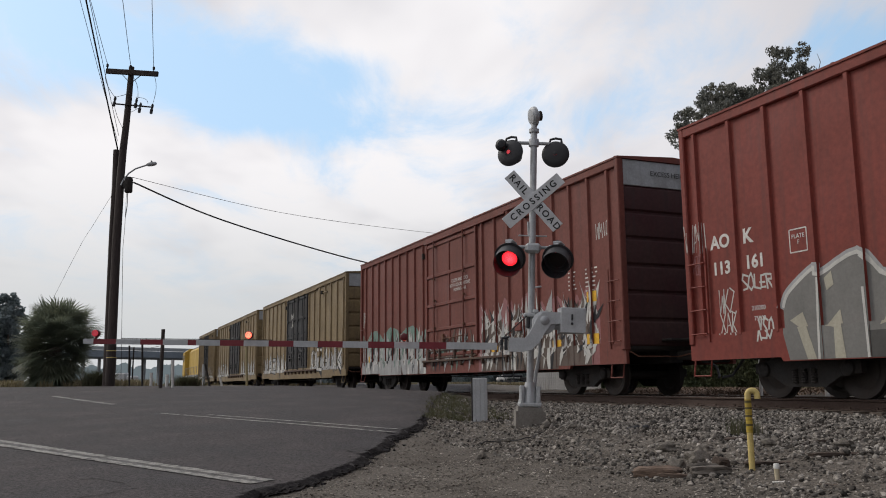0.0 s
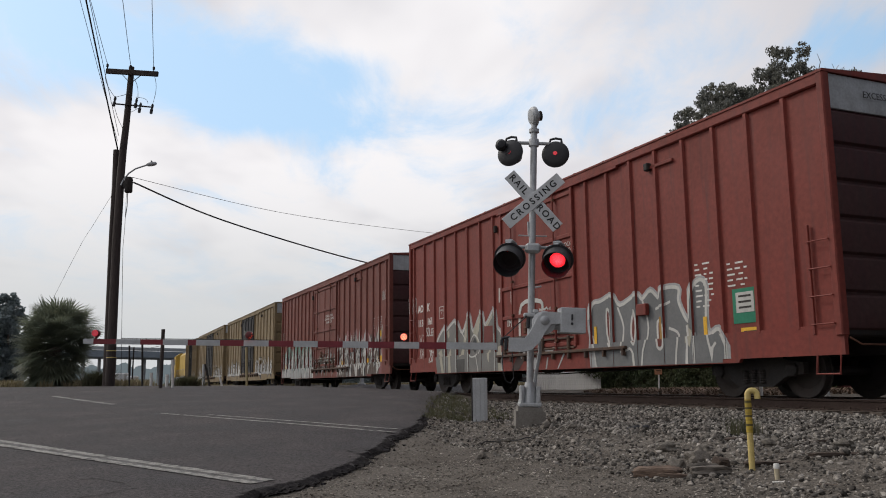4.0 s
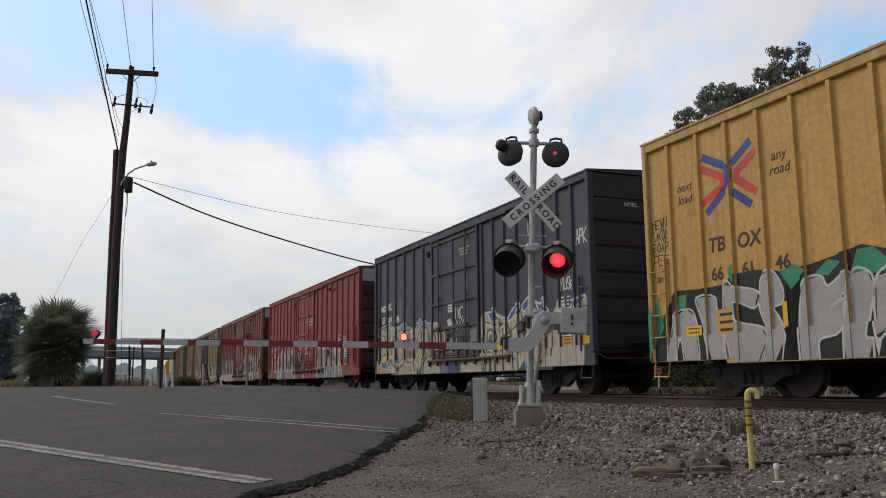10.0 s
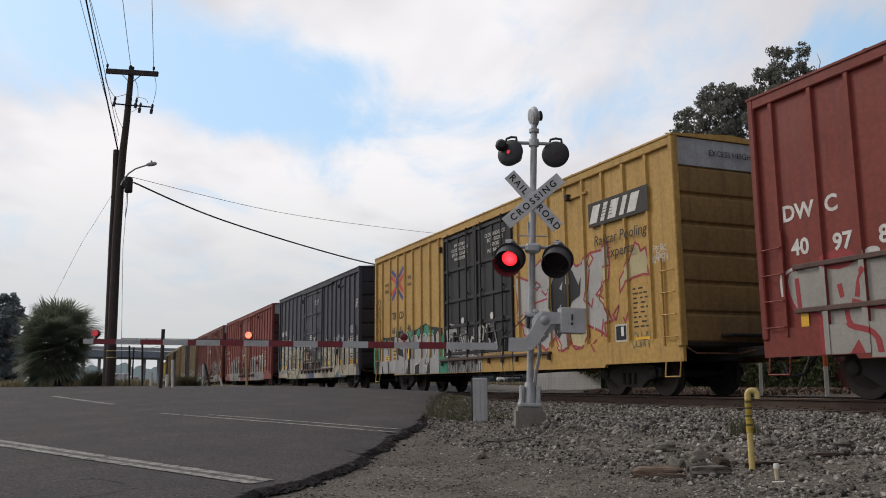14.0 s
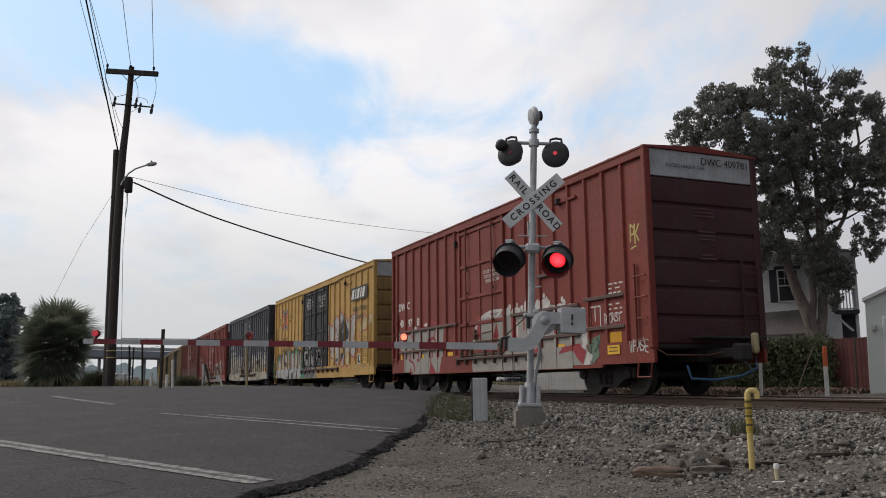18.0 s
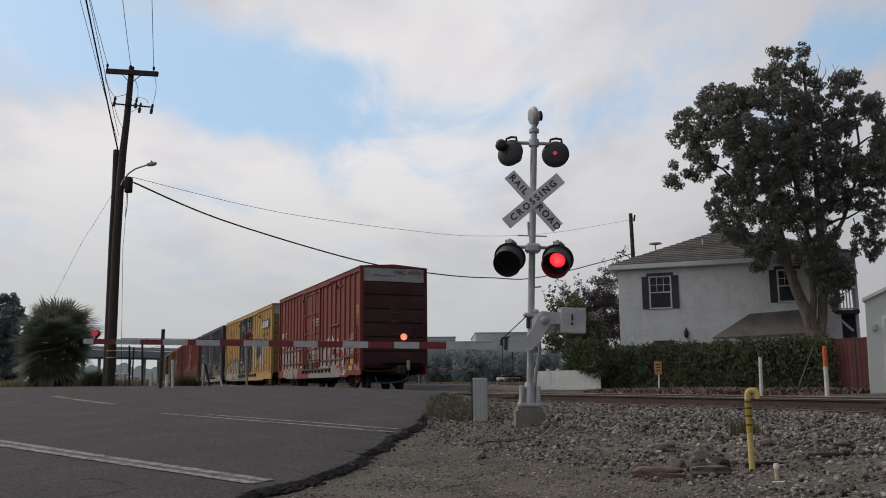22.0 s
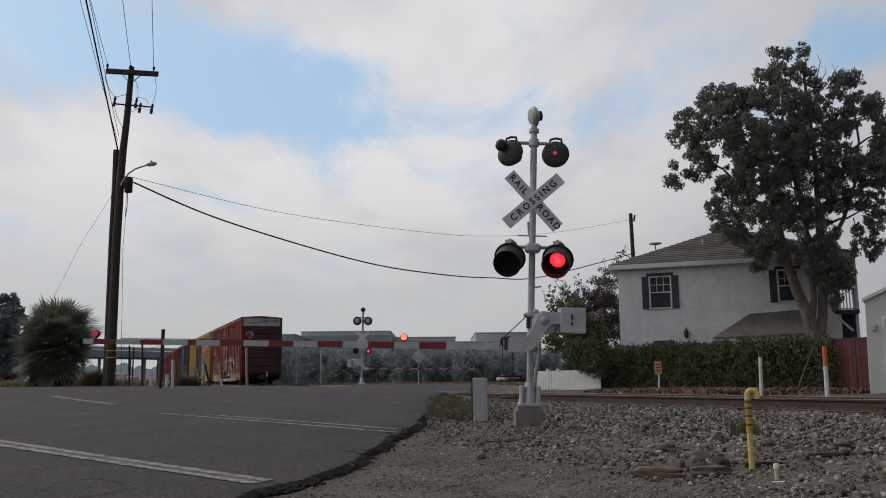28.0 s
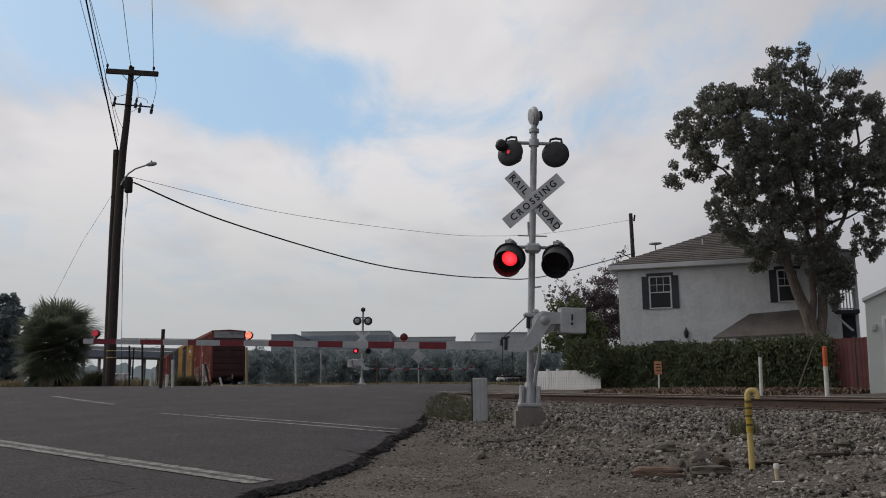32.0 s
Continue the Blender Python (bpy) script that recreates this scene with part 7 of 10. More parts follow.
reflectors(car, L, ((.9, 1.2, .16, .5), (2.9, 1.2, .4, .16), (5.3, 1.2, .4, .16), (9.86, 1.15, .44, .15), (11.97, 1.14, .46, .16)))
stencil_bars(car, L, 14.38, 2.45, .55, 3, .1, None, R1)
stencil_bars(car, L, 14.35, 2.0, .5, 3, .1, None, R1)
end_text(car, L, "DWC 409781", -.62, 5.0, .23, TXT_BLACK)
end_text(car, L, "EXCESS HEIGHT CAR", .45, 4.85, .11, TXT_BLACK)
for y, z, n in ((.05, 3.95, 3), (.0, 3.45, 3), (.0, 2.95, 2), (-.1, 2.4, 1)):
    for i in range(n):
        part("end_stencil", Geo().box((-L / 2 - .045, y, z - i * .08), (.004, R1.uniform(.25, .55), .028), 0), spray((0.13, 0.07, 0.066)), car)
part("end_device", Geo().box((-L / 2 - .95, -.28, 1.05), (.16, .13, .42), .04), DULL_YELLOW, car, "yellow end of train device")
part("brake_hose", Geo().tube([(-L / 2 - .35, .95, .62), (-L / 2 - .4, .9, .36), (-L / 2 - .6, .5, .33), (-L / 2 - .8, 0, .40), (-L / 2 - .95, -.28, .55), (-L / 2 - .95, -.28, .9)], .025, 8), spray((0.04, 0.10, 0.19)), car, "blue rubber air hose")

# weathered, haze-dulled yellow cars ahead
for key, front, L, seed in (("y", 35.9 + 18.6, 18.6, 3), ("x", 56.6 + 18.6, 18.6, 5), ("w", 77.3 + 12.4, 12.4, 8)):
    nposts = spaced(.6, L * .34, 6) + spaced(L * .64, L - .5, 7)
    car, sk = boxcar("weathered yellow boxcar with dark doors far up the train", L, HAZED_OLD_YELLOW, nposts, (L * .37, L * .5, L * .62), DOOR_BLACK, HAZED_OLD_YELLOW, True)
    train[key] = car, L, front - L / 2
    sk.band(.4, L * .36, 1.0, spikes(1.6, .5, 1.1, seed), WHITE, 0)
    sk.piece("wazni", .4, L * .36, 1.05, 1.9, (.3, .16), (INK, SILV), 1, R1, .2)
    sk.band(L * .66, L - .5, 1.0, spikes(1.7, .5, 1.2, seed + 3), SILV, 0)
    sk.piece("ozank", L * .66, L - .6, 1.05, 1.9, (.26, .14), (INK, WHITE), 1, R1, .25)
    sk.tag("so", L * .42, 3.4, .6, .7, WHITE, 1, R1, .07)
    sk.build(car)


def locomotive():
    lo = thing("locomotive", "yellow and grey diesel locomotive leading the train", "locomotive")
    part("underframe", Geo().box((0, 0, 1.25), (18.5, 2.9, .4), .05), LOCO_GREY, lo)
    part("hood", Geo().prism([(-1.0, 1.4), (1.0, 1.4), (1.0, 4.2), (.7, 4.5), (-.7, 4.5), (-1.0, 4.2)], 0, -8.6, 4.5), LOCO_YELLOW, lo)
    cab = part("cab", Geo().prism([(-1.5, 1.4), (1.5, 1.4), (1.5, 4.2), (.9, 4.65), (-.9, 4.65), (-1.5, 4.2)], 0, 4.5, 7.2), LOCO_YELLOW, lo)
    for y in (-1.505, 1.505):
        part("cab_window", Geo().box((5.8, y, 3.5), (1.5, .02, .8), .005), BLACK, cab)
    part("nose", Geo().prism([(1.4, 7.2), (3.0, 7.2), (2.7, 8.8), (1.4, 8.9)], 1, -1.0, 1.0), LOCO_YELLOW, lo)
    part("roof", Geo().box((-2, 0, 4.55), (12, 1.3, .25), .06), LOCO_GREY, lo)
    part("fuel_tank", Geo().box((0, 0, .75), (5, 2.6, .7), .12), STEEL_DARK, lo)
    for x in (-6, 6):
        for y in (-1.0, 1.0):
            part("side_frame", side_frame_mesh(), STEEL_DARK, lo, at=pose(x, y, .05))
    for x in (-7.5, -6, -4.5, 4.5, 6, 7.5):
        part("wheelset", WHEELSET, None, lo, at=pose(x, 0, .46))
    rail = Geo()
    for y in (-1.4, 1.4):
        rail.tube([(-8.6, y, 2.3), (4.4, y, 2.3)], .02, 6)
        for k in range(9):
            rail.tube([(-8.6 + k * 1.6, y, 1.4), (-8.6 + k * 1.6, y, 2.3)], .02, 6)
    part("handrail", rail, LOCO_GREY, lo)
    for sg in (-1, 1):
        part("coupler", Geo().box((sg * 9.7, 0, .87), (1.2, .25, .3), .04), STEEL_DARK, lo)
    return lo


train["l"] = locomotive(), 18.5, 91.8 + 9.25


def run(t):
    """Metres that the train has gone since the start."""
    q = t / 16.0
    return q * (57.4345 + q * (11.7498 + q * (-8.0496 + q * (7.5997 - 2.4464 * q))))

# ---------------- crossing signal with its gate ----------------
lamp_discs = []          # (object, rest pose, "l", "r" or "on")


def lamp_head(parent, at, radius, phase, lit, off_mat, back=False):
    """A round flashing lamp: dark background disc, hood, and a two-faced lamp disc that turns inside. It looks along -y."""
    bgd = part("background_disc", Geo().lathe([(radius * .3, .02), (radius, .0), (radius, -.012), (radius * .97, -.03), (radius * .55, -.03), (radius * .497, -.036)], (0, 0, 0), pose(0, 0, 0, 90), 32), BLACK, parent, "round black backing disc", at=at)
    lens_r = radius * 0.49
    if back:
        part("backing_dome", Geo().lathe([(radius * .98, .0), (radius * .9, .022), (radius * .6, .045), (radius * .2, .056), (.004, .057)], (0, 0, 0), pose(0, 0, 0, 90), 28), BLACK, bgd)
    else:
        # ring added to stop red spill past the lamp disc's rim
        part("bezel", Geo().tube([(radius * .525 * math.cos(k * math.pi / 16), -.040, radius * .525 * math.sin(k * math.pi / 16)) for k in range(33)], radius * .042, 8), BLACK, bgd)
    part("housing", Geo().lathe([(lens_r * 1.12, -.02), (lens_r * 1.12, .14), (lens_r * .7, .22), (.03, .24)], (0, 0, 0), pose(0, 0, 0, -90), 24), BLACK, bgd)
    # hood: a short tube round the lens
    g = Geo()
    n, ln = 32, radius * 1.05
    for r in (radius * .84, radius * .87):
        for y in (-.02, -ln):
            for k in range(n + 1):
                a = radians(-90 + 360 * k / n)
                cut = 1.0 if y > -.1 else 0.97 - .03 * math.sin(a)
                g.v.append((r * math.cos(a), y * cut if y < -.1 else y, r * math.sin(a)))
    m = n + 1
    for k in range(n):
        for a, b in ((0, 1), (3, 2)):
            g.f.append((a * m + k, b * m + k, b * m + k + 1, a * m + k + 1))
        g.f.append((1 * m + k, 3 * m + k, 3 * m + k + 1, 1 * m + k + 1))
    if not back:
        part("hood", g, BLACK, bgd, "black lamp hood")
    disc = part("lamp_disc", disc_mesh(lens_r if not back else .035, lit, off_mat), None, bgd, "red lamp lens", at=pose(0, -.035 if not back else .05, 0))
    if back:
        part("rear_hood", Geo().lathe([(lens_r * 1.1, .0), (lens_r * 1.1, .22), (lens_r, .24)], (0, 0, 0), pose(0, 0, 0, -90), 24), BLACK, bgd)
        disc.matrix_basis = pose(0, -.062, 0)
    lamp_discs.append((disc, disc.matrix_basis.copy(), phase))
    return bgd


def disc_mesh(r, lit, off_mat):
    g = Geo()
    m = pose(0, 0, 0, 90)
    g.lathe([(r * .05, .012), (r * .6, .010), (r, .004)], (0, 0, 0), m, 28)
    g.lathe([(r, -.004), (r * .6, -.010), (r * .05, -.012)], (0, 0, 0), m, 28)
    me = g.mesh("lamp_disc", lit, 60)
    me.materials.append(off_mat)
    for p in me.polygons:
        p.material_index = 0 if p.center.y < 0 else 1
    return me


def crossbuck(parent, h, text_mat, blade_mat, letters=True, y=-.09):
    for k, (ang, txt) in enumerate(((-47, ("RAIL", "ROAD")), (42, ("CROSSING",)))):
        bl = part("crossbuck_blade", Geo().box((0, 0, 0), (1.21, .012, .215), .004), blade_mat, parent, "white crossbuck blade with black letters", at=pose(0, y - .016 * k, h, 0, -ang, 0))
        if not letters:
            continue
        if len(txt) == 2:
            for t, x in zip(txt, (-.37, .37)):
                words(t, .155, text_mat, bl, pose(x, -.009, 0, 90), spacing=1.32, bold=.003)
        else:
            words("CROSSING", .155, text_mat, bl, pose(0, -.009, 0, 90), spacing=1.42, bold=.003)


def crossing_signal():
    root = thing("crossing_signal", "silver railroad crossing signal mast with flashing red lamps", "crossing signal", at=pose(1.36, 13.9, -0.34, 0, 2.4, 0))
    part("mast", Geo().tube([(0, 0, .3), (0, 0, 4.86)], .056, 16), ALUMINIUM, root, "weathered silver mast")
    fd = part("foundation", Geo().prism([(-.235, -.235), (.235, -.235), (.235, .235), (-.235, .235)], 2, -.2, .20).prism([(-.20, -.20), (.20, -.20), (.20, .20), (-.20, .20)], 2, .2, .26), CONCRETE, root, "square concrete footing")
    bs = part("base_casting", Geo().box((0, 0, .30), (.36, .36, .06), .012).lathe([(.13, .30), (.12, .40), (.085, .62), (.075, .66)], n=16), ALUMINIUM, root)
    for dx in (-.14, .14):
        for dy in (-.14, .14):
            part("anchor_bolt", Geo().tube([(dx, dy, .25), (dx, dy, .52)], .018, 8).lathe([(.035, .33), (.035, .37)], (dx, dy, 0), n=6), ALUMINIUM, bs)
    for dx in (-.13, .13):
        part("clamp_plate", Geo().box((dx, -.02, .45), (.07, .22, .30), .012), ALUMINIUM, bs)
    # bell
    bell = part("bell", Geo().lathe([(.02, -.10), (.13, -.09), (.165, -.05), (.17, .0), (.10, .02), (.09, .05), (.03, .06)], (0, 0, 0), pose(0, 0, 0, 0, 78, 14), 24), ALUMINIUM, root, "silver gong bell on the mast's top", at=pose(.02, 0, 5.13))
    part("bell_motor", Geo().lathe([(.02, .02), (.08, .03), (.085, .10), (.03, .12)], (0, 0, 0), pose(0, 0, 0, 0, 78, 14), 16), STEEL_DARK, bell)
    part("bell_bracket", Geo().tube([(0, 0, 4.84), (0, 0, 4.90)], [.085, .085], 14).tube([(0, 0, 4.88), (0, 0, 5.0)], .05, 12), ALUMINIUM, root)
    # lower pair, towards the camera
    part("junction_box", Geo().box((0, -.09, 2.84), (.26, .16, .16), .04), ALUMINIUM, root)
    part("cross_arm", Geo().tube([(-.40, -.06, 2.86), (.40, -.06, 2.86)], .028, 10).box((-.31, -.06, 2.86), (.13, .1, .09), .03).box((.31, -.06, 2.86), (.13, .1, .09), .03), ALUMINIUM, root)
    for x, ph, yaw in ((-.375, "l", -18), (.41, "r", -20)):
        hd = lamp_head(root, pose(x, -.14, 2.665, 31, 0, yaw + 2), .262, ph, RED_LIT, RED_OFF)
        part("lamp_bracket", Geo().box((0, .05, .245), (.10, .10, .07), .02).tube([(-.06, .05, .27), (.06, .05, .27)], .03, 8).tube([(.06, .05, .27), (.10, .10, .2)], .022, 8), ALUMINIUM, hd)
        part("crank_stub", Geo().box((0, .08, .22), (.07, .12, .14), .02), BLACK, hd)
    # upper pair, their backs to the camera
    part("cross_arm", Geo().tube([(-.40, .02, 4.66), (.38, .02, 4.66)], .03, 10).lathe([(.085, 4.60), (.085, 4.72)], n=14), ALUMINIUM, root)
    for x, ph, yaw in ((-.40, "l", -30), (.365, "r", -12)):
        hd = lamp_head(root, pose(x, -.02, 4.47, -4, 0, yaw), .232, ph, PEEP_LIT, BLACK, back=True)
        part("lamp_yoke", Geo().tube([(-.10, .02, .21), (-.09, .02, .27), (0, .02, .29), (.09, .02, .27), (.10, .02, .21)], .022, 8), BLACK, hd)
    part("lamp_shell", Geo().lathe([(.095, 0), (.095, .08), (.06, .13), (.02, .14)], (0, 0, 0), pose(0, 0, 0, 90), 20), BLACK, root, at=pose(-.555, .02, 4.60))
    crossbuck(root, 3.64, SIGN_BLACK, SIGN_WHITE)
    part("sign_clamp", Geo().box((0, -.05, 3.64), (.2, .08, .1), .015), ALUMINIUM, root)
    part("step_bar", Geo().tube([(-.24, -.02, 3.06), (.24, -.02, 3.06)], .012, 8).tube([(-.06, 0, 3.06), (-.075, 0, 3.3)], .016, 8), ALUMINIUM, root)
    part("step_bar", Geo().tube([(.05, -.02, 2.20), (.16, -.02, 2.22)], .014, 8), ALUMINIUM, root)
    part("conduit", Geo().tube([(.07, .05, .4), (.10, .06, .8), (.16, .05, 1.15), (.13, .02, 1.5)], .03, 8), ALUMINIUM, root)
    # gate mechanism, its crank arm and counterweight box
    gm = part("gate_mechanism", Geo().lathe([(.03, -.10), (.17, -.10), (.19, -.06), (.19, .10), (.10, .14)], (0, 0, 0), pose(0, 0, 0, 90), 22).box((.20, .02, .02), (.34, .22, .24), .05).box((-.01, .0, .12), (.24, .2, .1), .04), SILVER, root, "silver gate machine on the mast", at=pose(.19, -.14, 1.61))
    part("pivot_cap", Geo().lathe([(.02, .0), (.07, .0), (.075, -.03), (.05, -.05), (.0, -.055)], (0, 0, 0), pose(0, 0, 0, -90), 16), ALUMINIUM, gm, at=pose(0, -.16, .03))
    part("weight_box", Geo().box((0, 0, 0), (.405, .30, .405), .008), SILVER, root, "silver counterweight box", at=pose(.635, -.20, 1.655, 0, 0, 4))
    part("hasp", Geo().box((.62, -.365, 1.70), (.028, .02, .10), .006).box((.62, -.365, 1.60), (.04, .02, .04), .01), BLACK, root)
    crank = [(-.43, 1.245), (-.43, 1.465), (-.17, 1.47), (-.10, 1.55), (.02, 1.80), (.10, 1.88), (.22, 1.90), (.55, 1.88), (.55, 1.72), (.24, 1.70), (.14, 1.55), (.06, 1.40), (-.06, 1.28), (-.20, 1.245)]
    part("gate_crank", Geo().prism([(z, x) for x, z in crank], 1, -.32, -.24), SILVER, root, "bent silver gate support arm", at=pose(.05, 0, -.115))
    part("arm_clamp", Geo().box((-.42, -.26, 1.25), (.05, .10, .20), .012).box((-.49, -.27, 1.27), (.05, .08, .10), .012).tube([(-.50, -.3, 1.33), (-.36, -.3, 1.36)], .02, 8), BLACK, root)
    part("cable", Geo().tube([(-.47, -.3, 1.27), (-.475, -.32, 1.0), (-.46, -.33, .80), (-.41, -.33, .66), (-.34, -.33, .63), (-.29, -.33, .72), (-.31, -.32, .95), (-.33, -.3, 1.24)], .008, 6), WIRE, root, "looped black cable")
    part("guy_wire", Geo().tube([(-.45, -.28, 1.36), (-.08, -.1, 1.72)], .008, 6), WIRE, root)
    part("clamp_band", Geo().box((-.03, -.05, 1.74), (.20, .12, .07), .02).box((.07, -.05, 1.80), (.1, .1, .07), .02), ALUMINIUM, root)
    part("mast_door", Geo().box((-.05, -.06, 1.62), (.06, .05, .2), .015), BLACK, root)
    return root


crossing_signal()


def gate_arm():
    """The lowered arm, tapering towards its tip, banded red and white, with three small lamps."""
    x0, x1 = 0.852, -5.764
    z0, z1 = 0.888, 1.030
    y = 13.62
    ga = thing("gate_arm", "lowered red and white striped crossing gate arm", "gate arm", at=pose(x0, y, z0, 0, 0, 180) @ pose(0, 0, 0, 0, -math.degrees(math.atan2(z1 - z0, x0 - x1)), 0))
    ln = math.hypot(x1 - x0, z1 - z0)
    # bands by distance from the mast end
    marks = [0] + [(880 - p) / 732 * ln for p in (790, 742, 698, 652, 607, 563, 520, 476, 432, 390, 348, 333, 289, 249, 206, 166)] + [ln]
    for k, (a, b) in enumerate(zip(marks, marks[1:])):
        red = k % 2 == 1
        ha, hb = .056 - .017 * a / ln, .056 - .017 * b / ln
        part("gate_band", Geo().prism([(-ha, a), (ha, a), (hb, b), (-hb, b)], 1, -.018, .018), ARM_RED if red else ARM_WHITE, ga)
    part("arm_strip", Geo().box((ln / 2, -.019, -.036), (ln, .012, .010), .002), ALUMINIUM, ga)
    g = Geo()
    pts = []
    for k in range(250):
        d = 3.6 + (ln - 4.2) * k / 249
        pts.append((d, -.0 + .012 * math.sin(k * 1.9), .058 - .010 * d / ln + .012 * math.cos(k * 1.9)))
    part("lamp_cable", g.tube(pts, .006, 5), WIRE, ga, "thin lamp cable coiled along the arm")
    for px, ph in ((715, "r"), (441, "l"), (170, "on")):
        d = (880 - px) / 732 * ln
        hd = part("arm_lamp", Geo().lathe([(.055, -.04), (.062, -.02), (.062, .03), (.045, .05), (.0, .055)], (0, 0, 0), pose(0, 0, 0, 90), 18).box((0, 0, -.07), (.03, .03, .05), .005), RED_DIM, ga, "small red gate lamp", at=pose(d, 0, .127, 0, 0, 180))
        disc = part("lamp_disc", disc_mesh(.052, AMBER_LIT if ph != "on" else TIP_LIT, RED_DIM), None, hd, at=pose(0, -.062, 0))
        lamp_discs.append((disc, disc.matrix_basis.copy(), ph))


TIP_LIT = glow("tip_lamp_lit", (1.0, 0.03, 0.05), 0.55, (0.3, 0.01, 0.015))
gate_arm()

# ---- small things at the signal's foot ----
cab = thing("relay_post", "narrow grey weathered metal marker post by the signal", "post", at=pose(0.62, 15.0, -0.40))
part("panel", Geo().box((0, 0, .40), (.26, .05, .80), .01), SILVER, cab)
for dx in (-.08, 0.0, .08):
    part("groove", Geo().box((dx, -.028, .40), (.012, .01, .76), .002), ALUMINIUM, cab)
part("side_flange", Geo().box((-.14, .03, .40), (.02, .12, .80), .004), STEEL_DARK, cab)


def vent_pipe():
    root = thing("vent_pipe", "yellow painted hooked vent pipe in the gravel", "pipe", at=pose(2.80, 7.95, -0.52))
    r = .029
    pts = [(0, 0, -.05), (0, 0, .70)] + [(.94 * (.042 - .042 * math.cos(a)), -.3 * (.042 - .042 * math.cos(a)), .70 + .042 * math.sin(a)) for a in [k * math.pi / 12 for k in range(1, 13)]] + [(.079, -.025, .665)]
    part("pipe", Geo().tube(pts, r * .96, 14), YELLOW_PIPE, root)
    part("reflective_tape", Geo().lathe([(r * 1.03, .36), (r * 1.03, .66)], n=16), surface("yellow_tape", (0.48, 0.33, 0.03), 0.5, dirt=(0.10, 0.08, 0.03), dirt_amount=0.9, scale=25, fine=60, bump=0.1, stretch=(.2, .2, 1)), root, "dirty yellow reflective tape")
    for z in (.42, .5, .57, .63):
        part("tape_band", Geo().lathe([(r * 1.07, z), (r * 1.07, z + .02)], n=16), surface("dark_tape", (0.10, 0.075, 0.02), 0.7, fine=40), root)


vent_pipe()
st = thing("pipe_stub", "short white capped plastic pipe in the gravel", "pipe", at=pose(2.82, 7.42, -0.56))
part("pipe", Geo().tube([(0, 0, -.05), (0, 0, .15)], .020, 12), CREAM_PVC, st)
part("cap", Geo().lathe([(.025, .13), (.025, .165), (.020, .172)], n=12), WHITE_PVC, st)


def debris(name, label, cat, x, y, size, rz, mat, rx=0, lift=0.0):
    """A broken, splintered piece lying on the ground."""
    g = Geo()
    n, m = 15, 14
    sx, sy, sz = size
    ph = x * 7.3 + y * 3.1
    for k in range(n):
        q = k / (n - 1) - .5
        w = 1 - .35 * abs(2 * q) ** 6
        for a in range(m):
            t = 6.2832 * a / m
            b = 1 + .30 * noise.noise((q * 4 + ph, a * 1.1, 1.5)) + .22 * noise.noise((ph, a * 2.7, 4.5))
            g.v.append((q * sx + .10 * sx * noise.noise((a * 1.9, ph, 1 if k < n / 2 else 6)) * (1 if k in (0, n - 1) else .3), math.copysign(abs(math.cos(t)) ** .7, math.cos(t)) * sy * .55 * b * w, math.copysign(abs(math.sin(t)) ** .7, math.sin(t)) * sz * .5 * b * w + .25 * sz * noise.noise((q * 3, ph, 8))))
    for k in range(n - 1):
        for a in range(m):
            p, r = k * m + a, k * m + (a + 1) % m
            g.f.append((p, r, r + m, p + m))
    g.f += [tuple(range(m))[::-1], tuple((n - 1) * m + a for a in range(m))]
    return thing(name, label, cat, pose(x, y, ground_z(x, y) + size[2] * .22 + lift, rx, 0, rz), g=g, material=mat, smooth=20)


debris("timber_piece", "rotten reddish brown tie end lying in the gravel", "timber", 1.99, 8.17, (.44, .15, .12), -20, SPLIT_WOOD, 8)
debris("timber_piece", "rotten brown split board lying in the gravel", "timber", 2.10, 8.00, (.30, .07, .05), -24, SPLIT_WOOD, -5)
debris("timber_piece", "weathered grey split tie end lying in the gravel", "timber", 2.43, 8.00, (.34, .15, .10), -5, GREY_WOOD, -8)
debris("timber_piece", "loose grey splinter board against a tie end", "timber", 2.40, 8.13, (.30, .05, .07), 6, GREY_WOOD, 20, .03)
debris("timber_piece", "dark weathered timber chunk lying in the gravel", "timber", 2.60, 8.22, (.16, .12, .14), 32, BROKEN_WOOD, 10)
debris("timber_piece", "weathered grey board lying in the gravel", "timber", 3.05, 8.05, (.55, .08, .04), -4, BROKEN_WOOD)
debris("timber_piece", "dark broken plank lying in the gravel", "timber", 3.65, 8.0, (.62, .06, .04), 5, BROKEN_WOOD)
debris("timber_piece", "dark charred wood scrap on the ballast", "timber", 2.63, 11.75, (.30, .10, .09), -6, BLACK)
debris("timber_piece", "brown wooden board half buried in ballast", "timber", 3.30, 9.6, (.38, .09, .05), -8, BROKEN_WOOD)
debris("timber_piece", "thin weathered stick on the gravel", "timber", 4.0, 9.1, (.5, .04, .03), 6, BROKEN_WOOD)
debris("paper_scrap", "small crumpled white paper scrap on the ground", "litter", 2.80, 7.28, (.16, .05, .008), 5, WHITE_PVC)
debris("wood_chip", "pale wood chip on the dirt", "litter", 3.05, 6.95, (.14, .05, .02), -20, OLD_WOOD)
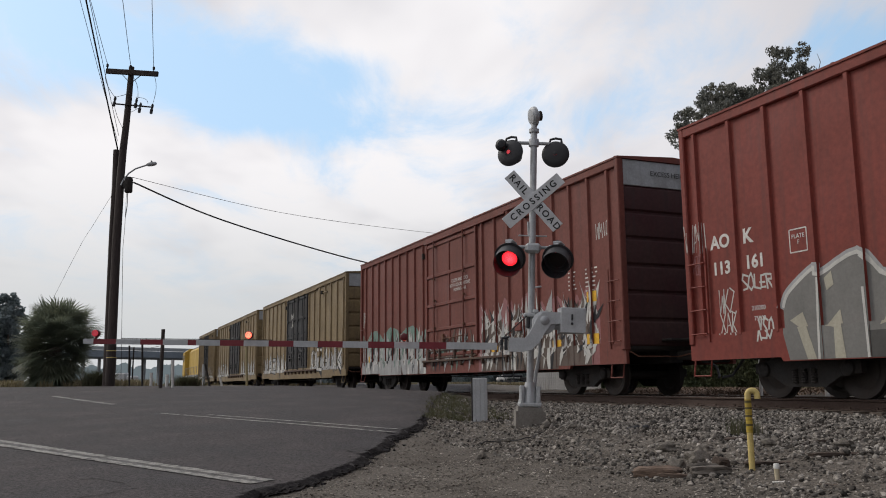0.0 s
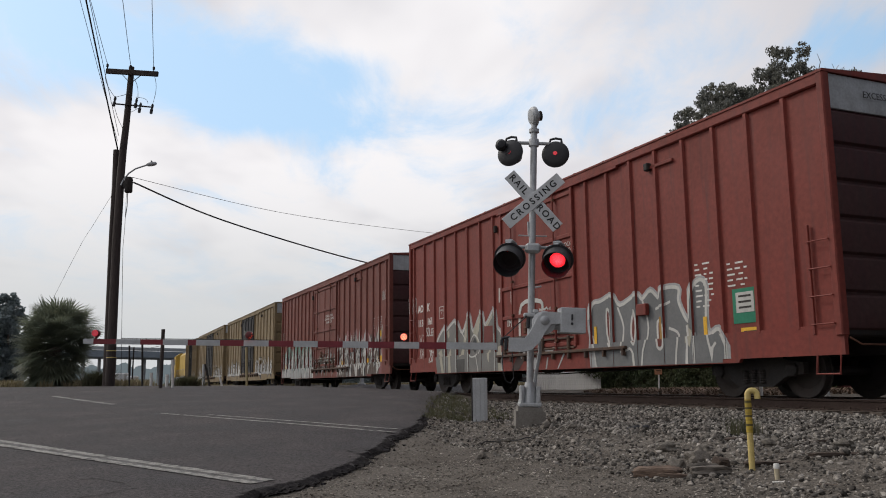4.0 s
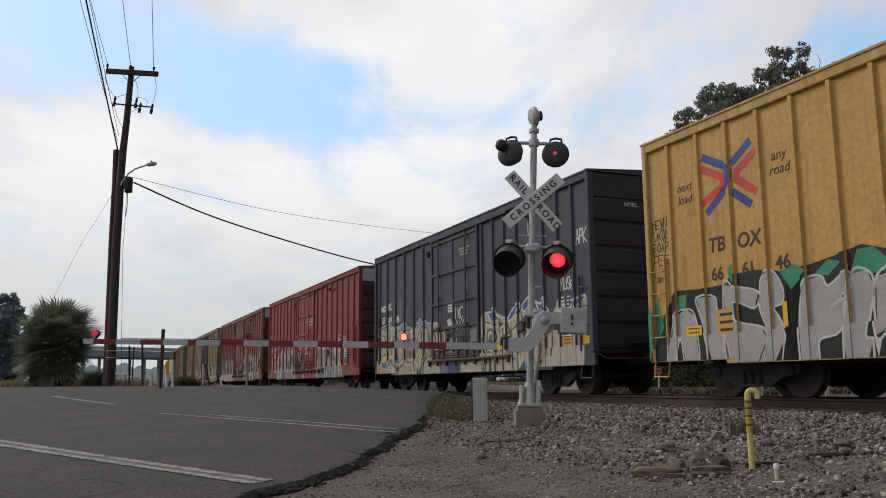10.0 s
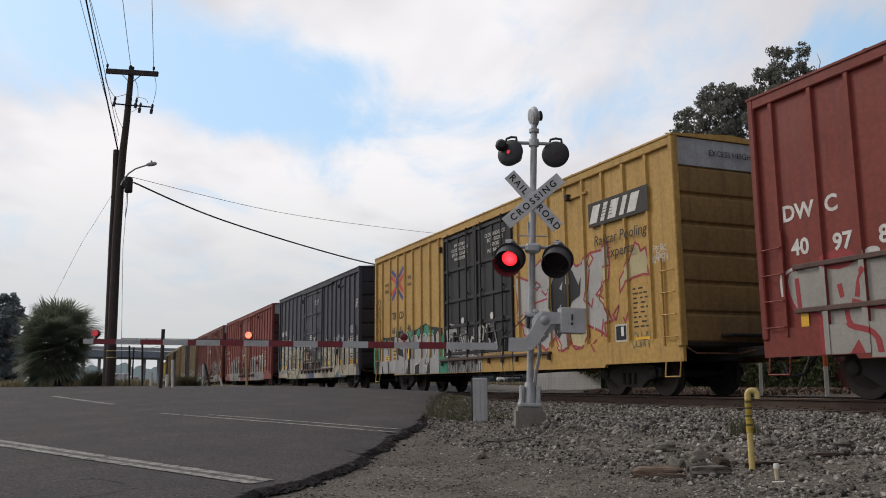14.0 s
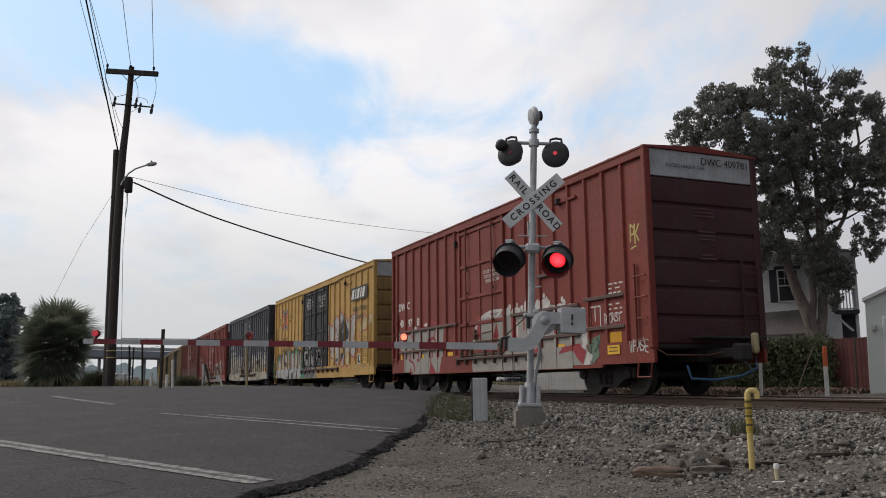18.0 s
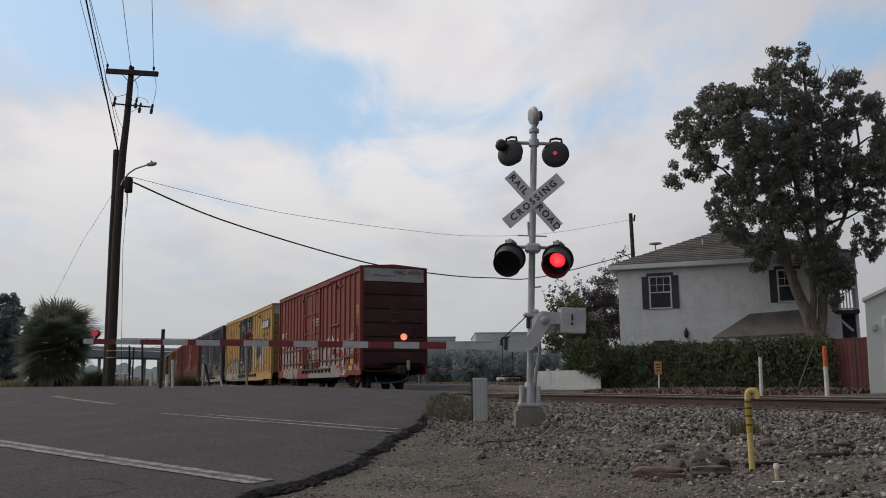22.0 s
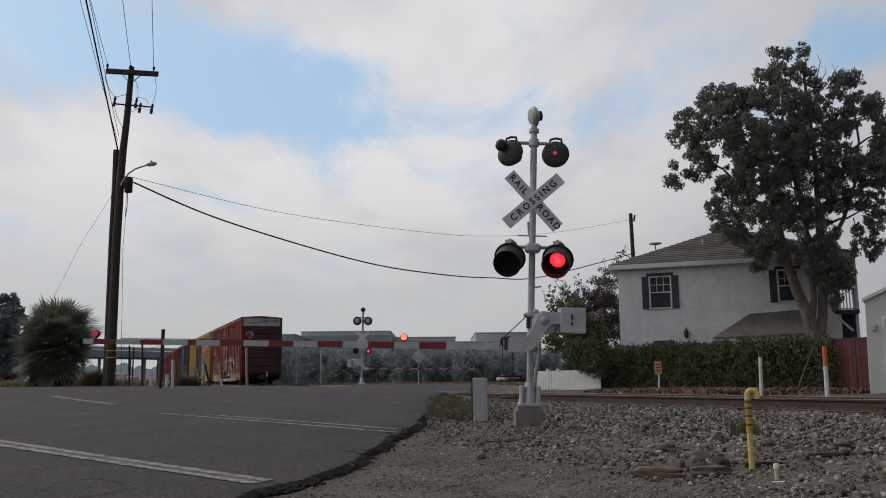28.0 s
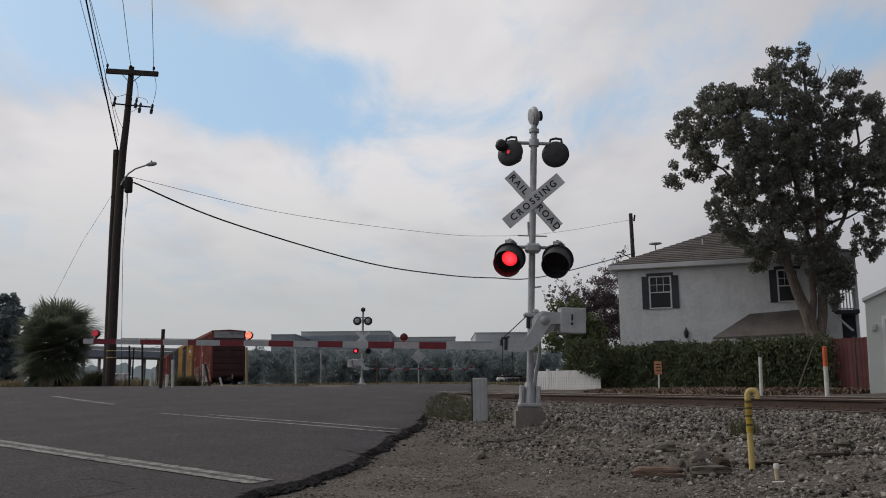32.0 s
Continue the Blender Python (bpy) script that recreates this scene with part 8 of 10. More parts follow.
for i, (x, y, r) in enumerate(((2.45, 9.5, .11), (2.55, 8.75, .12), (2.28, 8.55, .09), (3.0, 8.6, .07), (2.75, 9.2, .08), (1.85, 12.6, .07), (0.45, 10.6, .06), (3.4, 9.0, .09), (2.1, 9.3, .06), (0.9, 12.2, .06), (3.9, 8.5, .08), (1.55, 13.1, .09))):
    bm = bmesh.new()
    bmesh.ops.create_icosphere(bm, subdivisions=3, radius=r)
    for v in bm.verts:
        v.co *= 1 + .55 * noise.noise(v.co * (1.3 / r) + Vector((i * 3.1, 0, 0))) + .16 * noise.noise(v.co * (4.5 / r))
        v.co.z *= .72
    g = Geo()
    bm.verts.index_update()
    g.v, g.f = [tuple(v.co) for v in bm.verts], [tuple(v.index for v in f.verts) for f in bm.faces]
    bm.free()
    thing("rock", "dusty grey brown rock lying in the gravel", "rock", pose(x, y, ground_z(x, y) + r * .25), group="rocks in the gravel", g=g, material=ROCK, smooth=28)
wire = Geo().tube([(.5 + .04 * k * 1.1, 12.0 + .25 * math.sin(k * .35) + .02 * k, gravel_z(.5 + .044 * k, 12.0) + .03 + .01 * math.sin(k)) for k in range(28)], .008, 6)
thing("loose_wire", "thin black wire lying on the dirt", "wire", g=wire, material=WIRE)


# ---------------- utility poles and wires ----------------
def seen_at(px, py, depth):
    """The place at that depth ahead, by the view's own geometry: used for far wires and roofs."""
    f, cp, sp, cr, sr = 1500.3, math.cos(.1571), math.sin(.1571), math.cos(.0094), math.sin(.0094)
    a, b = (px - 784) / f, (441 - py) / f
    x, y = cr * a + sr * b, cr * b - sr * a
    w = (x, cp - y * sp, sp + y * cp)
    k = depth / w[1]
    return (w[0] * k, depth, EYE[2] + w[2] * k)


def utility_pole():
    D = 30.0
    base = Vector(seen_at(194, 684, D))
    up = thing("utility_pole", "tall dark wooden utility pole with crossarm and lamp", "utility pole", at=pose(*base))
    at = lambda px, py, dy=0.0: Vector(seen_at(px, py, D + dy)) - base
    # the old pole bends slightly towards its top
    part("pole", Geo().tube([at(194, 690), at(200, 560), at(206, 430), at(210, 370), at(213, 319), at(218, 265), at(223.5, 220), at(229, 165), at(233, 119)], [.165, .160, .150, .145, .140, .130, .120, .110, .10], 14), POLE_WOOD, up, "creosoted wooden pole")
    part("stub_pole", Geo().tube([at(188, 690, .2), at(194, 540, .2), at(199, 420, .2), at(204, 330, .2), at(206, 266, .2)], [.14, .13, .125, .12, .11], 14), POLE_WOOD, up, "shorter brown pole strapped alongside")
    for y in (622, 634):
        p = at(197, y, 0)
        part("pole_band", Geo().lathe([(.172, 0), (.172, .03)], tuple(p), n=14), YELLOW_PIPE, up)
    a, b = at(188, 126, -.14), at(280, 131.5, -.14)
    tilt = math.degrees(math.atan2(a.z - b.z, b.x - a.x))
    part("crossarm", Geo().box((0, 0, 0), ((b - a).length, .10, .19), .012), POLE_WOOD, up, "dark timber crossarm", at=pose(*((a + b) / 2), 0, tilt, 0))
    for px in (217, 250):
        part("arm_brace", Geo().tube([at(px, 133, -.14), at(231, 148, -.1)], .014, 6), STEEL_DARK, up)
    for px, py in ((190, 122), (231, 124), (272, 127)):
        p = at(px, py, -.14)
        part("insulator", Geo().lathe([(.02, 0), (.02, .06), (.045, .08), (.04, .12), (.05, .14), (.03, .19)], tuple(p), n=10), BLACK, up)
    part("crossarm", Geo().tube([at(203, 184, -.12), at(270, 190, -.12)], .03, 8), STEEL_DARK, up, "thin steel equipment arm")
    for px, py in ((203, 180), (241, 183), (248, 191), (269, 193)):
        p = at(px, py, -.16)
        part("fuse_cutout", Geo().tube([p + Vector((-.03, 0, -.19)), p + Vector((.02, 0, .19))], .035, 8).tube([p + Vector((-.03, 0, -.17)), p + Vector((-.01, 0, -.02))], .058, 8).tube([p + Vector((.0, 0, .05)), p + Vector((.02, 0, .14))], .05, 8), BLACK, up)
    jum = Geo()
    for x0, y0, x1, y1, sag in ((190, 124, 203, 172, -9), (231, 130, 244, 175, 5), (272, 130, 271, 182, 5), (203, 190, 222, 236, -3), (248, 190, 229, 200, 2), (206, 172, 233, 165, 0), (240, 172, 262, 184, 6)):
        jum.tube([at(x0 + (x1 - x0) * q + sag * math.sin(q * 3.14), y0 + (y1 - y0) * q - abs(sag) * .4 * math.sin(q * 3.14), -.18) for q in [k / 8 for k in range(9)]], .009, 5)
    part("jumper_wire", jum, WIRE, up)
    p = at(227, 341, -.1)
    part("transformer_box", Geo().lathe([(.12, 0), (.14, .03), (.14, .48), (.12, .56), (.05, .58)], tuple(p), n=16).box(tuple(p + Vector((-.12, 0, .3))), (.16, .12, .3), .03), STEEL_DARK, up, "dark grey pole-mounted can")
    lm = part("lamp_bracket", Geo().tube([at(214, 328, -.12), at(219, 318, -.12), at(228, 307, -.12), at(240, 299, -.12), at(252, 295, -.12), at(262, 292, -.12)], .03, 8), ALUMINIUM, up)
    part("lamp_head", Geo().lathe([(.03, 0), (.07, .06), (.085, .2), (.065, .34), (.02, .38)], (0, 0, 0), pose(0, 0, 0, 0, 82), 14), ALUMINIUM, lm, "grey street lamp head", at=pose(*at(259, 292, -.12)))
    part("photo_cell", Geo().lathe([(.03, 0), (.03, .08)], tuple(at(268, 288.5, -.12)), n=10), BLACK, lm)
    part("ground_wire", Geo().tube([at(224, 342, -.1), at(221, 400, -.1), at(217.5, 440, -.1), at(214, 684, -.1)], .008, 5), WIRE, up)
    part("ground_wire", Geo().tube([at(226, 342, -.1), at(225, 365, -.1), at(222, 385, -.1)], .014, 5), WIRE, up)


utility_pole()


def cable(name, label, pts, r):
    """A hanging cable through the points."""
    P = [Vector(p) for p in pts]
    out = []
    for i in range(len(P) - 1):
        a, b, c, d = P[max(i - 1, 0)], P[i], P[i + 1], P[min(i + 2, len(P) - 1)]
        for k in range(10):
            t = k / 10
            out.append(.5 * ((2 * b) + (c - a) * t + (2 * a - 5 * b + 4 * c - d) * t * t + (3 * b - a - 3 * c + d) * t ** 3))
    out.append(P[-1])
    return thing(name, label, "cable", g=Geo().tube(out, r, 6), material=WIRE)


cable("power_line", "thick dark cable sagging between two poles", [seen_at(236, 323, 30), seen_at(400, 392, 33), seen_at(640, 463, 38), seen_at(780, 486, 42), seen_at(870, 492, 45), seen_at(960, 490, 48), seen_at(1124, 448, 54)], .03)
cable("power_line", "thin cable hanging between two poles", [seen_at(234, 314, 30), seen_at(500, 377, 35), seen_at(750, 411, 41), seen_at(860, 418, 45), seen_at(980, 412, 49), seen_at(1124, 388, 54)], .009)
for a, b, d, r in (((190, 113), (160, 0), 26, .010), ((231, 114), (217, 0), 26, .010), ((272, 118), (269, 0), 26, .010), ((208, 264), (150, -10), 24, .026), ((208, 250), (139, -10), 24, .009), ((210, 240), (156, -10), 25, .010)):
    A, B = Vector(seen_at(*a, 30)), Vector(seen_at(*b, d))
    cable("power_line", "dark overhead wire running to the utility pole", [A, A.lerp(B, .5) - Vector((0, 0, .03)), B, B + (B - A) * 1.5], r)
cable("guy_wire", "thin guy wire running down from the pole", [seen_at(200, 342, 30), seen_at(164, 400, 31), seen_at(144, 432, 32), seen_at(99, 519, 34), seen_at(60, 600, 35.5)], .006)

far_pole = thing("utility_pole", "slim grey utility pole behind the house", "utility pole", at=pose(*seen_at(1130, 600, 54)))
part("pole", Geo().tube([(0, 0, -3), (-.15, 0, 8.1)], [.16, .12], 10), POLE_WOOD, far_pole)
part("insulator", Geo().tube([(.05, 0, 7.6), (.12, 0, 8.0)], .06, 8), BLACK, far_pole)
part("lamp_bracket", Geo().tube([(0, -.1, 4.9), (-.5, -.1, 5.3), (-.95, -.1, 5.55)], .03, 6).box((-1.0, -.1, 5.55), (.4, .14, .08), .03), ALUMINIUM, far_pole)


# ---------------- plants ----------------
def leaf_cloud(clumps, size, rnd, per, droop=0.0, longer=1.0):
    """Many small folded leaves in clumps (centre, radius)."""
    vs, fs = [], []
    n = 0
    for c, r in clumps:
        k = int(per * r * r)
        d = rnd.normal(0, 1, (k, 3))
        d /= np.linalg.norm(d, axis=1)[:, None] + 1e-9
        P = np.array(c) + d * (r * rnd.uniform(.35, 1.05, (k, 1)))
        a = rnd.normal(0, 1, (k, 3))
        a[:, 2] -= droop
        a /= np.linalg.norm(a, axis=1)[:, None]
        b = np.cross(a, rnd.normal(0, 1, (k, 3)))
        b /= np.linalg.norm(b, axis=1)[:, None] + 1e-9
        s = size * rnd.uniform(.6, 1.3, (k, 1))
        q = np.stack([P - b * s * .5, P + a * s * .7 * longer, P + b * s * .5, P - a * s * .7 * longer], 1)
        vs.append(q.reshape(-1, 3))
        for i in range(k):
            fs.append((n, n + 1, n + 2, n + 3))
            n += 4
    me = bpy.data.meshes.new("leaves")
    me.from_pydata(np.concatenate(vs).tolist(), [], fs)
    return me


def foliage(name, clumps, size, mat, parent, seed, per, label="", droop=0.0, longer=1.0):
    me = leaf_cloud(clumps, size, np.random.default_rng(seed), per, droop, longer)
    me.materials.append(mat)
    return part(name, me, mat, parent, label)


def eucalyptus():
    D = 33.0
    base = Vector(seen_at(1448, 690, D))
    tr = thing("tree", "tall dense dark green eucalyptus tree behind the hedge", "tree", at=pose(*base))
    loc = lambda px, py, dy=0.0: Vector(seen_at(px, py, D + dy)) - base
    def limb(name, pts, r0, r1, par=None):
        P = [loc(*p) for p in pts]
        return part(name, Geo().tube(P, [r0 + (r1 - r0) * i / (len(P) - 1) for i in range(len(P))], 10), BARK, par or tr)
    limb("trunk", [(1446, 725), (1446, 650), (1444, 610), (1440, 585)], .36, .30)
    limb("trunk", [(1441, 600), (1434, 570), (1424, 545), (1410, 515), (1396, 475), (1385, 430), (1372, 380), (1360, 320), (1352, 260)], .27, .07)
    limb("trunk", [(1450, 610), (1456, 560), (1456, 500), (1452, 440), (1448, 370), (1442, 280), (1430, 190), (1420, 110)], .20, .05)
    limb("trunk", [(1436, 575), (1440, 530), (1436, 480), (1430, 420), (1415, 350), (1400, 260), (1395, 170)], .15, .04)
    limb("limb", [(1454, 480), (1470, 430), (1492, 390), (1512, 330), (1520, 250), (1508, 170)], .11, .03)
    limb("limb", [(1440, 390), (1410, 330), (1385, 250), (1385, 160)], .11, .03)
    limb("limb", [(1362, 380), (1320, 340), (1280, 300), (1225, 270)], .08, .02)
    limb("limb", [(1352, 300), (1310, 250), (1280, 210)], .06, .02)
    limb("limb", [(1470, 395), (1485, 388), (1500, 386), (1525, 372), (1550, 378)], .06, .02)
    limb("limb", [(1390, 450), (1340, 430), (1290, 385)], .06, .02)
    limb("limb", [(1512, 262), (1535, 245), (1552, 238)], .05, .02)
    rnd = random.Random(5)
    cl = []
    # crown lobes: place, half width, half height, share of clumps
    lobes = ((1372, 95, 14, 9, 1), (1393, 93, 10, 9, 1), (1421, 92, 12, 15, 1), (1350, 132, 14, 12, 1), (1380, 130, 24, 20, 1), (1420, 130, 18, 22, 1), (1445, 150, 14, 18, .6), (1504, 140, 26, 16, 1), (1375, 175, 45, 28, 1), (1430, 190, 34, 30, .9), (1330, 175, 22, 20, .9), (1290, 172, 28, 22, 1.1), (1262, 165, 20, 14, 1), (1236, 180, 14, 10, .9),
             (1280, 215, 48, 34, 1.1), (1215, 210, 22, 18, .8), (1207, 240, 20, 22, .8), (1240, 255, 28, 26, .9), (1255, 290, 18, 18, .8), (1222, 285, 16, 14, .6), (1196, 298, 12, 8, .7), (1192, 322, 14, 14, .9), (1213, 305, 14, 8, .6), (1240, 312, 16, 9, .7), (1320, 250, 44, 42, 1.1), (1380, 245, 46, 48, 1.2), (1440, 240, 34, 36, .8), (1475, 170, 16, 30, .4), (1480, 225, 26, 36, .8),
             (1520, 185, 26, 22, 1), (1548, 190, 16, 24, 1), (1560, 240, 22, 34, .9), (1500, 210, 18, 24, .8), (1500, 290, 34, 34, .8), (1545, 300, 34, 34, .9), (1590, 290, 40, 60, .9), (1460, 290, 22, 40, .8), (1410, 300, 28, 36, .9), (1350, 310, 44, 40, 1.1), (1300, 320, 26, 34, .9), (1278, 335, 14, 24, .7), (1270, 370, 18, 22, 1), (1285, 405, 22, 18, .9), (1310, 385, 28, 36, .6), (1360, 375, 40, 44, 1),
             (1410, 370, 30, 40, .8), (1450, 360, 24, 48, .8), (1480, 345, 26, 34, .9), (1520, 350, 30, 20, .8), (1556, 360, 16, 26, .6), (1550, 400, 16, 24, .45), (1528, 400, 14, 24, .4), (1512, 425, 10, 20, .5), (1535, 436, 14, 10, .5), (1470, 420, 20, 34, .5), (1450, 440, 26, 28, .45), (1410, 440, 30, 28, .35), (1366, 440, 32, 24, .75), (1334, 436, 20, 22, .9), (1340, 466, 16, 14, .7), (1310, 420, 14, 16, .8), (1552, 425, 14, 26, .5), (1540, 455, 8, 10, .4),
             (1480, 470, 22, 18, .9), (1495, 490, 14, 26, .9), (1470, 500, 24, 26, 1), (1455, 480, 22, 26, .8), (1480, 530, 12, 14, .7), (1605, 380, 30, 30, .6), (1390, 466, 16, 10, .35))
    for px, py, rx, ry, share in lobes:
        for _ in range(max(4, int(rx * ry / 15 * share))):
            a, q = rnd.uniform(0, 6.28), rnd.uniform(0, 1) ** .55
            rr = rnd.uniform(.08, .25)
            cl.append((tuple(loc(px + q * rx * math.cos(a), py + q * ry * math.sin(a), rnd.uniform(-1, 1) * (rx + ry) * .030)), rr))
    foliage("crown", cl, .062, LEAF, tr, 3, 1650, "dense dark green leaves with gaps of sky", .8, 1.7)
    # bare twigs high in the crown
    for a, b, c in (((1468, 180), (1480, 130), (1472, 112)), ((1478, 150), (1490, 125), (1494, 118)), ((1445, 140), (1452, 110), (1446, 95)), ((1380, 130), (1375, 100), (1360, 92)), ((1450, 150), (1462, 128), (1460, 118)), ((1470, 150), (1476, 128), (1484, 116)), ((1500, 175), (1506, 160), (1508, 140)), ((1468, 160), (1485, 145), (1490, 120)), ((1530, 375), (1545, 390), (1552, 420)), ((1510, 386), (1514, 400), (1508, 430))):
        part("twig", Geo().tube([loc(*a), loc(*b), loc(*c)], [.025, .015, .006], 5), BARK, tr)


eucalyptus()


def fan_palm():
    rnd = random.Random(9)
    base = Vector(seen_at(94, 683, 33))
    pm = thing("palm", "bushy green fan palm beside the road", "palm", at=pose(*base))
    part("trunk", Geo().tube([(0, 0, -.3), (0, 0, 1.5)], [.30, .24], 12), BARK, pm)
    stems = Geo()
    for k in range(250):
        az = rnd.uniform(0, 6.283)
        el = radians(rnd.uniform(-62, 78))
        d = Vector((math.cos(az) * math.cos(el), math.sin(az) * math.cos(el), math.sin(el)))
        o = Vector((0, 0, 1.32 + .35 * math.sin(el)))
        ln = rnd.uniform(.65, 1.25) if el > .2 else rnd.uniform(.45, 1.0)
        c = o + d * ln
        stems.tube([o, o + d * ln * .5 + Vector((0, 0, .03)), c], .012, 4)
        side = d.cross(Vector((0, 0, 1)))
        side = side.normalized() if side.length > .05 else Vector((1, 0, 0))
        up = side.cross(d)
        tilt = rnd.uniform(-.5, .5)
        side = (side * math.cos(tilt) + up * math.sin(tilt)).normalized()
        up = side.cross(d)
        g = Geo()
        for j in range(19):
            a = radians(-105 + 210 * j / 18)
            w = (d * math.cos(a) + side * math.sin(a)).normalized()
            n = (d * -math.sin(a) + side * math.cos(a)).normalized() * .030
            r = rnd.uniform(.75, 1.0) * (1.0 - .25 * abs(a) / 1.9)
            tip = c + w * r + Vector((0, 0, -.12 * r)) + up * .05
            mid = c + w * r * .55 + up * .03
            g.add([c, mid - n, tip, mid + n], [(0, 1, 2, 3)])
        part("frond", g, PALM_LEAF, pm, smooth=0)
    part("stalk_mass", stems, PALM_LEAF, pm)["kind"] = "stuff"


fan_palm()


def round_tree(label, px, py_base, depth, blobs, mat, leaf, per, seed, trunk=True, cat="tree", name="tree", dense=2.2):
    base = Vector(seen_at(px, py_base, depth))
    base.z = ground_z(base.x, base.y)
    tr = thing(name, label, cat, at=pose(*base))
    rnd = random.Random(seed)
    cl = []
    for bx, by, r in blobs:
        rm = r * depth / 1500
        for _ in range(max(4, int(r / dense))):
            a, q = rnd.uniform(0, 6.28), rnd.uniform(0, 1) ** .5
            p = Vector(seen_at(bx + q * r * math.cos(a), by + q * r * math.sin(a), depth + rnd.uniform(-1, 1) * rm)) - base
            cl.append((tuple(p), rm * rnd.uniform(.25, .45)))
    if trunk:
        tops = blobs[0]
        top = Vector(seen_at(tops[0], tops[1], depth)) - base
        part("trunk", Geo().tube([(0, 0, -.3), top * .5, top], [.02 + top.z * .03, top.z * .022, .03], 8), BARK, tr)
    foliage("crown", cl, leaf, mat, tr, seed, per)
    return tr


round_tree("dark purple leaved plum tree beside the house", 1070, 600, 41, ((1070, 520, 26), (1070, 555, 34), (1085, 590, 34), (1085, 490, 16), (1068, 480, 9), (1070, 462, 5), (1092, 468, 9), (1102, 448, 7), (1110, 438, 5), (1095, 455, 6), (1058, 500, 12), (1045, 498, 6), (1030, 520, 14), (1022, 500, 8), (1020, 488, 5), (1000, 515, 12), (998, 498, 5), (980, 510, 8), (970, 522, 7), (978, 535, 12), (1010, 535, 18), (1040, 540, 20), (1050, 610, 26), (1020, 560, 24), (963, 518, 4), (985, 497, 5)), PLUM_LEAF, .052, 1500, 21, dense=.6)
round_tree("light green shrubby tree behind the white fence", 1030, 640, 38, ((1020, 545, 16), (1012, 528, 8), (985, 545, 14), (1000, 560, 20), (1040, 570, 18), (1055, 590, 18), (1000, 600, 24), (970, 605, 14), (1030, 600, 24), (955, 615, 10), (985, 615, 12), (1060, 575, 9)), GREEN_LEAF, .070, 1500, 22, dense=.6)
round_tree("tall hazy eucalyptus by the road's far side", 15, 660, 62, ((15, 560, 26), (-15, 570, 30), (20, 530, 12), (8, 540, 16), (30, 560, 12), (5, 610, 34), (30, 630, 24), (-30, 620, 34), (-30, 540, 20), (12, 645, 26), (38, 650, 20), (40, 600, 14), (-10, 655, 24), (28, 665, 18)), HAZED_LEAF, .2, 600, 23, dense=1.2)
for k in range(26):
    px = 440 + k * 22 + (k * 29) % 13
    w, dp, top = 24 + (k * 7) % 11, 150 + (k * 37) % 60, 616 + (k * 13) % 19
    round_tree("hazy blue green distant tree beyond the field", px, 676, dp, ((px, 645, w * .9), (px - w * .5, 652, w * .8), (px + w * .6, 650, w * .8), (px, top + w * .55, w * .6), (px + w * .2, 664, w * .8), (px - w * .4, 666, w * .7)), HAZED_LEAF, .30, 90, 40 + k, dense=2.0)


# haze painted in: grey-blue base colour plus a faint glow of its own
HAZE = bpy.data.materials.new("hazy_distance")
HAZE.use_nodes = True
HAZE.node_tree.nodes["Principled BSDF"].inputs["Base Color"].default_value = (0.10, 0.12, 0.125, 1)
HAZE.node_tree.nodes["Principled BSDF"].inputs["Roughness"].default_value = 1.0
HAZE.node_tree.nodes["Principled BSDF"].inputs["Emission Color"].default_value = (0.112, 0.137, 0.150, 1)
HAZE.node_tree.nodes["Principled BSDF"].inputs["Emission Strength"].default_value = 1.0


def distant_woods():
    """A flat glowing sheet: hazy woods on the horizon, behind the nearer far trees."""
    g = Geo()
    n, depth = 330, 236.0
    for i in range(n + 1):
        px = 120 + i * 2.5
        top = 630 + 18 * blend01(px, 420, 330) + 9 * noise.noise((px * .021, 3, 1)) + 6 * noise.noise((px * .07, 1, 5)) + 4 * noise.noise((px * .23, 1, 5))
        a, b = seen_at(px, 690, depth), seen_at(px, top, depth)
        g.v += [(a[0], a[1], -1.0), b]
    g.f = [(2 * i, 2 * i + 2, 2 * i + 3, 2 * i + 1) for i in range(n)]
    tagged(part("backdrop", g, HAZE, smooth=0), "flat glowing sheet of hazy blue green woods on the horizon", "backdrop", kind="structure")


distant_woods()


def hedge():
    """The ivy hedge that runs beside the track behind it."""
    hd = thing("hedge", "dense dark green ivy hedge along the fence", "hedge")
    rnd = random.Random(4)
    cl = []
    A, B = Vector(seen_at(1012, 690, 38)), Vector(seen_at(1470, 698, 27))
    n = 120
    for i in range(n):
        q = i / (n - 1)
        p = A.lerp(B, q)
        hgt = 1.62 + .18 * noise.noise((q * 9, 0, 3)) + .1 * noise.noise((q * 31, 0, 3))
        for z in np.arange(.15, hgt, .34):
            for _ in range(2):
                cl.append(((p.x + rnd.uniform(-.15, .15), p.y + rnd.uniform(-.4, .4), p.z + float(z) + rnd.uniform(-.1, .12)), rnd.uniform(.24, .36)))
    for i in range(30):
        q = rnd.uniform(-.03, .12)
        p = A.lerp(B, q)
        cl.append(((p.x, p.y - rnd.uniform(.2, 1.9), p.z + rnd.uniform(.75, 1.6)), rnd.uniform(.2, .32)))
    # ivy that hangs over the white fence
    for i in range(150):
        q = rnd.uniform(0, 1) ** .7
        px = 1000 + 66 * q
        p = seen_at(px, rnd.uniform(606, 640 + 26 * q), 35.7 - 2.0 * q - rnd.uniform(0, .35))
        cl.append((p, rnd.uniform(.14, .26)))
    foliage("ivy", cl, .062, IVY, hd, 31, 950, "", 1.4, 1.4)
    d = (B - A)
    mid = (A + B) / 2
    part("support_fence", Geo().box((0, 0, .6), (d.length - .5, .08, 1.2), .01), OLD_WOOD, hd, at=pose(mid.x, mid.y, mid.z, 0, 0, math.degrees(math.atan2(d.y, d.x))))


hedge()

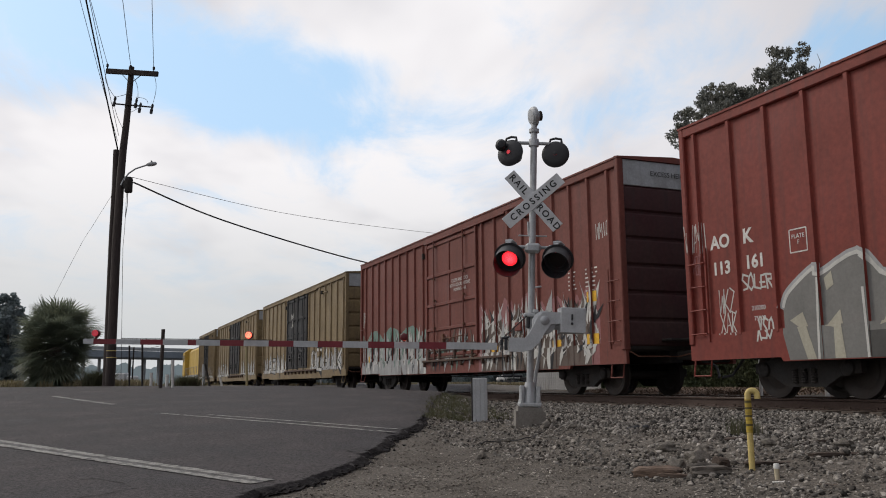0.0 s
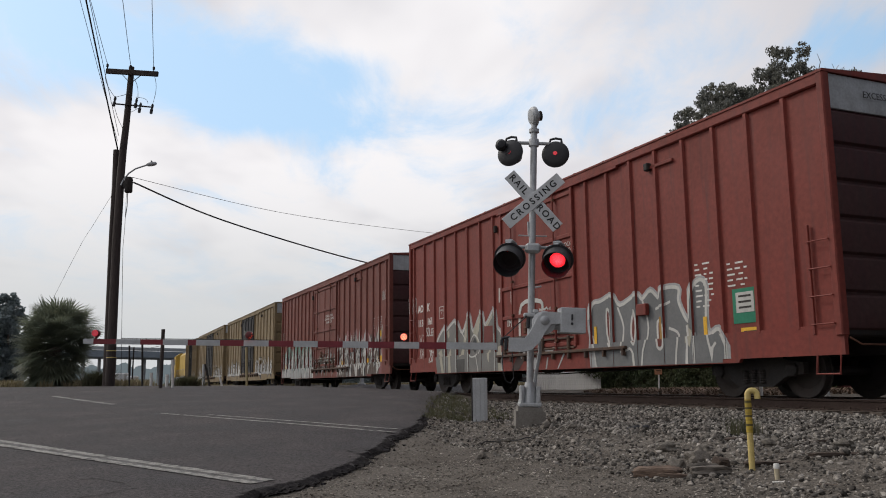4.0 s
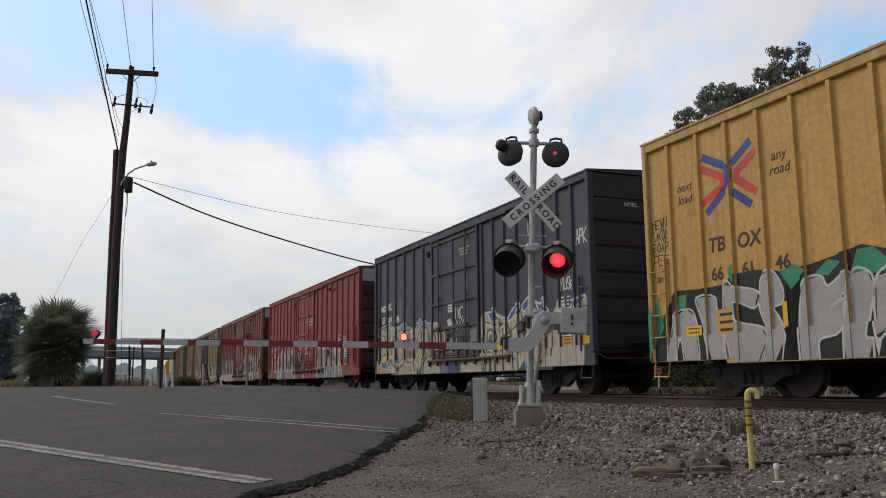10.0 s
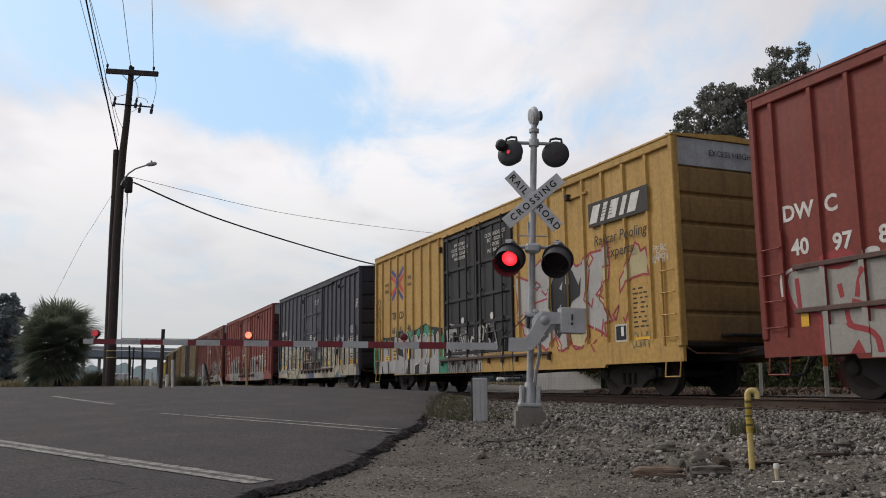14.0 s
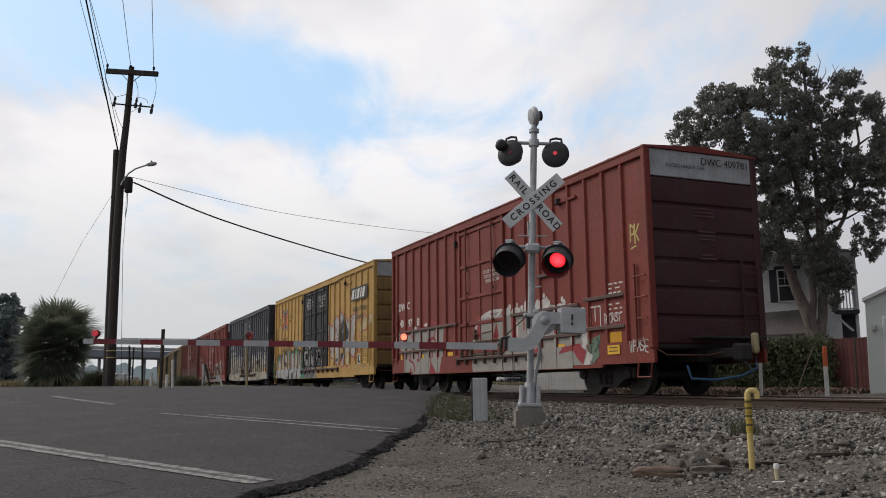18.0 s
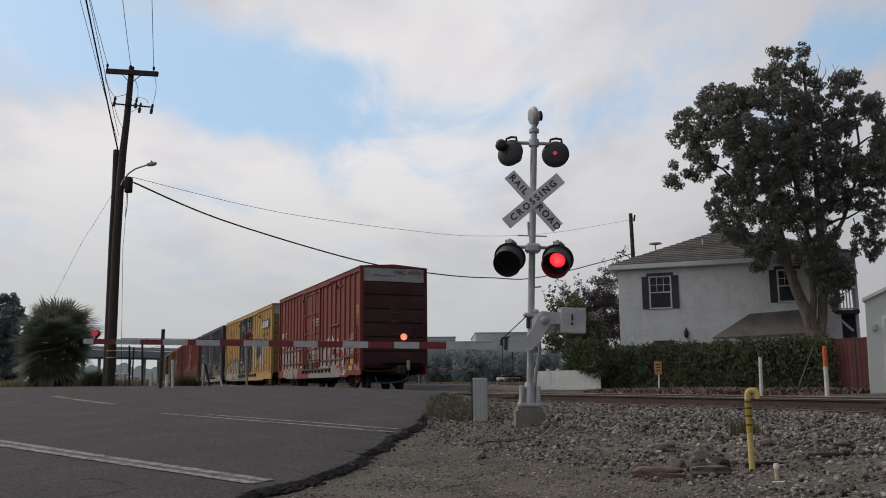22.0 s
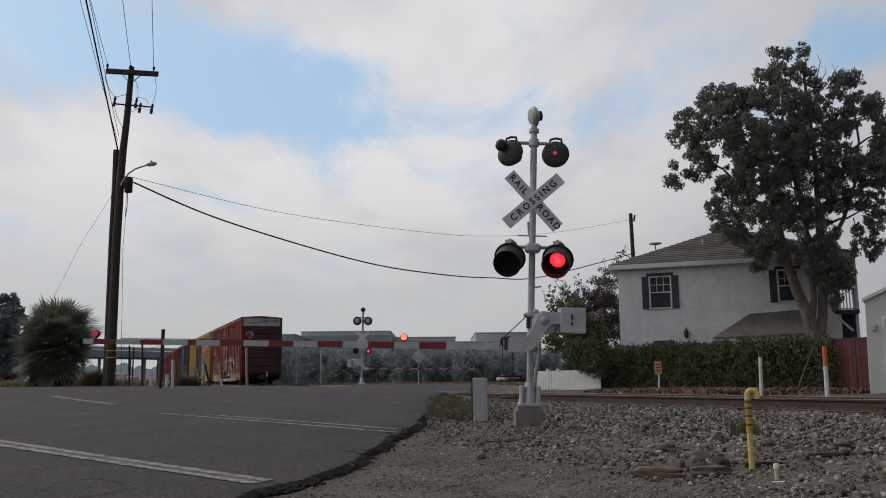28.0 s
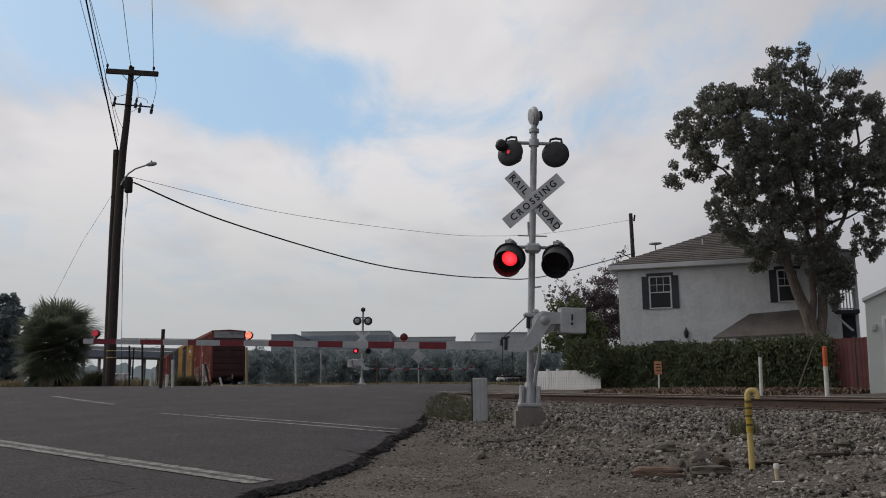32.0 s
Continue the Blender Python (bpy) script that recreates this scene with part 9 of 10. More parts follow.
# ---------------- house ----------------
STUCCO = surface("white_stucco", (0.66, 0.67, 0.675), 0.9, dirt=(0.50, 0.515, 0.52), dirt_amount=0.7, scale=1.6, fine=7, fine_amount=0.09, bump=0.8, bump_scale=6, streaks=0.12)
TRIM = surface("white_trim", (0.62, 0.63, 0.64), 0.7, fine=30, fine_amount=0.05, bump=0.05)
SHUTTER = surface("navy_shutter", (0.028, 0.030, 0.042), 0.6, fine=30, bump=0.1)
SHINGLE = surface("grey_shingle", (0.115, 0.100, 0.094), 0.9, dirt=(0.065, 0.057, 0.054), dirt_amount=0.8, scale=1.2, fine=16, fine_amount=0.3, bump=0.4, per_piece=0.18)
GLASS = surface("dark_window_glass", (0.02, 0.022, 0.026), 0.22, spec=0.22, fine=3, fine_amount=0.1, bump=0)
RED_FENCE = surface("red_fence_paint", (0.085, 0.022, 0.022), 0.85, dirt=(0.05, 0.022, 0.022), scale=2, fine=25, per_piece=0.15)
WHITE_FENCE = surface("white_vinyl_fence", (0.66, 0.66, 0.66), 0.5, dirt=(0.5, 0.48, 0.46), scale=2, fine=25, per_piece=0.05)
SHED_WALL = surface("pale_grey_green_siding", (0.50, 0.53, 0.51), 0.7, dirt=(0.40, 0.42, 0.41), scale=1.5, fine=25, fine_amount=0.06, bump=0.08)


def sash_window(par, x, z, w, h, at_y, shutters=(True, True)):
    """A double hung window with bars and shutters, its middle at x, z on the wall's face."""
    win = part("window", Geo().box((x, at_y - .02, z + h / 2 + .03), (w + .1, .07, .07), .01).box((x, at_y - .02, z - h / 2 - .03), (w + .14, .10, .06), .01).box((x - w / 2 - .03, at_y - .02, z), (.07, .07, h), .01).box((x + w / 2 + .03, at_y - .02, z), (.07, .07, h), .01), TRIM, par, "white framed double hung window")
    part("pane", Geo().box((x, at_y - .004, z), (w, .012, h), 0), GLASS, win, "dark reflecting glass")
    g = Geo().box((x, at_y - .02, z), (w, .03, .05), .004)
    part("meeting_rail", g, TRIM, win)
    for k in (-1, 1):
        part("glazing_bar", Geo().box((x + k * w / 6, at_y - .016, z + h / 4), (.022, .02, h / 2), 0), TRIM, win)
    part("glazing_bar", Geo().box((x, at_y - .016, z + h / 4), (w, .02, .022), 0), TRIM, win)
    hd = part("window_head", Geo().box((x, at_y - .03, z + h / 2 + .12), (w + .3, .08, .14), .012), SHUTTER, win)
    for k, on in zip((-1, 1), shutters):
        if on:
            sh = part("shutter", Geo().box((x + k * (w / 2 + .21), at_y - .03, z), (.30, .05, h + .1), .008), SHUTTER, win, "dark navy louvred shutter")


def house():
    A, B = Vector(seen_at(1093, 478, 37.5)), Vector(seen_at(1400, 462, 35.0))
    d = (B - A)
    ang = math.degrees(math.atan2(d.y, d.x))
    gz = -0.05
    hs = thing("house", "white stucco two storey house with grey hipped roof", "house", at=pose(A.x, A.y, gz, 0, 0, ang))
    def wall_x(px, py):
        e, w = Vector(EYE), Vector(seen_at(px, py, 10)) - Vector(EYE)
        nrm = Vector((-d.y, d.x, 0)).normalized()
        k = (A - e).dot(nrm) / w.dot(nrm)
        p = e + w * k
        return (p - A).xy.dot(d.xy.normalized()), p.z - gz
    H, DP = A.z - gz, 8.0
    W = wall_x(1484, 500)[0]
    RW = wall_x(1518, 480)[0] - .35
    part("wall", Geo().box((W / 2, .12, H / 2), (W, .24, H), .01), STUCCO, hs, "white stucco front wall")
    part("wall", Geo().box((.12, DP / 2 + .12, H / 2), (.24, DP - .24, H), .01), STUCCO, hs)
    part("wall", Geo().box((W - .12, DP / 2 + .12, H / 2), (.24, DP - .24, H), .01), STUCCO, hs)
    part("wall", Geo().box((W / 2, DP - .12, H / 2), (W - .5, .24, H), .01), STUCCO, hs)
    ov = .35
    part("fascia", Geo().box((RW / 2, -ov, H + .06), (RW + 2 * ov, .05, .20), .01), TRIM, hs, "white eave board")
    part("fascia", Geo().box((-ov, DP / 2, H + .06), (.05, DP + 2 * ov, .20), .01), TRIM, hs)
    part("soffit", Geo().box((RW / 2, DP / 2, H - .03), (RW + 2 * ov - .1, DP + 2 * ov - .1, .06), .01), TRIM, hs)
    # hipped roof in shingle courses
    rise, inset = 1.9, DP / 2 + ov
    rf = part("roof", Geo().add([(-ov, -ov, H + .16), (RW + ov, -ov, H + .16), (RW + ov, DP + ov, H + .16), (-ov, DP + ov, H + .16), (inset - ov, DP / 2, H + .14 + rise), (RW - inset + ov, DP / 2, H + .14 + rise)],
              [(0, 1, 5, 4), (1, 2, 5), (2, 3, 4, 5), (3, 0, 4), (3, 2, 1, 0)]), SHINGLE, hs, "grey shingled hip roof")
    n = 16
    for i in range(n):
        q0, q1 = i / n, (i + 1.15) / n
        f = lambda q, s: (-ov + q * inset if s < 0 else RW + ov - q * inset, -ov + q * (DP / 2 + ov), H + .17 + q * rise)
        a, b = f(q0, -1), f(q0, 1)
        c, e = f(min(q1, 1), 1), f(min(q1, 1), -1)
        up = .035
        part("shingle_course", Geo().add([(a[0], a[1], a[2] + up), (b[0], b[1], b[2] + up), (c[0], c[1], c[2]), (e[0], e[1], e[2]), (a[0], a[1], a[2]), (b[0], b[1], b[2])], [(0, 1, 2, 3), (4, 5, 1, 0)]), SHINGLE, rf)
    part("ridge_cap", Geo().tube([(inset - ov - .1, DP / 2, H + .16 + rise), (W - inset + ov + .1, DP / 2, H + .16 + rise)], .08, 8), SHINGLE, rf)
    part("roof_vent", Geo().tube([(3.6, 1.9, H + .8), (3.6, 1.9, H + 1.45)], .05, 8), ALUMINIUM, hs)
    part("roof_vent", Geo().tube([(1.35, 3.2, H + .7), (1.35, 3.2, H + 1.5)], .03, 8).lathe([(.02, 0), (.30, .06), (.30, .10), (.02, .14)], (1.35, 3.2, H + 1.5), n=14), ALUMINIUM, hs, "mushroom shaped roof ventilator")
    # windows by their places on the wall
    for p0, p1, sh in (((1148, 490), (1190, 546), (True, True)), ((1374, 478), (1416, 534), (True, False))):
        (xa, za), (xb, zb) = wall_x(*p0), wall_x(*p1)
        sash_window(hs, (xa + xb) / 2, (za + zb) / 2, xb - xa - .1, za - zb - .1, 0.0, sh)
    xa, za = wall_x(1215, 590)
    lamp = part("wall_lamp", Geo().lathe([(.03, -.22), (.08, -.12), (.10, .05), (.04, .16), (.02, .24)], (xa, -.12, za), n=10).box((xa, -.05, za), (.06, .1, .1), .01), BLACK, hs, "black wall lantern")
    xa, za = wall_x(1175, 604)
    part("window", Geo().box((xa, -.01, za - .35), (.9, .05, .75), .01), SHUTTER, hs, "dark lower window behind the hedge")
    # low lean-to roof over the porch
    x0, z0 = wall_x(1265, 600)
    x1, z1 = wall_x(1318, 556)
    xr, zr = wall_x(1432, 547)
    x3, _ = wall_x(1405, 585)
    pr = part("porch_roof", Geo().add([(x0, -1.6, z0 - .02), (x3 + .6, -1.6, z0 + .08), (xr, 0, zr), (x1 + .2, 0, z1), (x0, -1.6, z0 - .10), (x3 + .6, -1.6, z0), (xr, 0, zr - .1), (x1 + .2, 0, z1 - .1)], [(0, 1, 2, 3), (7, 6, 5, 4), (0, 4, 5, 1), (0, 3, 7, 4), (1, 5, 6, 2)]), SHINGLE, hs, "low shingled porch roof")
    part("porch_wall", Geo().box(((x0 + x3) / 2 + .9, -1.4, 1.1), (x3 - x0, .12, 2.2), .01), STUCCO, hs)
    # balcony at the end, under the roof's corner
    xb, zb = wall_x(1474, 551)
    xe = wall_x(1519, 551)[0]
    zt = wall_x(1519, 511)[1]
    bal = part("balcony", Geo().box(((xb + xe) / 2, .9, zb - .05), (xe - xb + .1, 2.0, .16), .02), SHUTTER, hs, "small balcony with white railing")
    part("rail_top", Geo().box(((xb + xe) / 2, 0, zt), (xe - xb + .1, .07, .07), .01), TRIM, bal)
    part("rail_top", Geo().box((xe, .95, zt), (.07, 1.9, .07), .01), TRIM, bal)
    part("rail_bottom", Geo().box(((xb + xe) / 2, 0, zb + .08), (xe - xb + .1, .06, .06), .01), TRIM, bal)
    for k in range(8):
        part("baluster", Geo().box((xb + .06 + k * (xe - xb - .1) / 7, 0, (zb + zt) / 2), (.045, .045, zt - zb - .06), .006), TRIM, bal)
    for k in range(1, 9):
        part("baluster", Geo().box((xe, k * .21, (zb + zt) / 2), (.045, .045, zt - zb - .06), .006), TRIM, bal)
    px_ = wall_x(1514, 500)[0]
    part("balcony_post", Geo().box((px_, .06, (zb + H) / 2), (.12, .12, H - zb), .01), TRIM, bal)
    part("balcony_post", Geo().box((px_, .5, zb / 2), (.12, .12, zb), .01), TRIM, bal)
    part("stair_stringer", Geo().tube([(xb - .05, -.1, zb - .05), (wall_x(1510, 586)[0], -.1, wall_x(1510, 586)[1])], .05, 6), TRIM, bal)
    # dark panel standing in for the shade under the balcony
    part("porch_recess", Geo().box(((xb + xe) / 2 + .1, 1.8, zb / 2), (xe - xb, .1, zb - .2), .01), SHUTTER, hs)


house()


def wall_run(a, b):
    A, B = Vector(a), Vector(b)
    d = B - A
    return A, d.xy.length, math.degrees(math.atan2(d.y, d.x))


# white picket fence
A, ln, ang = wall_run(seen_at(948, 691, 37), seen_at(1064, 694, 34))
wf = thing("picket_fence", "white vinyl board fence beside the hedge", "fence", at=pose(A.x, A.y, A.z - .05, 0, 0, ang))
nb = 30
bm_board = Geo().box((0, 0, .43), (ln / nb * .90, .03, .86), .006).mesh("board", WHITE_FENCE)
for i in range(nb):
    b = new("board", bm_board)
    b.parent = wf
    b.matrix_basis = pose((i + .5) * ln / nb, 0, 0)
for x in (0, ln * .2, ln * .36):
    part("post", Geo().box((x, .03, .46), (.10, .12, .96), .012), WHITE_FENCE, wf)
part("rail", Geo().box((ln / 2, .035, .82), (ln, .05, .07), .006), WHITE_FENCE, wf)

# red board fence behind the hedge's end
A, ln, ang = wall_run(seen_at(1380, 697, 29), seen_at(1545, 699, 25.5))
rf_ = thing("board_fence", "dull red painted wooden board fence", "fence", at=pose(A.x, A.y, A.z - .05, 0, 0, ang))
nb = 24
bm_board = Geo().box((0, 0, .88), (ln / nb * .96, .03, 1.76), .005).mesh("board", RED_FENCE)
for i in range(nb):
    b = new("board", bm_board)
    b.parent = rf_
    b.matrix_basis = pose((i + .5) * ln / nb, float(rng.uniform(-.006, .006)), float(rng.uniform(-.02, .02)))
part("rail", Geo().box((ln / 2, .04, 1.4), (ln, .05, .09), .006), RED_FENCE, rf_)


def shed():
    P = Vector(seen_at(1540, 700, 23.5))
    sh = thing("shed", "pale grey green sided shed with a white door", "shed", at=pose(P.x, P.y, P.z - .1, 0, 1.4, -31))
    h = 2.75
    part("wall", Geo().box((2.0, .06, h / 2), (4.0, .12, h), .01), SHED_WALL, sh, "pale ribbed siding")
    part("wall", Geo().box((.06, 2.0, h / 2), (.12, 3.8, h), .01), SHED_WALL, sh)
    part("gable", Geo().prism([(h, 0), (h, 4.0), (h + .95, 2.0)], 1, .01, .11), SHED_WALL, sh)
    part("roof_edge", Geo().add([(-.05, -.10, h + .0), (2.0, -.15, h + 1.0), (2.0, 3.9, h + 1.0), (-.05, 3.9, h + .0), (-.05, -.10, h - .09), (2.0, -.15, h + .9), (2.0, 3.9, h + .9), (-.05, 3.9, h - .09)], [(0, 1, 2, 3), (7, 6, 5, 4), (0, 4, 5, 1), (0, 3, 7, 4)]), TRIM, sh, "white roof edge")
    dr = part("door", Geo().box((.95, -.02, 1.05), (.95, .05, 2.1), .01), SHED_WALL, sh, "pale shed door")
    for x in (.45, 1.45):
        part("door_trim", Geo().box((x, -.03, 1.08), (.08, .06, 2.2), .01), TRIM, dr)
    part("door_trim", Geo().box((.95, -.03, 2.2), (1.08, .06, .08), .01), TRIM, dr)
    part("latch", Geo().box((.62, -.06, 1.25), (.04, .04, .28), .01).box((.66, -.07, 1.05), (.1, .04, .04), .01), BLACK, dr)
    part("meter_box", Geo().box((.2, -.05, 1.95), (.13, .08, .17), .01), ALUMINIUM, sh)


shed()


# ---------------- posts and signs ----------------
def marker(label, p_top, p_bot, depth, r, mat, top_mat=None, frac=0.0, name="marker_post", cat="post", rise=0.0):
    T, B = Vector(seen_at(*p_top, depth)), Vector(seen_at(*p_bot, depth))
    B.z = min(B.z, ground_z(B.x, B.y) + .02)
    root = thing(name, label, cat, at=pose(*B))
    v = T - B
    part("post", Geo().tube([(-v.x * .05, 0, -.15), v * (1 - frac)], r, 10), mat, root)
    if top_mat:
        part("top", Geo().tube([v * (1 - frac), v, v + Vector((0, 0, .01))], [r * 1.04, r * 1.04, r * .6], 10), top_mat, root)
    return root


marker("white plastic pipeline marker with orange top", (1459, 614), (1464, 699), 21.5, .055, WHITE_PVC, ORANGE, .40)
marker("slim white marker post with a dark band", (1345, 623), (1347, 696), 23, .045, WHITE_PVC, BLACK, .12)
marker("leaning thin wooden stake by the hedge", (1440, 612), (1406, 690), 24, .02, OLD_WOOD)
marker("thin dark pole by the red fence", (1512, 596), (1518, 698), 24.5, .03, POLE_WOOD)
sg = marker("small orange warning sign on a white post", (1166, 640), (1166, 690), 30, .03, WHITE_PVC, name="warning_sign", cat="sign")
part("sign_plate", Geo().box((0, -.04, .78), (.26, .02, .46), .005), surface("faded_orange_sign", (0.52, 0.24, 0.12), .6, fine=20), sg, "faded orange sign plate")
for dz in (.9, .8, .68):
    part("print_bar", Geo().box((0, -.052, dz), (.17, .004, .03), 0), TXT_BLACK, sg)
for p_top, p_bot, dp, r, m, lab in (((289, 583), (284, 684), 26, .055, POLE_WOOD, "dark wooden fence post by the road"), ((306, 637), (306, 685), 27, .045, WHITE_PVC, "white marker post by the road"), ((296, 663), (295, 685), 27.5, .05, WHITE_PVC, "short white marker post by the road"),
                                    ((268, 660), (267, 683), 30, .05, WHITE_PVC, "short white marker post in the grass"), ((229, 612), (229, 683), 31, .03, STEEL_DARK, "thin dark metal fence post"), ((252, 610), (252, 684), 30, .035, STEEL_DARK, "dark metal fence post"),
                                    ((237, 615), (234, 668), 36, .03, STEEL_DARK, "thin dark metal fence post"), ((436, 615), (437, 684), 42, .06, DULL_YELLOW, "hazy dull yellow marker post by the track"), ((361, 645), (360, 681), 40, .07, ALUMINIUM, "grey leaning post by the track"), ((363, 645), (372, 684), 39, .05, STEEL_DARK, "dark leaning board by the track"),
                                    ((389, 668), (394, 682), 41, .05, WHITE_PVC, "short leaning white stake"), ((523, 618), (524, 672), 70, .09, ALUMINIUM, "grey pole beyond the crossing"), ((568, 620), (568, 672), 90, .09, ALUMINIUM, "slim grey pole beyond the crossing"), ((668, 635), (668, 682), 60, .06, OLD_WOOD, "brown post beyond the crossing")):
    marker(lab, p_top, p_bot, dp, r, m)
cable("fence_wire", "thin wire strung between the fence posts", [seen_at(229, 618, 31), seen_at(252, 618, 30), seen_at(287, 612, 26)], .006)


TILT_UP = surface("pale_warehouse_wall", (0.42, 0.44, 0.455), 0.9, dirt=(0.35, 0.37, 0.385), scale=.05, fine=.8, fine_amount=.06, bump=0)
TILT_DARK = surface("grey_warehouse_band", (0.27, 0.31, 0.35), 0.9, scale=.05, fine=.8, bump=0)


def far_signal():
    B = Vector(seen_at(640, 684, 57))
    fs_ = thing("crossing_signal", "far crossing signal mast seen from behind its gate", "crossing signal", at=pose(B.x, B.y, B.z, 0, .8, 0))
    part("mast", Geo().tube([(0, 0, 0), (0, 0, 5.0)], .07, 12), ALUMINIUM, fs_)
    part("base_casting", Geo().box((0, 0, .1), (.5, .5, .2), .03).lathe([(.16, .2), (.09, .6)], n=12), ALUMINIUM, fs_)
    part("bell", Geo().lathe([(.06, 0), (.15, .05), (.16, .2), (.05, .3)], (0, 0, 4.95), n=12), BLACK, fs_)
    part("cross_arm", Geo().tube([(-.4, -.05, 4.56), (.4, -.05, 4.56)], .035, 8).tube([(-.45, -.05, 2.45), (.45, -.05, 2.45)], .035, 8), ALUMINIUM, fs_)
    for x in (-.36, .36):
        b = part("background_disc", Geo().lathe([(.02, .0), (.29, .0), (.29, .03), (.1, .05)], (0, 0, 0), pose(0, 0, 0, 90), 20), BLACK, fs_, at=pose(x, -.12, 4.32))
        part("lamp_back", Geo().lathe([(.18, 0), (.18, .03), (.12, .10)], (0, 0, 0), pose(0, 0, 0, 90), 16), ALUMINIUM, b)
    for x, ph in ((-.42, "l"), (.42, "r")):
        lamp_head(fs_, pose(x, -.15, 2.32), .20, ph, RED_LIT, RED_OFF)
    crossbuck(fs_, 3.2, SIGN_BLACK, SIGN_WHITE, letters=False, y=-.1)
    part("gate_machine", Geo().box((-.3, 0, 1.55), (.8, .4, .5), .06).box((-.75, 0, 1.5), (.4, .4, .5), .03), SILVER, fs_)
    part("gate_crank", Geo().prism([(z, x) for x, z in [(-.3, 1.75), (.1, 1.1), (.5, 1.05), (.5, 1.25), (.2, 1.3), (-.1, 1.85)]], 1, -.25, -.17), SILVER, fs_)
    arm = part("gate_arm", Geo().box((4.0, -.2, 1.16), (7.0, .04, .09), .008), TILT_DARK, fs_, "far striped gate arm", at=pose(0, 0, 0, 0, 0, 0))
    for k in range(7):
        part("red_band", Geo().box((1.0 + k * .98, -.2, 1.16), (.42, .05, .094), .008), ARM_RED, arm)
    for x in (2.2, 4.4, 7.3):
        part("arm_lamp", Geo().lathe([(.08, -.05), (.09, 0), (.06, .06)], (0, 0, 0), pose(0, 0, 0, 90), 12), RED_DIM, arm, at=pose(x, -.24, 1.30))


far_signal()
S = Vector(seen_at(741, 684, 60))
ds = thing("diamond_sign", "grey back of a diamond shaped road sign", "road sign", at=pose(*S))
part("post", Geo().tube([(0, 0, 0), (0, 0, 2.6)], .045, 8), ALUMINIUM, ds)
part("plate", Geo().box((0, 0, 0), (.74, .02, .74), .01), ALUMINIUM, ds, at=pose(0, -.06, 2.05, 0, 45, 0))

# ---------------- distance ----------------


def warehouse(label, x0, x1, ytop, depth, deep, band=True, mat=None):
    a, b = Vector(seen_at(x0, ytop, depth)), Vector(seen_at(x1, ytop, depth))
    w, h = b.x - a.x, a.z
    wh = thing("warehouse", label, "warehouse", at=pose((a.x + b.x) / 2, depth + deep / 2, 0))
    part("wall", Geo().box((0, 0, h / 2), (w, deep, h), .1), mat or TILT_UP, wh)
    part("roof", Geo().box((0, 0, h + .1), (w + .4, deep + .4, .3), .05), TILT_UP, wh)
    if band:
        part("wall_band", Geo().box((0, -deep / 2 - .05, h * .80), (w * .98, .12, h * .26), .02), TILT_DARK, wh)
    n = max(2, int(w / 12))
    for i in range(n):
        part("dock_door", Geo().box((-w / 2 + (i + .5) * w / n, -deep / 2 - .05, h * .3), (3.2, .12, 4.0), .02), TILT_DARK, wh)


warehouse("long pale grey warehouse in the hazy distance", 533, 690, 588, 330, 50)
warehouse("long low grey warehouse in the hazy distance", 690, 806, 598, 345, 50)
warehouse("pale warehouse block in the hazy distance", 841, 955, 590, 260, 40, False)
warehouse("low pale warehouse in the hazy distance", 790, 870, 606, 240, 30, False)
warehouse("grey warehouse beyond the track in the distance", 480, 522, 593, 300, 30, False, TILT_DARK)
warehouse("dark low building among the distant trees", 600, 660, 622, 230, 20, False, TILT_DARK)


def overpass():
    a, b = Vector(seen_at(120, 617, 170)), Vector(seen_at(330, 617, 190))
    d = b - a
    ov = thing("overpass", "grey concrete freeway overpass in the distance", "overpass", at=pose(a.x, a.y, 0, 0, 0, math.degrees(math.atan2(d.y, d.x))))
    h = a.z
    part("deck", Geo().box((d.length / 2, 0, h - 1.1), (d.length + 40, 9, 1.5), .2), TILT_DARK, ov)
    part("barrier", Geo().box((d.length / 2, -4.4, h + .05), (d.length + 40, .25, .7), .05), TILT_UP, ov)
    for k in range(9):
        part("pier", Geo().box((d.length * k / 8, 0, h / 2 - 1), (.4, .8, h - 1.6), .1), TILT_UP, ov)


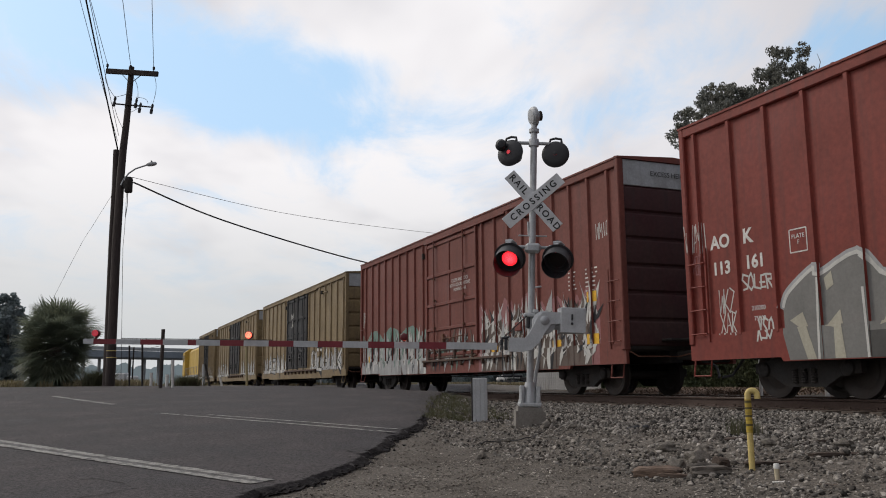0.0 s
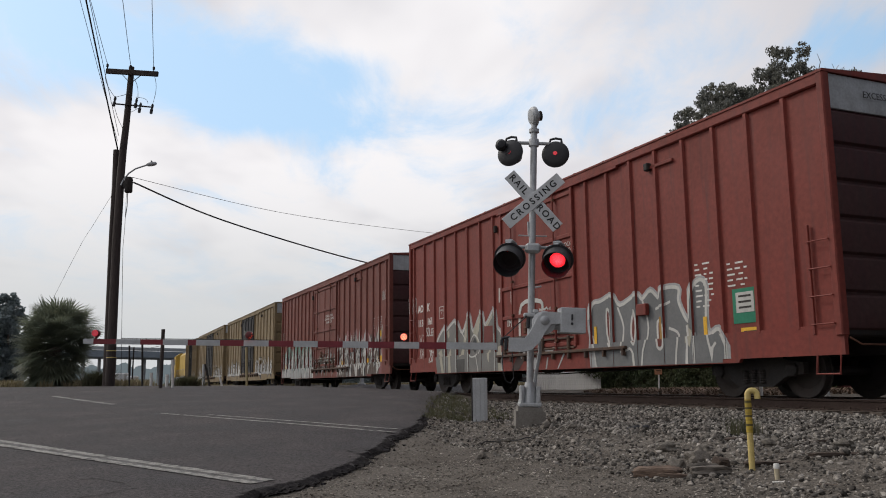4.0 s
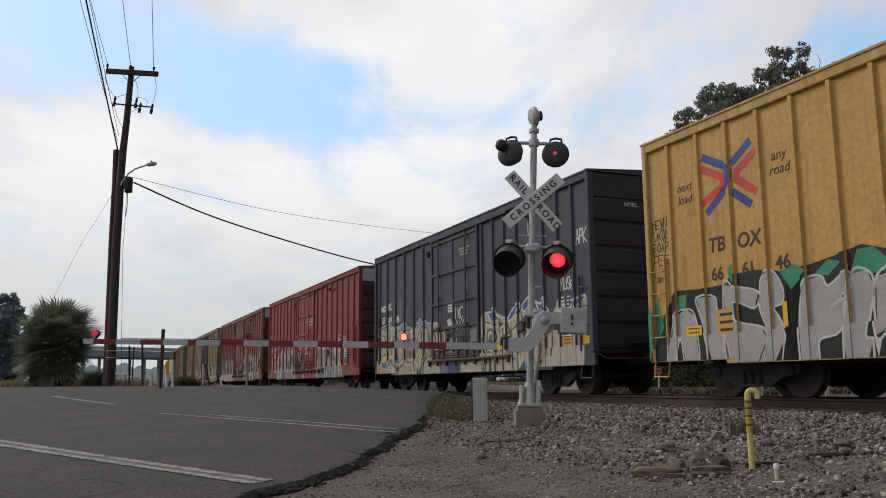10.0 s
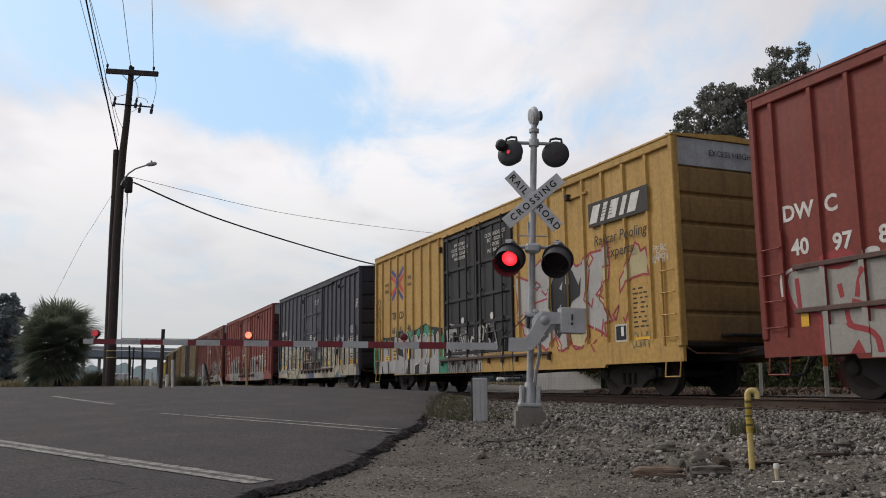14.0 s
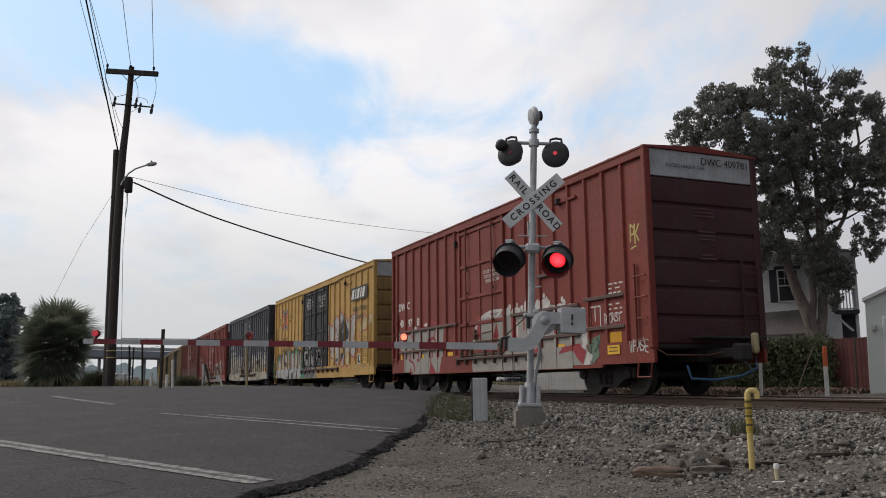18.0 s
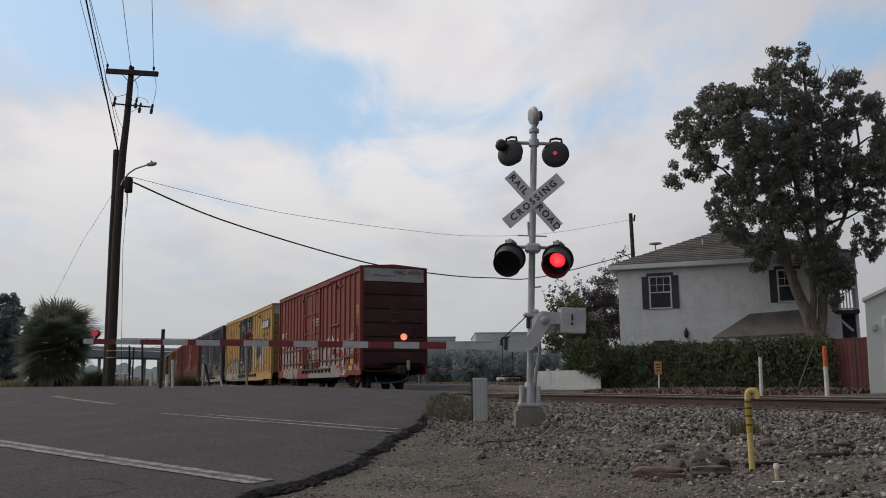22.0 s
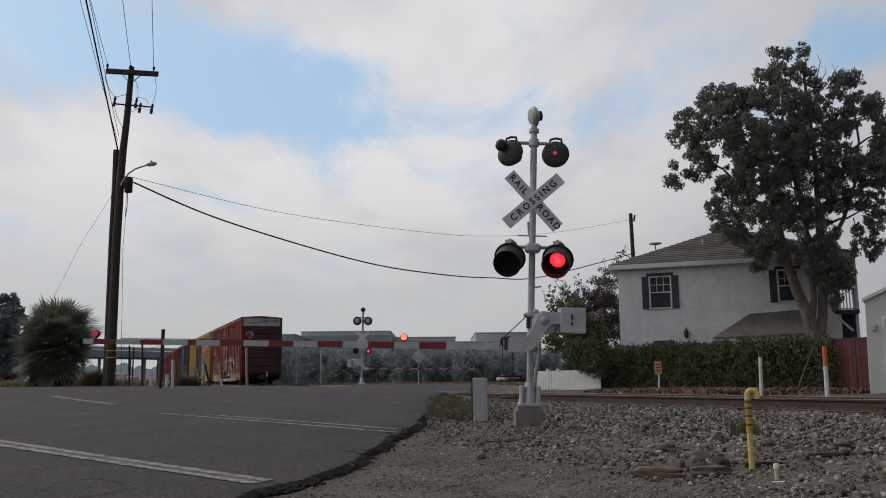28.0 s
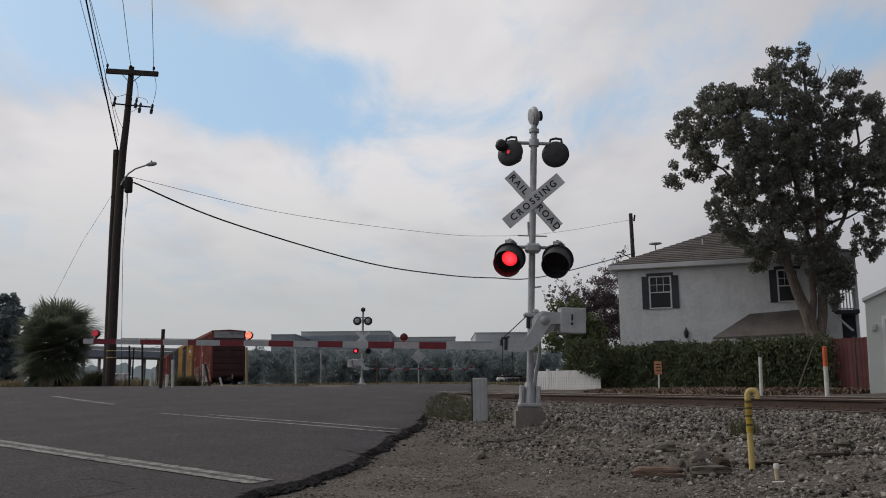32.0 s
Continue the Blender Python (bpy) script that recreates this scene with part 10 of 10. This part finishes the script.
overpass()
tv = thing("parked_truck", "white truck parked far off by the overpass", "truck", at=pose(*seen_at(205, 668, 110)[:2], ground_z(*seen_at(205, 668, 110)[:2]) + .05))
part("box_body", Geo().box((0, 0, 1.0), (3.0, 1.8, 1.4), .1), SILVER, tv)
part("cab", Geo().box((2.1, 0, .8), (1.2, 1.7, 1.1), .2), SILVER, tv)
part("wheels", Geo().tube([(-1.2, -1.1, .35), (-1.2, 1.1, .35)], .4, 12).tube([(2.1, -1.1, .35), (2.1, 1.1, .35)], .4, 12), BLACK, tv)
for px, dp, c in ((900, 150, WHITE_PVC), (915, 150, STEEL_DARK)):
    cr = thing("parked_car", "small parked car far beyond the crossing", "car", at=pose(*seen_at(px, 667, dp)[:2], ground_z(*seen_at(px, 667, dp)[:2])))
    part("body", Geo().box((0, 0, .65), (4.2, 1.7, .7), .2), c, cr)
    part("cabin", Geo().box((-.2, 0, 1.2), (2.2, 1.5, .55), .2), GLASS, cr)
    part("wheels", Geo().tube([(-1.3, -.86, .32), (-1.3, .86, .32)], .32, 12).tube([(1.3, -.86, .32), (1.3, .86, .32)], .32, 12), BLACK, cr)


# ---------------- what moves ----------------
def motions():
    times = [i * 1.0 for i in range(33)]
    for key, (car, length, mid) in train.items():
        walk(car, [(t, track_pose(mid + run(t))) for t in times])
    # wheels roll with the train
    for car, ws, dx in wheelsets:
        walk(ws, [(i * 0.125, pose(dx, 0, .46, 0, math.degrees(run(i * 0.125) / .46) % 360, 0)) for i in range(257)])
    # lamps flash in turn: the lamp disc turns its bright or its dark face outwards
    half, start = 0.596, 0.03
    for disc, rest, phase in lamp_discs:
        if phase == "on":
            continue
        rows = [(0.0, rest @ pose(0, 0, 0, 0, 0, 0 if phase == "l" else 180))]
        k = 0
        state = 0 if phase == "l" else 180
        while start + k * half < 31.9:
            t = start + k * half
            if abs(t - round(t)) < .07:
                t = round(t) + math.copysign(.07, t - round(t))
            goal = 180 - state
            # the large lamps go dark a moment before their partners light up
            if goal == 180 and phase == "l" and k in (32, 52):
                t -= .20
            for j, q in enumerate((1 / 3, 2 / 3, 1.0)):
                rows.append((t + (j - 1) / 30, rest @ pose(0, 0, 0, 0, 0, state + (goal - state) * q)))
            nxt = start + (k + 1) * half
            if abs(nxt - round(nxt)) < .07:
                nxt = round(nxt) + math.copysign(.07, nxt - round(nxt))
            if state == 180 and phase == "l" and k in (31, 51):
                nxt -= .20
            hold = min(nxt - 2 / 30 - .001, 32.0)
            rows.append((hold, rest @ pose(0, 0, 0, 0, 0, goal)))
            state = goal
            k += 1
        rows.append((32.0, rest @ pose(0, 0, 0, 0, 0, state)))
        clean = []
        for t, m in rows:
            if not clean or frame(t) > frame(clean[-1][0]):
                clean.append((t, m))
        walk(disc, clean)


motions()
